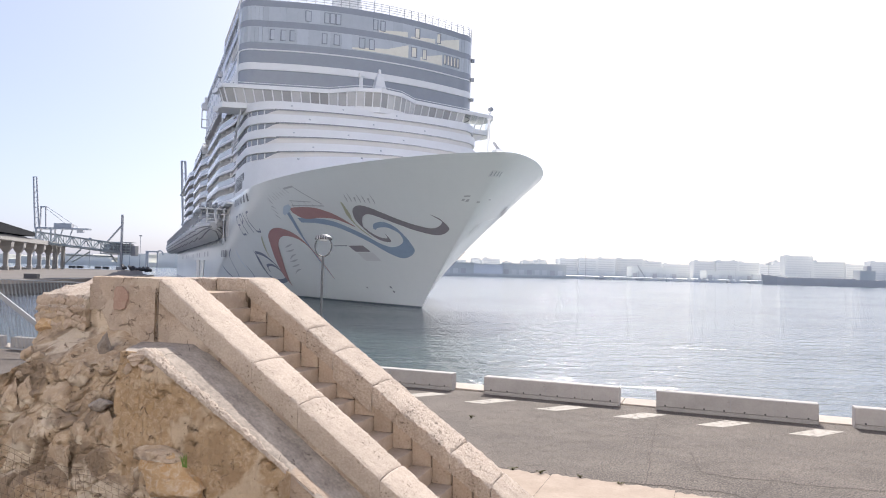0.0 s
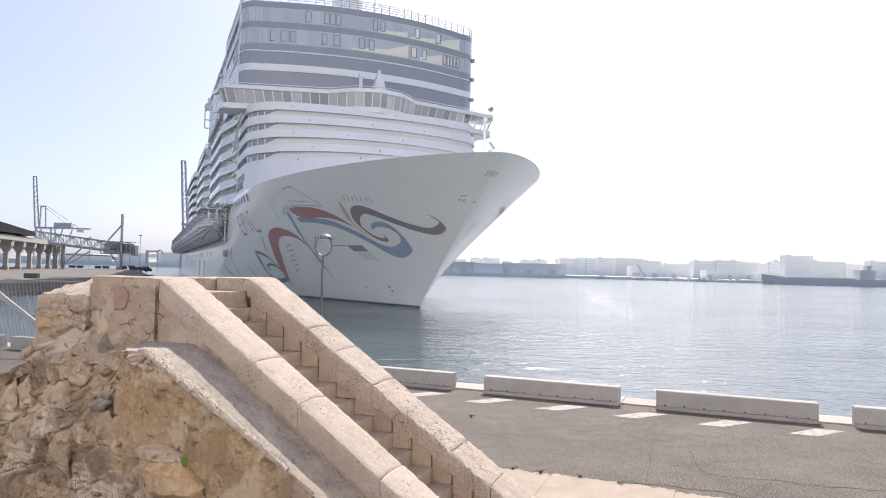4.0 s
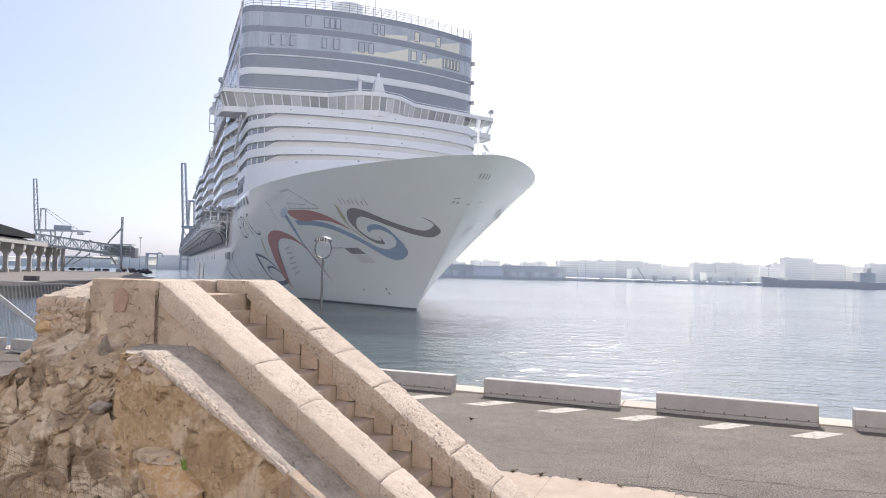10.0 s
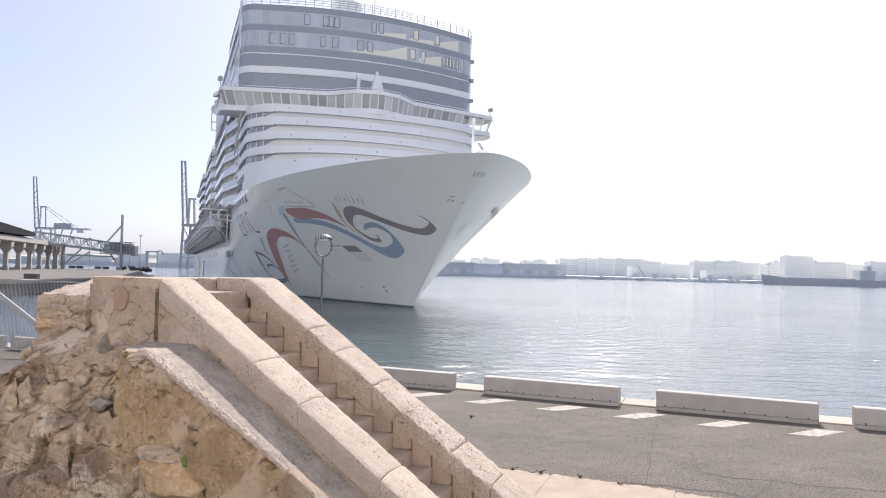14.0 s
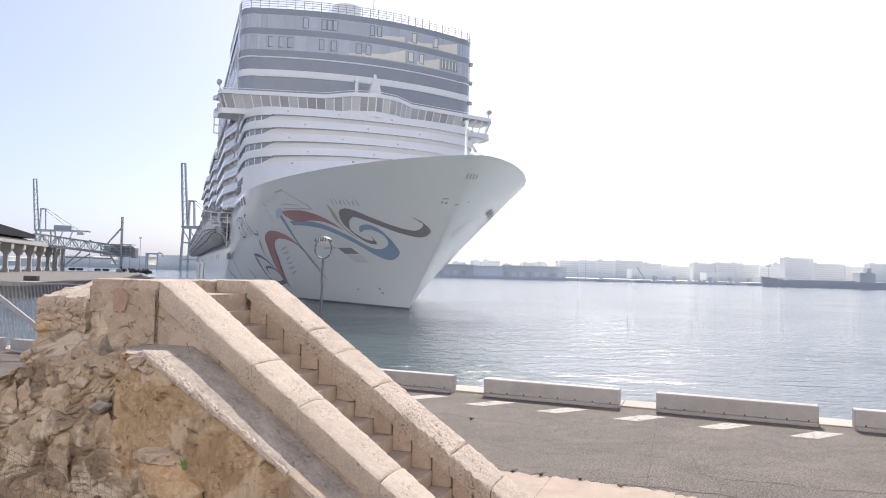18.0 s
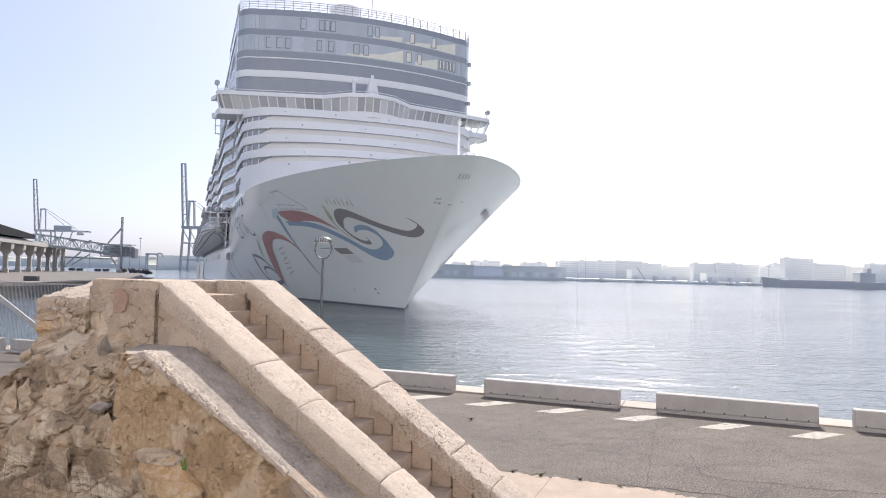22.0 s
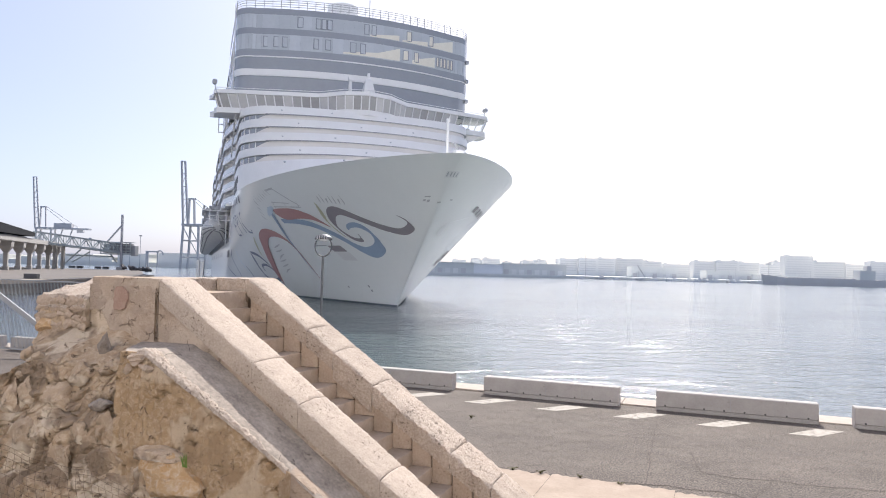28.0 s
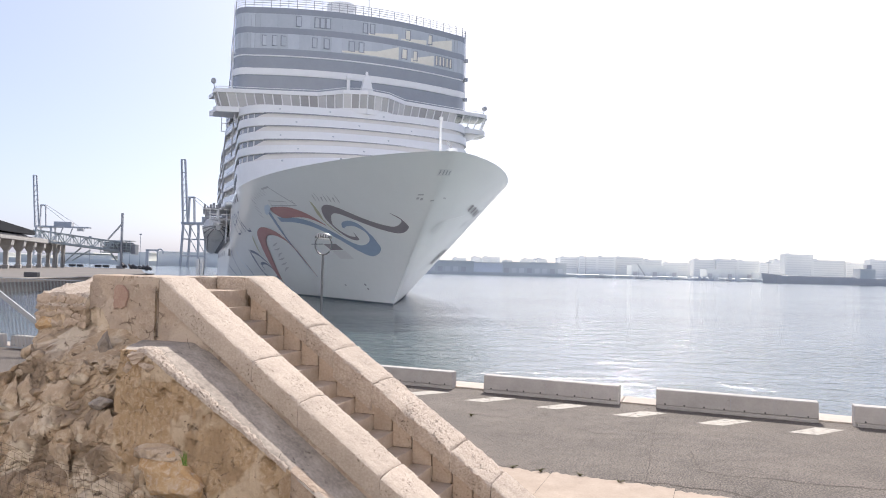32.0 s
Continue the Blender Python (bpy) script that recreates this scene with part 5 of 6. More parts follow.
# feathery dashes over and beside the swirls
for x0, z0, dx, dz, n, lean, tall in ((-14.5, 14.6, 0.95, 0.12, 8, 0.5, 0.9), (-15.6, 12.4, 0.35, 0.65, 4, 0.8, 0.7), (2.6, 13.9, 0.62, -0.07, 7, -0.5, 0.8), (-19.6, 8.3, -0.75, -0.75, 6, 2.4, -0.5)):
    for i in range(n):
        x, z = x0 + dx * i, z0 + dz * i
        art_stroke("painted_dash", M_PALED, ((x - lean * 0.6, z + tall * 0.5 + 0.25 * math.sin(i * 2.3), 0.06), (x, z, 0.2), (x + lean * 0.6, z - tall * 0.5, 0.05)))
# line drawing of a ship over the red stroke
for a, b, w in (((-9.4, 13.6), (-2.6, 13.2), 0.12), ((-9.0, 14.2), (-4.6, 13.8), 0.1), ((-8.2, 15.7), (-5.4, 15.8), 0.22), ((-5.6, 15.8), (-2.6, 13.4), 0.2), ((-9.2, 13.4), (-8.6, 14.3), 0.1), ((-7.4, 13.4), (-7.2, 14.2), 0.1), ((-6.0, 13.3), (-5.8, 14.1), 0.1), ((-4.6, 13.2), (-4.4, 13.9), 0.1), ((-3.0, 13.2), (-2.6, 13.9), 0.1)):
    art_stroke("painted_line", M_PALED, ((*a, w), ((a[0] + b[0]) / 2, (a[1] + b[1]) / 2, w), (*b, w)))
# ship's name
for strokes in (((((-35.6, 13.3), (-33.9, 10.3))), ((-35.6, 13.3), (-33.9, 13.3)), ((-34.8, 11.9), (-33.4, 11.9)), ((-33.9, 10.3), (-32.2, 10.3))),
                (((-32.7, 13.5), (-31.1, 10.4)), ((-32.7, 13.5), (-31.2, 13.5)), ((-31.2, 13.5), (-30.7, 12.6)), ((-30.7, 12.6), (-31.9, 12.0))),
                (((-29.9, 13.6), (-28.2, 10.5)),),
                (((-26.3, 13.7), (-27.6, 13.5)), ((-27.6, 13.5), (-27.9, 12.2)), ((-27.9, 12.2), (-26.6, 10.6)), ((-26.6, 10.6), (-25.2, 10.5)), ((-25.2, 10.5), (-24.9, 11.0)))):
    for a, b in strokes:
        art_stroke("name_letter", M_ART_NAVY, ((*a, 0.3), ((a[0] + b[0]) / 2, (a[1] + b[1]) / 2, 0.3), (*b, 0.3)))


def hull_patch(name, material, x0, x1, z0, z1, off, skew=0.0, label=""):
    rows = [[on_hull(x0 + (x1 - x0) * i / 6 + skew * (1 - j / 3), z0 + (z1 - z0) * j / 3, off) for i in range(7)] for j in range(4)]
    return part(name, Geo().grid(rows), material, ship, label)


hull_patch("anchor_pocket", M_ART_DARK, -5.4, -2.6, 7.4, 8.2, 0.05, 0.4, "dark anchor pocket")
hull_patch("pocket_plate", M_WHITE, -4.9, -2.0, 6.2, 7.3, 0.05, 0.3, "white plate under the anchor pocket")
hull_patch("painted_line", M_RECESS, -8.4, -5.6, 8.15, 8.25, 0.04)


def nose(y, z, off=0.06):
    """A point on the round of the stem, at a place across the bow."""
    w = z / sheer(18.0)
    lo, hi = stem_x(w) - 6.0, stem_x(w)
    for _ in range(40):
        mid = (lo + hi) / 2
        lo, hi = (mid, hi) if hull_y(mid, w) > abs(y) else (lo, mid)
    return Vector((lo + off, y, z))


def nose_patch(name, material, y0, y1, z0, z1, label=""):
    return part(name, Geo().grid([[nose(y0 + (y1 - y0) * i / 6, z0 + (z1 - z0) * j / 2) for i in range(7)] for j in range(3)]), material, ship, label)


nose_patch("bow_panel", M_PANEL, -0.75, 0.75, 15.35, 15.95, "grey mooring panel at the stem")
for k in range(4):
    nose_patch("panel_bar", M_TINT, -0.62 + 0.36 * k, -0.48 + 0.36 * k, 15.45, 15.85)
for y0, y1, z0, z1 in ((-1.75, -1.2, 13.45, 13.58), (-1.75, -1.5, 13.05, 13.25), (-1.35, -1.1, 12.95, 13.2), (-0.3, 0.1, 12.85, 13.0), (1.3, 1.75, 13.25, 13.4)):
    nose_patch("hawse_fitting", M_PALED, y0, y1, z0, z1)
for z in (1.9, 2.5):
    hull_patch("draught_mark", M_RECESS, -3.9, -3.6, z, z + 0.28, 0.05)
hull_patch("drain_mark", M_RECESS, -9, -8.7, 2.3, 2.5, 0.05)
# far bow: thruster marks and slit seen along the lit cheek
def cheek(x, z, off=0.05):
    p = on_hull(x, z, off)
    return Vector((p.x, -p.y, p.z))


for k, x in enumerate((6.6, 4.2, 1.8, -0.6)):
    rows = [[cheek(x + d + 0.45 * j, 12.85 - 0.05 * k + 0.38 * j, 0.10) for d in (0.0, 0.9)] for j in range(3)]
    part("cheek_slot", Geo().grid(rows), M_ART_DARK, ship)
rows = [[cheek(0.4 - 0.9 * j + d, 11.35 + 0.42 * j, 0.10) for d in (0.0, 0.7)] for j in range(3)]
part("cheek_slot", Geo().grid(rows), M_PALED, ship)
rows = [[cheek(-7.4 - 0.5 * j - d, 5.85 + 0.78 * j, 0.12) for d in (0.0, 1.4, 2.8)] for j in range(4)]
part("cheek_slit", Geo().grid(rows), M_ART_DARK, ship, "long dark slit in the bow")

# mirrored swirl end, its dark colour paled to paint in the glare
rows = []
for q in curve_points(((9.3, 9.7, 0.3), (10.2, 10.15, 0.7), (10.8, 10.8, 0.45), (10.2, 11.3, 0.22), (8.2, 11.8, 0.14), (5.9, 12.4, 0.06))):
    rows.append([cheek(q.x - 0.6 * k * q.z, q.y + 0.5 * k * q.z, 0.07) for k in (-1, 0, 1)])
part("painted_swirl", Geo().grid(rows), M_PANEL, ship, "painted hook on the other cheek, its grey paled for glare", smooth=True)

# ---- balconies along the side that faces the quay ----
decks = [17.2 + 2.86 * i for i in range(7)]
BREAK = -106.0  # aft of here the upper storeys stand far inboard
BAY = 52.0


def bay_y(x):
    """The balcony fronts swing out and in along the side."""
    ph = ((-x - 40) / BAY) % 1.0
    out = max(0.0, min(1.0, (ph - 0.10) / 0.22)) - max(0.0, min(1.0, (ph - 0.86) / 0.10))
    return -20.0 - 1.7 * out


side_xs = [-40.0 - BAY * b - BAY * f for b in range(4) for f in (0.0, 0.05, 0.10, 0.17, 0.25, 0.32, 0.40, 0.48, 0.56, 0.64, 0.72, 0.79, 0.86, 0.96) if b < 3 or f < 0.2]
for i, z in enumerate(decks):
    xs = [x for x in side_xs if i < 6 or x < BREAK]
    for nm, z0, z1, m, inset in (("balcony_rail", z + 0.05, z + 1.1, M_TINT, 0.0), ("balcony_floor", z - 0.45, z + 0.05, M_WHITE, -0.15), ("hand_rail", z + 1.1, z + 1.22, M_WHITE, -0.04)):
        pts = [(x, bay_y(x) + inset) for x in xs]
        rows = [[(x, y, z0) for x, y in pts], [(x, y, z1) for x, y in pts], [(x, y + 0.15, z1) for x, y in pts], [(x, y + 0.15, z0) for x, y in pts]]
        g = Geo()
        g.grid(rows)
        if nm == "balcony_floor":
            g.grid([[(x, y, z0) for x, y in pts], [(x, -18.2, z0) for x, y in pts]])
        part(nm, g, m, ship)
    for x in (xs[:27] if i < 6 else xs[:10]):
        part("balcony_divider", Geo().box(x - 0.08, x + 0.08, bay_y(x) + 0.2, -18.3, z, z + 2.65), M_WHITE, ship)
# cabin fronts take a darker grey that paints in the balcony shade
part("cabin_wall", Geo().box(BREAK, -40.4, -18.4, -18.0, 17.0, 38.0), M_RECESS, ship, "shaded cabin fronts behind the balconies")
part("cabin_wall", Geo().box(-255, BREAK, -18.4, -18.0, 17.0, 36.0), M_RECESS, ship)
part("far_side_block", Geo().box(BREAK, -36, -18.0, 20.2, 17.0, 48.7), M_WHITE, ship)
part("far_side_block", Geo().box(-255, BREAK, -18.0, 20.2, 17.0, 36.0), M_WHITE, ship)
part("inboard_block", Geo().box(-255, BREAK, -4.0, 20.2, 36.0, 48.7), M_WHITE, ship)
part("aft_deck", Geo().box(-255, BREAK, -20.9, -4.0, 36.0, 36.35), M_WHITE, ship)
part("aft_wall", Geo().box(BREAK - 0.3, BREAK, -20.9, -4.0, 36.4, 49.0), M_WHITE, ship)
part("side_corner", Geo().box(-41, -34, -20.35, -20.0, 31.0, 48.7), M_WHITE, ship)
part("upper_side", Geo().box(BREAK, -34, -20.9, -20.3, 38.0, 49.0), M_WHITE, ship, "white upper side with a long row of windows")
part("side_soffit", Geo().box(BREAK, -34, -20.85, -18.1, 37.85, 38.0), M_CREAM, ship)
for k in range(36):
    x = -35.2 - 1.95 * k
    part("deck_window", Geo().box(x - 0.5, x + 0.5, -20.93, -20.85, 46.7, 48.4), M_DARKGL, ship)
    for z in (39.1, 41.8, 44.4):
        if k % 3 != 2:
            part("cabin_window", Geo().box(x - 0.6, x + 0.3, -20.93, -20.85, z, z + 1.3), M_BAND, ship)
for i in range(4):
    for k in range(5):
        part("cabin_window", Geo().box(-34.6 - 1.3 * k - 0.4, -34.6 - 1.3 * k + 0.4, -20.45, -20.3, 34.8 + 2.3 * i, 36.2 + 2.3 * i), M_DARKGL, ship)
part("corner_fin", Geo().add([(-34.2, -21.3, 34.3), (-40.5, -21.3, 34.3), (-34.2, -21.3, 40.4), (-34.2, -21.1, 34.3), (-40.5, -21.1, 34.3), (-34.2, -21.1, 40.4)], [(0, 1, 2), (5, 4, 3), (0, 3, 4, 1), (1, 4, 5, 2), (2, 5, 3, 0)]), M_WHITE, ship, "white triangular fin by the bridge roof")
for a, b, y, z, n in ((-35.0, BREAK, -20.98, 37.5, 24), (-40.0, -66.0, -20.2, 32.3, 14)):
    for dz in (0.0, 0.9):
        part("deck_rail", Geo().bar((a, y, z + dz), (b, y, z + dz), 0.2), M_WHITE, ship)
    for k in range(n):
        x = a + (b - a) * k / (n - 1)
        part("deck_post", Geo().bar((x, y, z - 0.2), (x, y, z + 0.9), 0.24), M_WHITE, ship)
for i, z in enumerate((49.3, 49.8, 50.3)):
    part("side_rail", Geo().path([(-33, -20.5, z), (BREAK, -20.5, z)], 0.05, 4), M_RAIL, ship)
for k in range(12):
    part("rail_post", Geo().tube((-34 - 6 * k, -20.5, 48.8), (-34 - 6 * k, -20.5, 50.4), 0.06, 5), M_WHITE, ship)
# boxes that stand out of the side aft of the bridge wing, and floodlight frames
part("outboard_box", Geo().box(-114.1, -108.9, -21.3, -20, 34.6, 37.4, 0.1), M_STEEL, ship)
x, y, z = -105.0, -21.35, 44.6
g = Geo()
for dx in (-0.5, 0.5):
    g.bar((x, y + dx * 1.5, z - 3.8), (x, y + dx * 1.5, z + 1.0), 0.28)
for dz in (-3.8, -1.6, 0.9):
    g.bar((x, y - 0.75, z + dz), (x, y + 0.75, z + dz), 0.28)
g.tube((x - 0.6, y, z + 1.9), (x + 0.6, y, z + 1.9), 1.0, 12).box(x - 0.7, x + 0.7, y - 0.2, y + 2.6, z + 2.4, z + 4.2, 0.2)
part("ladder_frame", g, M_WHITE, ship)
for s in (-1, 1):
    part("lamp_stalk", Geo().tube((-29.5, s * 24.2, 34.4), (-29.5, s * 24.4, 35.3), 0.07, 6), M_STEEL, ship)
    part("searchlight", Geo().tube((-29.8, s * 24.4, 35.6), (-29.1, s * 24.4, 35.6), 0.42, 12), M_STEEL, ship, "round grey searchlight")
    for z in (36.8, 40.6, 44.2) if s > 0 else ():
        part("side_lamp", Geo().box(-30.6, -30.0, s * 20.5 - 0.3 + 0.3 * s, s * 20.5 + 0.3 + 0.3 * s, z, z + 0.7, 0.08), M_STEEL, ship)

# mast over the bridge and deck fittings at the bow
part("bridge_mast", Geo().loft([[(-21.9 + a, b, z) for a, b in ((-w, -w), (w, -w), (w, w), (-w, w))] for z, w in ((34.3, 1.0), (35.6, 0.75), (36.6, 0.55), (37.1, 0.25), (37.9, 0.18))]), M_WHITE, ship, "white tapering mast on the bridge roof")
part("mast_post", Geo().tube((-22.2, -3.0, 34.3), (-22.2, -3.0, 36.6), 0.3, 10), M_WHITE, ship)
part("radome", Geo().box(-22.6, -21.8, -3.4, -2.6, 36.4, 37.0, 0.12), M_WHITE, ship)
part("foremast", Geo().tube((18.5, 0.2, 16.4), (18.5, 0.2, 22.0), 0.15, 8), M_WHITE, ship, "slender white pole on the foredeck")
part("foremast_lamp", Geo().box(18.3, 18.7, 0.0, 0.4, 21.9, 22.3, 0.05), M_WHITE, ship)
part("deck_winch", Geo().box(17.3, 18.5, 1.2, 2.3, 16.4, 18.9, 0.15), M_WHITE, ship)
part("winch_arm", Geo().bar((18.2, 2.0, 18.4), (17.8, 1.2, 19.7), 0.28), M_STEEL, ship)
part("roof_house", Geo().loft([[(-36 + 2.8 * math.cos(a), -2.1 + 2.8 * math.sin(a), z) for a in (2 * math.pi * i / 24 for i in range(24))] for z in (48.9, 53.6)]), M_WHITE, ship, "white round deckhouse on the roof", smooth=True)
part("signal_mast", Geo().tube((-35, 2.8, 48.9), (-35, 2.8, 58), 0.12, 6), M_WHITE, ship)

# ---- lifeboats in their davits ----
def lifeboat(x):
    L, c, lift = 14.0, -23.0, 12.5
    rows = []
    for i in range(19):
        t = i / 18
        w = min(1.0, math.sin(math.pi * min(1, max(0, 0.03 + 0.92 * t))) ** 0.7 * 1.2)
        keel = 2.9 * min(1.0, 0.30 + 2.6 * t)
        rows.append([(x - L * t - 0.9 * max(0.0, -math.cos(a)) * (1 - t), c + 2.5 * w * math.copysign(abs(math.sin(a)) ** 0.8, math.sin(a)), lift + (keel * math.cos(a) if math.cos(a) < 0 else 0.4 * math.cos(a))) for a in (2 * math.pi * k / 18 for k in range(18))])
    hull = part("lifeboat", Geo().loft(rows), M_BOAT, ship, "grey and white tender hanging in its davits", smooth=True)
    rows = []
    for i in range(9):
        t = i / 8
        w = min(1.0, math.sin(math.pi * (0.08 + 0.84 * t)) ** 0.8 * 1.2)
        rows.append([(x - 1.2 - (L - 2.4) * t, c + 2.4 * w * math.sin(a), lift + 0.3 + 1.5 * w * max(0, math.cos(a))) for a in (2 * math.pi * k / 14 for k in range(14))])
    part("canopy", Geo().loft(rows), M_BOAT, hull, smooth=True)
    for k in range(6):
        part("boat_window", Geo().box(x - 2.4 - 1.7 * k, x - 1.8 - 1.7 * k, c - 2.4, c - 2.1, lift + 0.6, lift + 1.1, 0.06), M_BAND, hull)
    for k in range(6):
        ring = []
        f = 0.07 + 0.15 * k
        for j in range(29):
            u = 1 - abs(j / 14 - 1)
            t = 0.94 - 0.94 * u ** 0.8
            w = min(1.0, math.sin(math.pi * (0.03 + 0.92 * t)) ** 0.7 * 1.2) * (1 - f * f) ** 0.4
            keel = 2.9 * min(1.0, 0.30 + 2.6 * t)
            ring.append((x - L * t - 0.9 * f * (1 - t) + 0.05, c + (2.54 * w if j > 14 else -2.54 * w), lift - f * keel))
        part("rubbing_strake", Geo().path(ring, 0.11, 5), M_RECESS if k % 2 else M_WHITE, hull)
    for dx in (1.5, L - 1.5):
        g = Geo()
        g.bar((x - dx, -20.3, 9.6), (x - dx, -20.3, 16.2), 0.5)
        g.bar((x - dx, -20.3, 16.0), (x - dx, c - 2.2, 15.4), 0.45)
        g.bar((x - dx, c - 2.0, 15.4), (x - dx, c - 2.0, 13.4), 0.3)
        g.bar((x - dx, -20.3, 10.2), (x - dx, c + 1.6, 9.8), 0.35)
        part("davit", g, M_STEEL, ship, "grey steel davit")


# open platform with rails and gear over the foremost boat
for y in (-21.2, -22.6, -24.2):
    part("cradle_post", Geo().bar((-48.2, y, 12.6 if y < -21.7 else 9.0), (-48.2, y, 15.6), 0.2), M_WHITE, ship)
    part("cradle_beam", Geo().bar((-46.5, y, 15.4), (-66.0, y, 15.4), 0.25), M_WHITE, ship)
for z in (13.6, 14.5, 15.4):
    part("cradle_rail", Geo().bar((-48.2, -20.3, z), (-48.2, -24.4, z), 0.16), M_WHITE, ship)
part("cradle_roof", Geo().box(-66, -49.5, -25.6, -20.4, 15.5, 15.75), M_WHITE, ship)
rs7 = random.Random(31)
for k in range(9):
    x, y, z = -49.0 - rs7.uniform(0, 3), -20.8 - 0.55 * k, 15.7
    part("deck_gear", Geo().box(x - rs7.uniform(0.3, 0.7), x + 0.4, y - 0.25, y + rs7.uniform(0.15, 0.35), z, z + rs7.uniform(0.3, 1.1), 0.06), M_STEEL if k % 3 else M_RECESS, ship)
part("hook_arm", Geo().path([(-47.6, -22.2, 15.6), (-47.4, -22.9, 15.0), (-47.4, -22.9, 13.6), (-47.4, -22.4, 13.1)], 0.16, 6), M_WHITE, ship)
for k in range(3):
    part("hull_window", Geo().box(-52.5 - 3.2 * k, -50.6 - 3.2 * k, -20.46, -20.3, 6.6, 8.0, 0.1), M_RECESS, ship)
for k in range(13):
    lifeboat(-50.0 - 17.5 * k)
part("boat_deck_edge", Geo().box(-285, -41, -21.6, -20.3, 15.9, 16.3), M_WHITE, ship)
part("boat_deck_recess", Geo().box(-285, -46, -20.46, -20.41, 10.4, 15.8), M_CREAM, ship)
for k in (0, 1, 3, 4, 6, 9, 10, 13):
    x = -92 - 9.5 * k
    part("hull_window", Geo().box(x - 1.3, x + 1.3, -20.44, -20.3, 7.0, 8.3, 0.1), M_RECESS, ship)
for k in range(6):
    x = -24.0 - 2.7 * k
    hull_patch("porthole", M_DARKGL, x - 0.55, x + 0.55, 15.1, 16.3, 0.06, 0.0, "rounded dark mooring opening")

# small fittings on the tiers, and the slanting side stair below the bridge wing
for i, (z0, z1, c0, c1, cn) in enumerate(tiers):
    for y in (-14.0, -11.5, -6.0, -1.5, 3.0, 7.5)[i % 2::2]:
        x = front((c0 + c1) / 2, 20.2, cn, y, 2.3)
        part("vent_dot", Geo().box(x - 0.3, x + 0.07, y - 0.12, y + 0.12, (z0 + z1) / 2 - 0.1 + (2.0 if i == 0 else 0), (z0 + z1) / 2 + 0.1 + (2.0 if i == 0 else 0)), M_GLASSY, ship)
for k in (0, 1):
    part("stair_rail", Geo().bar((-30.4, -20.9, 29.9 + 1.0 * k), (-41.0, -20.9, 24.9 + 1.0 * k), 0.22), M_WHITE, ship)
for i in range(14):
    t = i / 13
    part("stair_rung", Geo().bar((-30.4 - 10.6 * t, -20.9, 29.9 - 5.0 * t), (-30.4 - 10.6 * t, -20.9, 30.9 - 5.0 * t), 0.12), M_WHITE, ship)


# ---- street lamp by the quay edge ----
lamp = thing("street_lamp", pose(-2.98, 17.42, 0), "slim galvanised lamp post with an open ring head", "street lamp")
part("base_plate", Geo().box(-0.12, 0.12, -0.12, 0.12, 0.0, 0.03, 0.008), M_CHROME, lamp)
part("lower_pole", Geo().tube((0, 0, 0.03), (0, 0, 1.5), 0.042, 14), M_CHROME, lamp, smooth=True)
part("collar", Geo().tube((0, 0, 1.47), (0, 0, 1.55), 0.058, 14), M_CHROME, lamp, smooth=True)
part("upper_pole", Geo().tube((0, 0, 1.5), (0, 0, 3.03), 0.028, 14), M_CHROME, lamp, smooth=True)
ring = []
for i in range(29):
    a = math.pi * (-0.5 + 1.0 * (i / 14 - 1) * 0.78)
    ring.append((0.205 * math.cos(a) * (1.0 if math.sin(a) < 0 else 1.0), 0.02, 3.27 + 0.25 * math.sin(a)))
part("ring_frame", Geo().path(ring, 0.017, 8), M_CHROME, lamp, "U-shaped polished frame", smooth=True)
for s, r in ((-1, 0), (1, 1)):
    end = ring[0] if (ring[0][0] < 0) == (s < 0) else ring[-1]
    part("ring_arm", Geo().path([end, (s * 0.215, 0.02, 3.44), (s * 0.205, 0.02, 3.47)], 0.017, 8), M_CHROME, lamp)
dome = [[(r * math.cos(a), 0.02 + r * math.sin(a) * 0.9, z) for a in (2 * math.pi * i / 28 for i in range(28))] for r, z in ((0.19, 3.44), (0.215, 3.455), (0.215, 3.475), (0.19, 3.51), (0.13, 3.55), (0.05, 3.57))]
part("lamp_hood", Geo().loft(dome), M_CHROME, lamp, "domed metal hood", smooth=True)
part("lamp_glass", Geo().tube((0, 0.02, 3.40), (0, 0.02, 3.445), 0.15, 20), M_GLASSY, lamp)
for i in range(5):
    part("lamp_bracket", Geo().box(-0.13 + 0.06 * i - 0.012, -0.13 + 0.06 * i + 0.012, -0.17, -0.14, 3.44, 3.53), M_STEEL, lamp)

# ---- mesh fence over the barriers at the left, with a brace ----
fence = thing("mesh_fence", QUAY @ pose(-23.3, -0.5, 0), "tall grey welded mesh fence panels on the quay", "fence")
for k in range(3):
    x0 = k * 4.45 - 0.9
    for x in (x0, x0 + 4.4):
        part("fence_post", Geo().tube((x, 0, 0), (x, 0, 2.17), 0.024, 8), M_FENCE, fence)
    for z in (0.12, 2.14):
        part("fence_rail", Geo().tube((x0, 0, z), (x0 + 4.4, 0, z), 0.018, 6), M_FENCE, fence)
    for i in range(1, 79):
        part("fence_wire", Geo().tube((x0 + i * 4.4 / 79, 0, 0.1), (x0 + i * 4.4 / 79, 0, 2.14), 0.0055, 4), M_FENCE, fence)
    part("foot_block", Geo().box(x0 - 0.2, x0 + 0.2, -0.12, 0.12, 0, 0.14, 0.02), M_CONC, fence)
part("fence_brace", Geo().bar((7.6, -0.06, 2.09), (11.0, -0.06, 0.40), 0.05, 0.15), M_FENCE, fence, "pale diagonal brace")

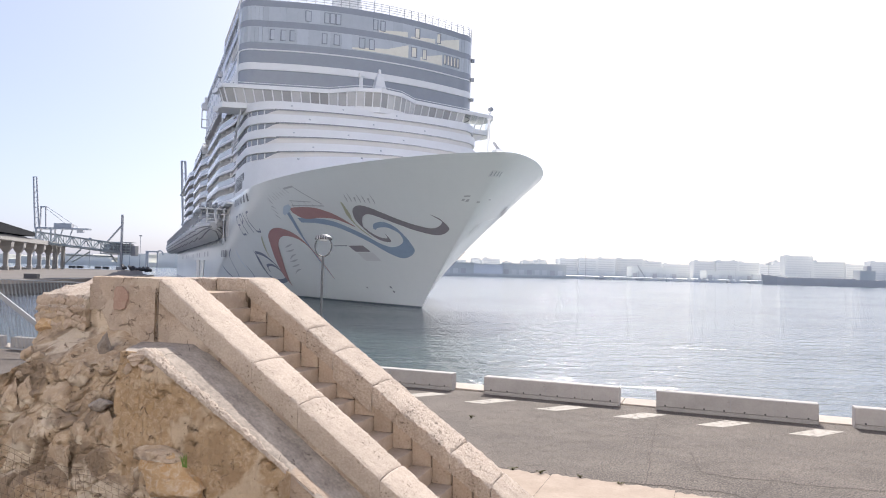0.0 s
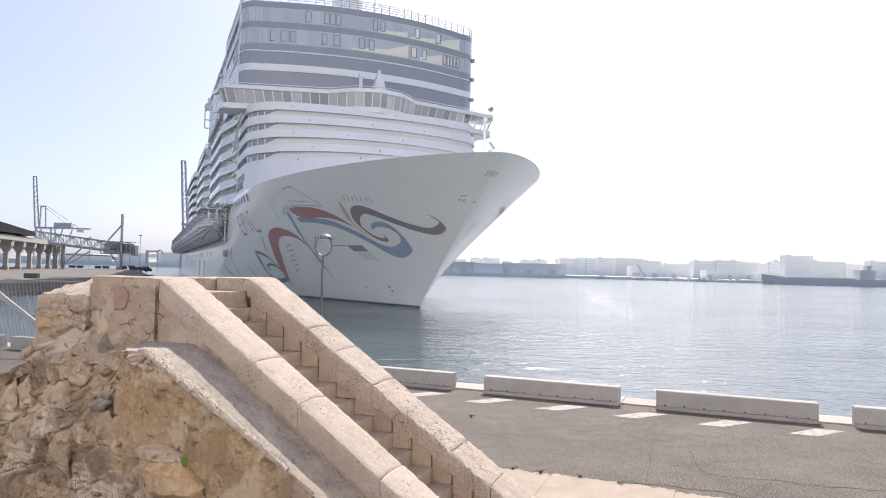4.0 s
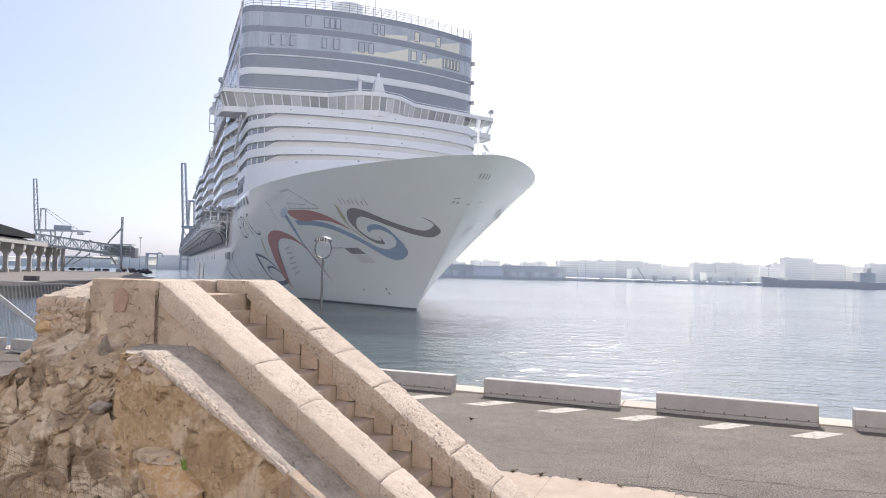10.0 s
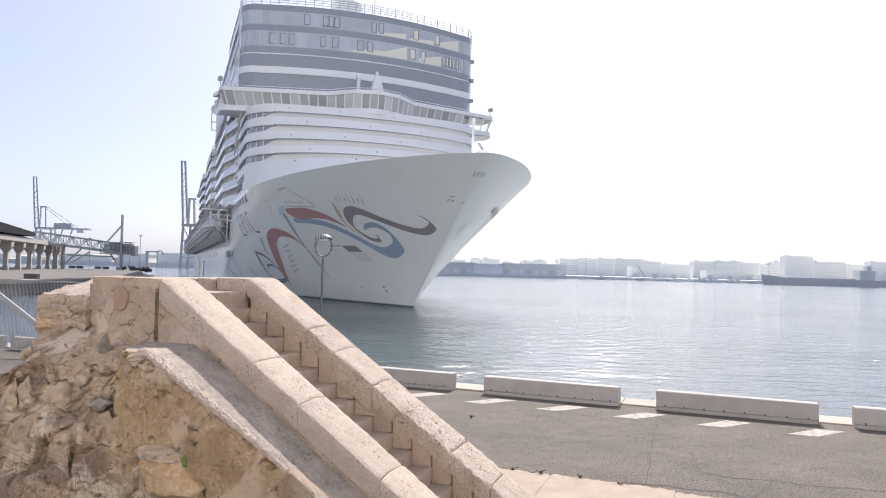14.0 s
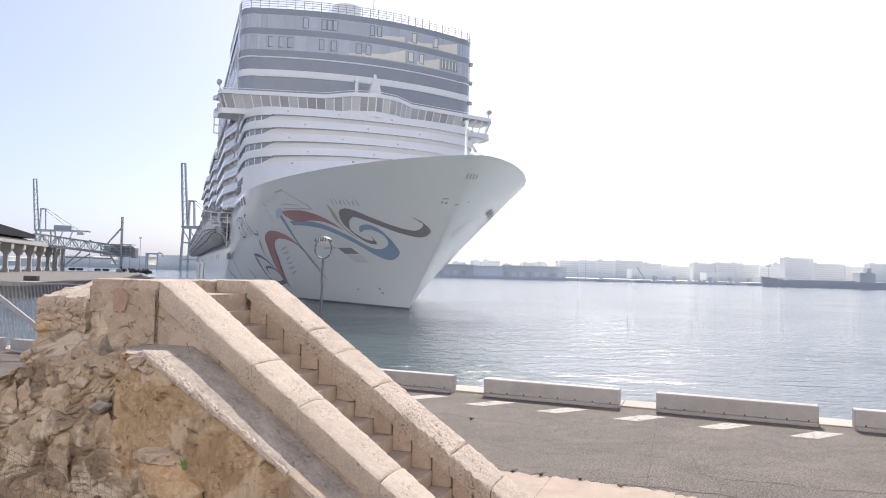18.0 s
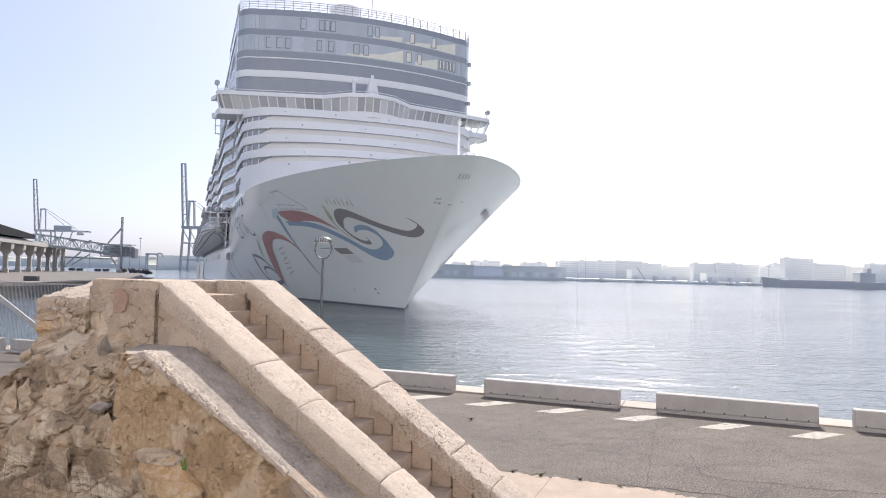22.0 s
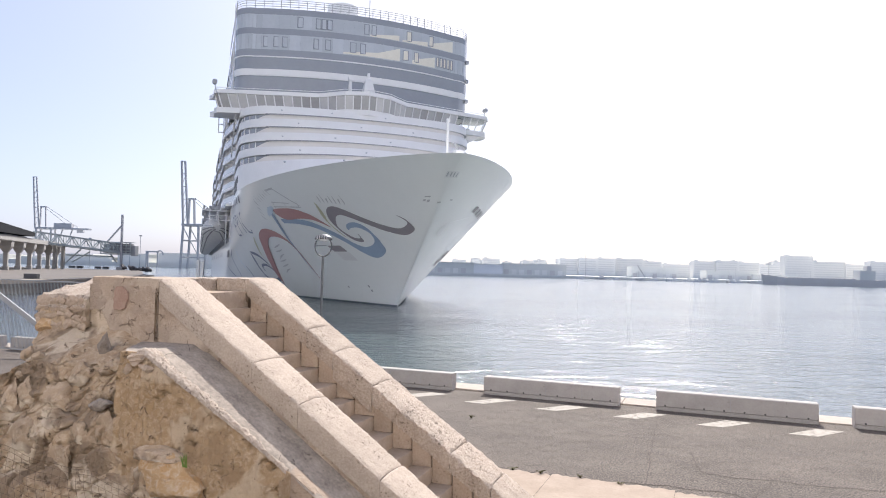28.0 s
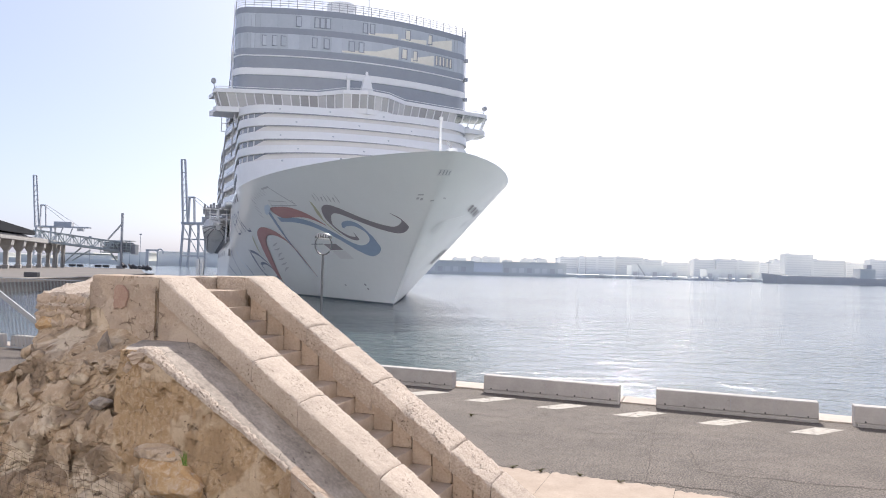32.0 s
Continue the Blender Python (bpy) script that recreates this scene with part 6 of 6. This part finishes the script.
# ---- cruise pier, gallery and passenger gangway, left of the basin ----
PIER = [(-64, 100), (-62, 118), (-72, 175), (-93, 218), (-130, 303), (-420, 303), (-420, 100)]
solo("pier", Geo().prism(PIER, -6.0, -0.7), M_PIERTOP, "long low concrete pier with a pale edge", "pier", kind="structure")
solo("pier_kerb", Geo().prism([(-63.9, 99.9), (-61.9, 118), (-71.9, 175), (-73.4, 175), (-63.6, 118), (-65.6, 101.5), (-260, 101.5), (-260, 99.9)], -0.9, -0.35), M_EDGE, "pale concrete kerb along the pier edge", "kerb", kind="structure")
gallery = thing("terminal_gallery", pose(0, 0, 0), "raised concrete gallery on flared columns under a dark roof", "terminal building")
ax, ay, bx, by = -133.3, 215.0, -161.2, 295.7
ux, uy = (bx - ax) / 85.4, (by - ay) / 85.4


def along(s, o=0.0):
    return (ax + ux * s - uy * o, ay + uy * s + ux * o)


def beam(s0, s1, o0, o1, z0, z1, z0b=None, z1b=None):
    z0b, z1b = z0 if z0b is None else z0b, z1 if z1b is None else z1b
    p = [along(s0, o0), along(s1, o0), along(s1, o1), along(s0, o1)]
    return Geo().add([(*p[0], z0), (*p[1], z0b), (*p[2], z0b), (*p[3], z0), (*p[0], z1), (*p[1], z1b), (*p[2], z1b), (*p[3], z1)],
                     [(0, 3, 2, 1), (4, 5, 6, 7), (0, 1, 5, 4), (1, 2, 6, 5), (2, 3, 7, 6), (3, 0, 4, 7)])


part("deck", beam(-60, 86, -1, 16, 8.2, 9.0), M_PIER, gallery)
part("parapet", beam(-60, 86, -1.4, -0.9, 8.4, 9.9), M_PIER, gallery)
# wall under the roof has its shade in the grey
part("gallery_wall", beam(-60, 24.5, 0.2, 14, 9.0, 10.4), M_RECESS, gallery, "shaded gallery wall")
part("roof", beam(-60, 25.5, -2, 17, 10.2, 14.3, 10.6, 12.0), M_ROOF, gallery, "dark sloping roof")
for i in range(9):
    s = -47.4 + i * 15.8
    g = Geo()
    rows = []
    for z, w in ((-0.7, 1.7), (0.5, 1.7), (0.6, 1.25), (4.8, 1.25), (6.6, 3.3), (8.2, 3.6)):
        p = along(s)
        rows.append([(p[0] + ux * a - uy * b, p[1] + uy * a + ux * b, z) for a, b in ((-w / 2, 0.6 - w / 2), (w / 2, 0.6 - w / 2), (w / 2, 0.6 + w / 2), (-w / 2, 0.6 + w / 2))])
    part("column", g.loft(rows), M_PIER, gallery)

gang = thing("passenger_gangway", pose(0, 0, 0), "enclosed steel truss gangway on a tall pylon", "gangway")
A, B = Vector((-153.4, 262, 9.3)), Vector((-139.0, 299, 6.7))
hgt = 3.9
for o in (0.0, 3.2):
    off = Vector((-0.68 * o, 0.73 * o, 0)) * -1
    for dz in (0, hgt):
        part("chord", Geo().bar(A + off + Vector((0, 0, dz)), B + off + Vector((0, 0, dz - 0.2)), 0.45), M_TRUSS, gang)
    m = 12
    for i in range(m):
        p, q = A.lerp(B, i / m) + off, A.lerp(B, (i + 1) / m) + off
        up = Vector((0, 0, hgt))
        part("diagonal", Geo().bar(p + (up if i % 2 else Vector()), q + (Vector() if i % 2 else up), 0.28), M_TRUSS, gang)
        part("upright", Geo().bar(p, p + up, 0.2), M_TRUSS, gang)
part("floor", Geo().add([A + Vector((0, 0, 0.1)), B + Vector((0, 0, 0.1)), B + Vector((2.2, -2.3, 0.1)), A + Vector((2.2, -2.3, 0.1)), A + Vector((0, 0, 0.5)), B + Vector((0, 0, 0.5)), B + Vector((2.2, -2.3, 0.5)), A + Vector((2.2, -2.3, 0.5))], [(0, 1, 2, 3), (4, 5, 6, 7), (0, 1, 5, 4), (2, 3, 7, 6)]), M_TRUSS, gang)
# inner cabin is coloured dark to paint in its shade
part("end_cabin", Geo().box(-144.6, -132.9, 298.4, 301.6, 6.4, 10.4, 0.2), M_RECESS, gang, "shaded inner cabin of the gangway end")
for z in (6.1, 7.3, 8.6, 9.8, 10.9):
    part("cabin_rail", Geo().bar((-145, 297, z), (-132.5, 297, z - 0.1), 0.32), M_TRUSS, gang)
for i in range(8):
    part("cabin_stud", Geo().bar((-145 + 12.5 * i / 7, 297, 6.1), (-145 + 12.5 * i / 7, 297, 10.9), 0.28), M_TRUSS, gang)
part("cabin_top", Geo().box(-145.2, -132.3, 296.8, 302, 10.9, 11.2), M_TRUSS, gang)
part("cabin_base", Geo().box(-145.2, -132.3, 296.8, 302, 5.8, 6.1), M_TRUSS, gang)
part("cabin_nose", Geo().box(-132.5, -130.8, 297.6, 301.4, 5.4, 9.8, 0.3), M_RECESS, gang)
part("pylon", Geo().bar((-135.7, 296, -0.7), (-135.9, 296, 22.7), 0.8), M_STEEL, gang, "tall steel pylon")
part("pylon_brace", Geo().bar((-135.9, 296, 18.2), (-141.8, 296.3, 11.4), 0.55), M_STEEL, gang)
part("pylon_foot", Geo().box(-137, -134.4, 294.5, 297.5, -0.7, 0.6, 0.1), M_STEEL, gang)
for x, y in ((-150.5, 272), (-149.0, 275)):
    part("tower_leg", Geo().bar((x, y, -0.7), (x, y, 9.2), 1.1), M_PIER, gang)
for a, b in (((-148.8, 276, 1.5), (-146.2, 283, 7.4)), ((-147.5, 279, 2.2), (-144.5, 287, 6.6)), ((-149.0, 275, 4.9), (-140.0, 297, 4.9)), ((-141, 297, 6.2), (-138, 297, 2.2))):
    part("strut", Geo().bar(a, b, 0.45), M_TRUSS, gang)
wall_heap = thing("rock_heap", pose(-123.5, 288, -0.7), "dark heap of slanting slabs and rocks at the pier end", "rock heap")
for i in range(14):
    part("rock", boulder(rnd(0.5, 0.9), rnd(0.6, 1.2), rnd(0.9, 2.1), 300 + i, 3, 0.3, 0.5), M_ROCK, wall_heap, at=pose(-7 + 0.85 * i, rnd(-1, 1), 1.2 - 0.06 * i, rnd(-10, 10), rnd(-55, -25), 0))
for x, y, h in ((-216, 500, 24), (-262, 520, 22), (-250, 560, 20)):
    mast = thing("light_mast", pose(x, y, -2.4), "tall thin lighting mast on the far dock", "light mast", "light masts")
    part("pole", Geo().tube((0, 0, 0), (0, 0, h), 0.24, 8, 0.14), M_STEEL, mast)
    part("head", Geo().box(-0.9, 0.9, -0.3, 0.3, h - 0.3, h + 0.5, 0.1), M_STEEL, mast)
for x, y in ((-264, 500), (-258.4, 500), (-245.5, 500), (-239.9, 500)):
    solo("mooring_float", Geo().box(-2.2, 2.2, -0.8, 0.8, -0.4, 1.5, 0.3), M_DARK, "small dark mooring float on the water", "float", "mooring floats", at=pose(x, y, WATER))
solo("fender_block", Geo().box(-1.2, 1.2, -0.5, 0.5, 0, 0.9, 0.06), M_ROCK, "dark brown fender block on the pier edge", "fender block", at=pose(-74.3, 127, -0.7))
for x in (-47.75, -46.9):
    post = thing("mooring_pillar", pose(x, 137, -2.6), "pale slender concrete pillar standing in the water", "pillar", "mooring pillars")
    part("shaft", Geo().loft([[(-w, -w, z), (w, -w, z), (w, w, z), (-w, w, z)] for z, w in ((0, 0.30), (5.8, 0.27))]), M_WHITE, post)
    part("cap", Geo().box(-0.33, 0.33, -0.33, 0.33, 5.8, 6.1, 0.04), M_WHITE, post)


# ---- container cranes ----
def crane(x, y, s, top, turn):
    c = thing("container_crane", pose(x, y, -2.4, 0, 0, turn), "grey ship-to-shore crane with its boom raised", "crane", "container cranes")
    P = lambda a, b, d: (a * s, b * s, d * s)
    for b in (-7, 7):
        part("leg", Geo().bar(P(0, b, 0), P(2, b, 46), 1.9 * s), M_CRANE, c)
        part("leg", Geo().bar(P(21, b, 0), P(20, b, 46), 1.9 * s), M_CRANE, c)
        part("girder", Geo().bar(P(-2, b * 0.6, 47), P(66, b * 0.6, 47), 2.0 * s), M_CRANE, c)
        e = b / 7
        part("boom", Geo().bar(P(2.2 * e, e, 47), P(-5 + 1.5 * e, e, top), 1.7 * s), M_CRANE, c)
        part("apex_leg", Geo().bar(P(3.5, b * 0.1, 47), P(4.0, b * 0.1, 75), 1.2 * s), M_CRANE, c)
        part("apex_leg", Geo().bar(P(11, b * 0.1, 47), P(9.5, b * 0.1, 75), 1.2 * s), M_CRANE, c)
        part("backstay", Geo().bar(P(9.5, b * 0.25, 75 + e), P(46 + 4 * e, b * 0.4, 49), 0.6 * s), M_CRANE, c)
        part("diagonal", Geo().bar(P(2, b, 44), P(21, b, 14), 0.9 * s), M_CRANE, c)
    for z in (12, 30, 46):
        part("portal_beam", Geo().bar(P(1, -7, z), P(1, 7, z), 1.5 * s), M_CRANE, c)
        part("portal_beam", Geo().bar(P(0, 7, z), P(21, 7, z), 1.4 * s), M_CRANE, c)
    part("apex_beam", Geo().bar(P(3.2, 0, 75), P(10.3, 0, 75), 3.6 * s, 1.6 * s), M_CRANE, c)
    for i in range(5):
        t = (i + 1) / 5
        part("boom_tie", Geo().bar(P(-5 * t - 2.0, -1, 47 + (top - 47) * t), P(-5 * t + 2.0, 1, 47 + (top - 47) * t), 0.9 * s), M_CRANE, c)
    for i in range(4):
        t, u = (i + 0.1) / 5, (i + 1) / 5
        part("boom_lacing", Geo().bar(P(-5 * t - 2.0, -1, 47 + (top - 47) * t), P(-5 * u + 2.0, 1, 47 + (top - 47) * u), 0.4 * s), M_CRANE, c)
    part("machine_house", Geo().box(22 * s, 44 * s, -4.5 * s, 4.5 * s, 48 * s, 54 * s, 0.4), M_CRANE, c, "boxy machinery house")
    part("cabin", Geo().box(50 * s, 58 * s, -2.5 * s, 2.5 * s, 42 * s, 46 * s, 0.4), M_CRANE, c)
    for a in (32, 44):
        part("rear_strut", Geo().bar(P(a, 0, 46), P(a - 4, 0, 34), 1.3 * s), M_CRANE, c)
    return c


crane(-534, 920, 1.0, 114, 8)
crane(-273, 740, 0.98, 116, -12)
gantry = thing("loading_frame", pose(-372, 880, -2.4), "low steel loading frame on the far dock", "gantry")
for x in (0, 2, 14):
    part("leg", Geo().bar((x, 0, 0), (x, 0, 19), 1.5), M_CRANE, gantry)
part("beam", Geo().bar((-1, 0, 19), (14, 0, 19), 1.8), M_CRANE, gantry)
part("hook_arm", Geo().path([(14, 0, 19), (16, 0, 20.5), (19, 0, 20), (20.5, 0, 17.5), (20.5, 0, 15)], 1.0, 8), M_CRANE, gantry)

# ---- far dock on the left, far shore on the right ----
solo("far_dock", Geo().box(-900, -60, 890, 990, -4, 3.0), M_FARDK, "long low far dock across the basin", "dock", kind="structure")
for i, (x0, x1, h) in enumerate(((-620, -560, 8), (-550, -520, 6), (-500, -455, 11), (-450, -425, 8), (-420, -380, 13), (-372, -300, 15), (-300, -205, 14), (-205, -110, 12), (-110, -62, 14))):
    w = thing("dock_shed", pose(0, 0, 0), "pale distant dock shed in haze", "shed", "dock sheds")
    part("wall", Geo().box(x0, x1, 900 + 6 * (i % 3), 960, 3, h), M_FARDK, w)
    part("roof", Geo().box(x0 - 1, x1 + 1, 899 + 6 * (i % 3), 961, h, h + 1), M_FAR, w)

FAR = (
    ("shed", -55, 32, 720, 11.6), ("bright", 32, 62, 722, 10.7), ("shed", 62, 129, 730, 12.0), ("block", 15, 37, 1100, 21.6), ("block", 48, 59, 1100, 23.2), ("block", 64, 92, 1120, 24.2),
    ("block", 137, 156, 1200, 23.5), ("block", 161, 179, 1200, 23.1), ("block", 168, 247, 1000, 25.5), ("block", 250, 290, 1010, 27.3), ("block", 293, 320, 1020, 24.3),
)
FAR2 = (
    ("shed", 232, 289, 860, 13.4), ("block", 347, 392, 1100, 22.6), ("block", 360, 453, 1000, 26.7), ("shed", 324, 386, 860, 11.0), ("block", 498, 540, 1100, 23.9), ("tower", 466, 504, 950, 35.8),
    ("block", 531, 578, 1000, 29.8), ("block", 578, 614, 1000, 27.6), ("block", 584, 656, 950, 30.1), ("block", 656, 779, 950, 31.1), ("shed", 376, 426, 830, 7.6),
)
solo("far_shore", Geo().box(-60, 1400, 715, 1400, -4, 0.5), M_FARDK, "low hazy harbour shore across the water", "shore", kind="structure")
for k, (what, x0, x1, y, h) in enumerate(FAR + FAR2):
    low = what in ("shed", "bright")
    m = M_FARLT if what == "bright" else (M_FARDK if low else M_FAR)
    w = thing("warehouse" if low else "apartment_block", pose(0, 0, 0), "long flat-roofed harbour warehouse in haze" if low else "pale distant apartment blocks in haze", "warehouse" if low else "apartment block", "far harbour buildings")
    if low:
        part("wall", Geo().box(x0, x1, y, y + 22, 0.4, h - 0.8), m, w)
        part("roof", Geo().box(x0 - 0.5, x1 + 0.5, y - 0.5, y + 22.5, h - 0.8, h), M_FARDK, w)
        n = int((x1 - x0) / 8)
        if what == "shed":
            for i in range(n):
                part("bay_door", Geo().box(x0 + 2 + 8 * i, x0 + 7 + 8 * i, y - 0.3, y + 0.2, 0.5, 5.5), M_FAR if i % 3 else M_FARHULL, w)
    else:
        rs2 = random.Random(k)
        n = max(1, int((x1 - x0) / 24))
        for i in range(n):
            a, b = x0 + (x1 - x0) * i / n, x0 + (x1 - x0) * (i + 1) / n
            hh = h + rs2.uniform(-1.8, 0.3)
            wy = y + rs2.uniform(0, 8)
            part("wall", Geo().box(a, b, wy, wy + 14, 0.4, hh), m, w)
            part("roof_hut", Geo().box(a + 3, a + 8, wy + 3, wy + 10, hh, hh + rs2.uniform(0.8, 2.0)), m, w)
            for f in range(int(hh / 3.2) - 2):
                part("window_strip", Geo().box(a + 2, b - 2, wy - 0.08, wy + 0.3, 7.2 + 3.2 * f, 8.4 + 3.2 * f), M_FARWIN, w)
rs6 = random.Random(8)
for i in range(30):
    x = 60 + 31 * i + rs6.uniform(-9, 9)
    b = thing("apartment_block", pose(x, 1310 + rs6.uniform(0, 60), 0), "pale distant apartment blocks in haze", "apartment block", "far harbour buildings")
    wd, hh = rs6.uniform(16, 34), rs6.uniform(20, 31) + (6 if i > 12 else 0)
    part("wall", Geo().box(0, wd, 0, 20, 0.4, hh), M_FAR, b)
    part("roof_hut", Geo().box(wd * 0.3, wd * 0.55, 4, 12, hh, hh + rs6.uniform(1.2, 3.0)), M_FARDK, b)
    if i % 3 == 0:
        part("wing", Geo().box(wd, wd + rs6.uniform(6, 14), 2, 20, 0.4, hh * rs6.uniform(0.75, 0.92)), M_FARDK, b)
# moored freighter
fr = thing("freighter", pose(0, 0, WATER), "long dark low freighter moored at the far shore", "freighter")
rows = []
for i in range(13):
    t = i / 12
    x = 293 + 112 * t
    w = 8 * (1 - (1 - min(1, t / 0.12)) ** 2) if t < 0.12 else 8
    deck = 9.3 - 3.2 * smooth01(t / 0.16) + 0.4 * smooth01((t - 0.85) / 0.1)
    rows.append([(x, 640 - w, 0), (x - (2 if i == 0 else 0), 640 - w, deck), (x, 640 + w, deck), (x, 640 + w, 0)])
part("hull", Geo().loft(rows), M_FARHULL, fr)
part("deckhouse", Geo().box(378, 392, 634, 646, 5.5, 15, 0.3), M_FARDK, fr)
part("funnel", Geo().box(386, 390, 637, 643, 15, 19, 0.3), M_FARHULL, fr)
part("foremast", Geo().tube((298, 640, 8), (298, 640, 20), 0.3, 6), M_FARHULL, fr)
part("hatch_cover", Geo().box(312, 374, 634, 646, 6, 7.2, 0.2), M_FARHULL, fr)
# small craft and masts along the far shore
rs3 = random.Random(4)
for i in range(26):
    x = rs3.uniform(120, 430)
    b = thing("small_boat", pose(x, 700 + rs3.uniform(0, 12), WATER), "small white boat moored at the far shore", "boat", "small moored boats")
    L = rs3.uniform(5, 11)
    part("hull", Geo().loft([[(a * L, -w, 0), (a * L, -w * 1.1, 1.6), (a * L, w * 1.1, 1.6), (a * L, w, 0)] for a, w in ((0, 0.2), (0.25, 1.2), (1, 1.2))]), M_FARLT if i % 3 else M_FARHULL, b)
    part("cabin", Geo().box(L * 0.4, L * 0.8, -0.9, 0.9, 1.6, rs3.uniform(2.6, 4.2)), M_FAR, b)
    if i % 4 == 0:
        part("mast", Geo().tube((L * 0.4, 0, 1.5), (L * 0.4, 0, rs3.uniform(9, 17)), 0.12, 5), M_FARHULL, b)
derrick = thing("shore_crane", pose(196, 705, 0), "thin slanting crane jib on the far shore", "crane")
part("jib", Geo().bar((8, 0, 1), (0, 0, 13), 0.9), M_FARHULL, derrick)
part("post", Geo().bar((-52, 0, 0), (-52, 0, 25), 0.5), M_FARHULL, derrick)

# plain pale wall added unseen behind the viewpoint, bouncing sun onto shaded sides
solo("bounce_wall_south", Geo().box(-450, 450, -62, -60, -0.1, 80), mat("pale_bounce_wall", (0.84, 0.83, 0.82), (0.79, 0.78, 0.77), 0.9, scale=0.4, fine=6, bump=0), "plain pale unseen wall that bounces sunlight onto shaded sides", "wall", kind="structure")


def motions():
    walk(ship, SHIP_WAY)
    walk(water, [(0, pose(0, 0, WATER)), (16, pose(5.6, -3.2, WATER)), (32, pose(11.2, -6.4, WATER))])


motions()
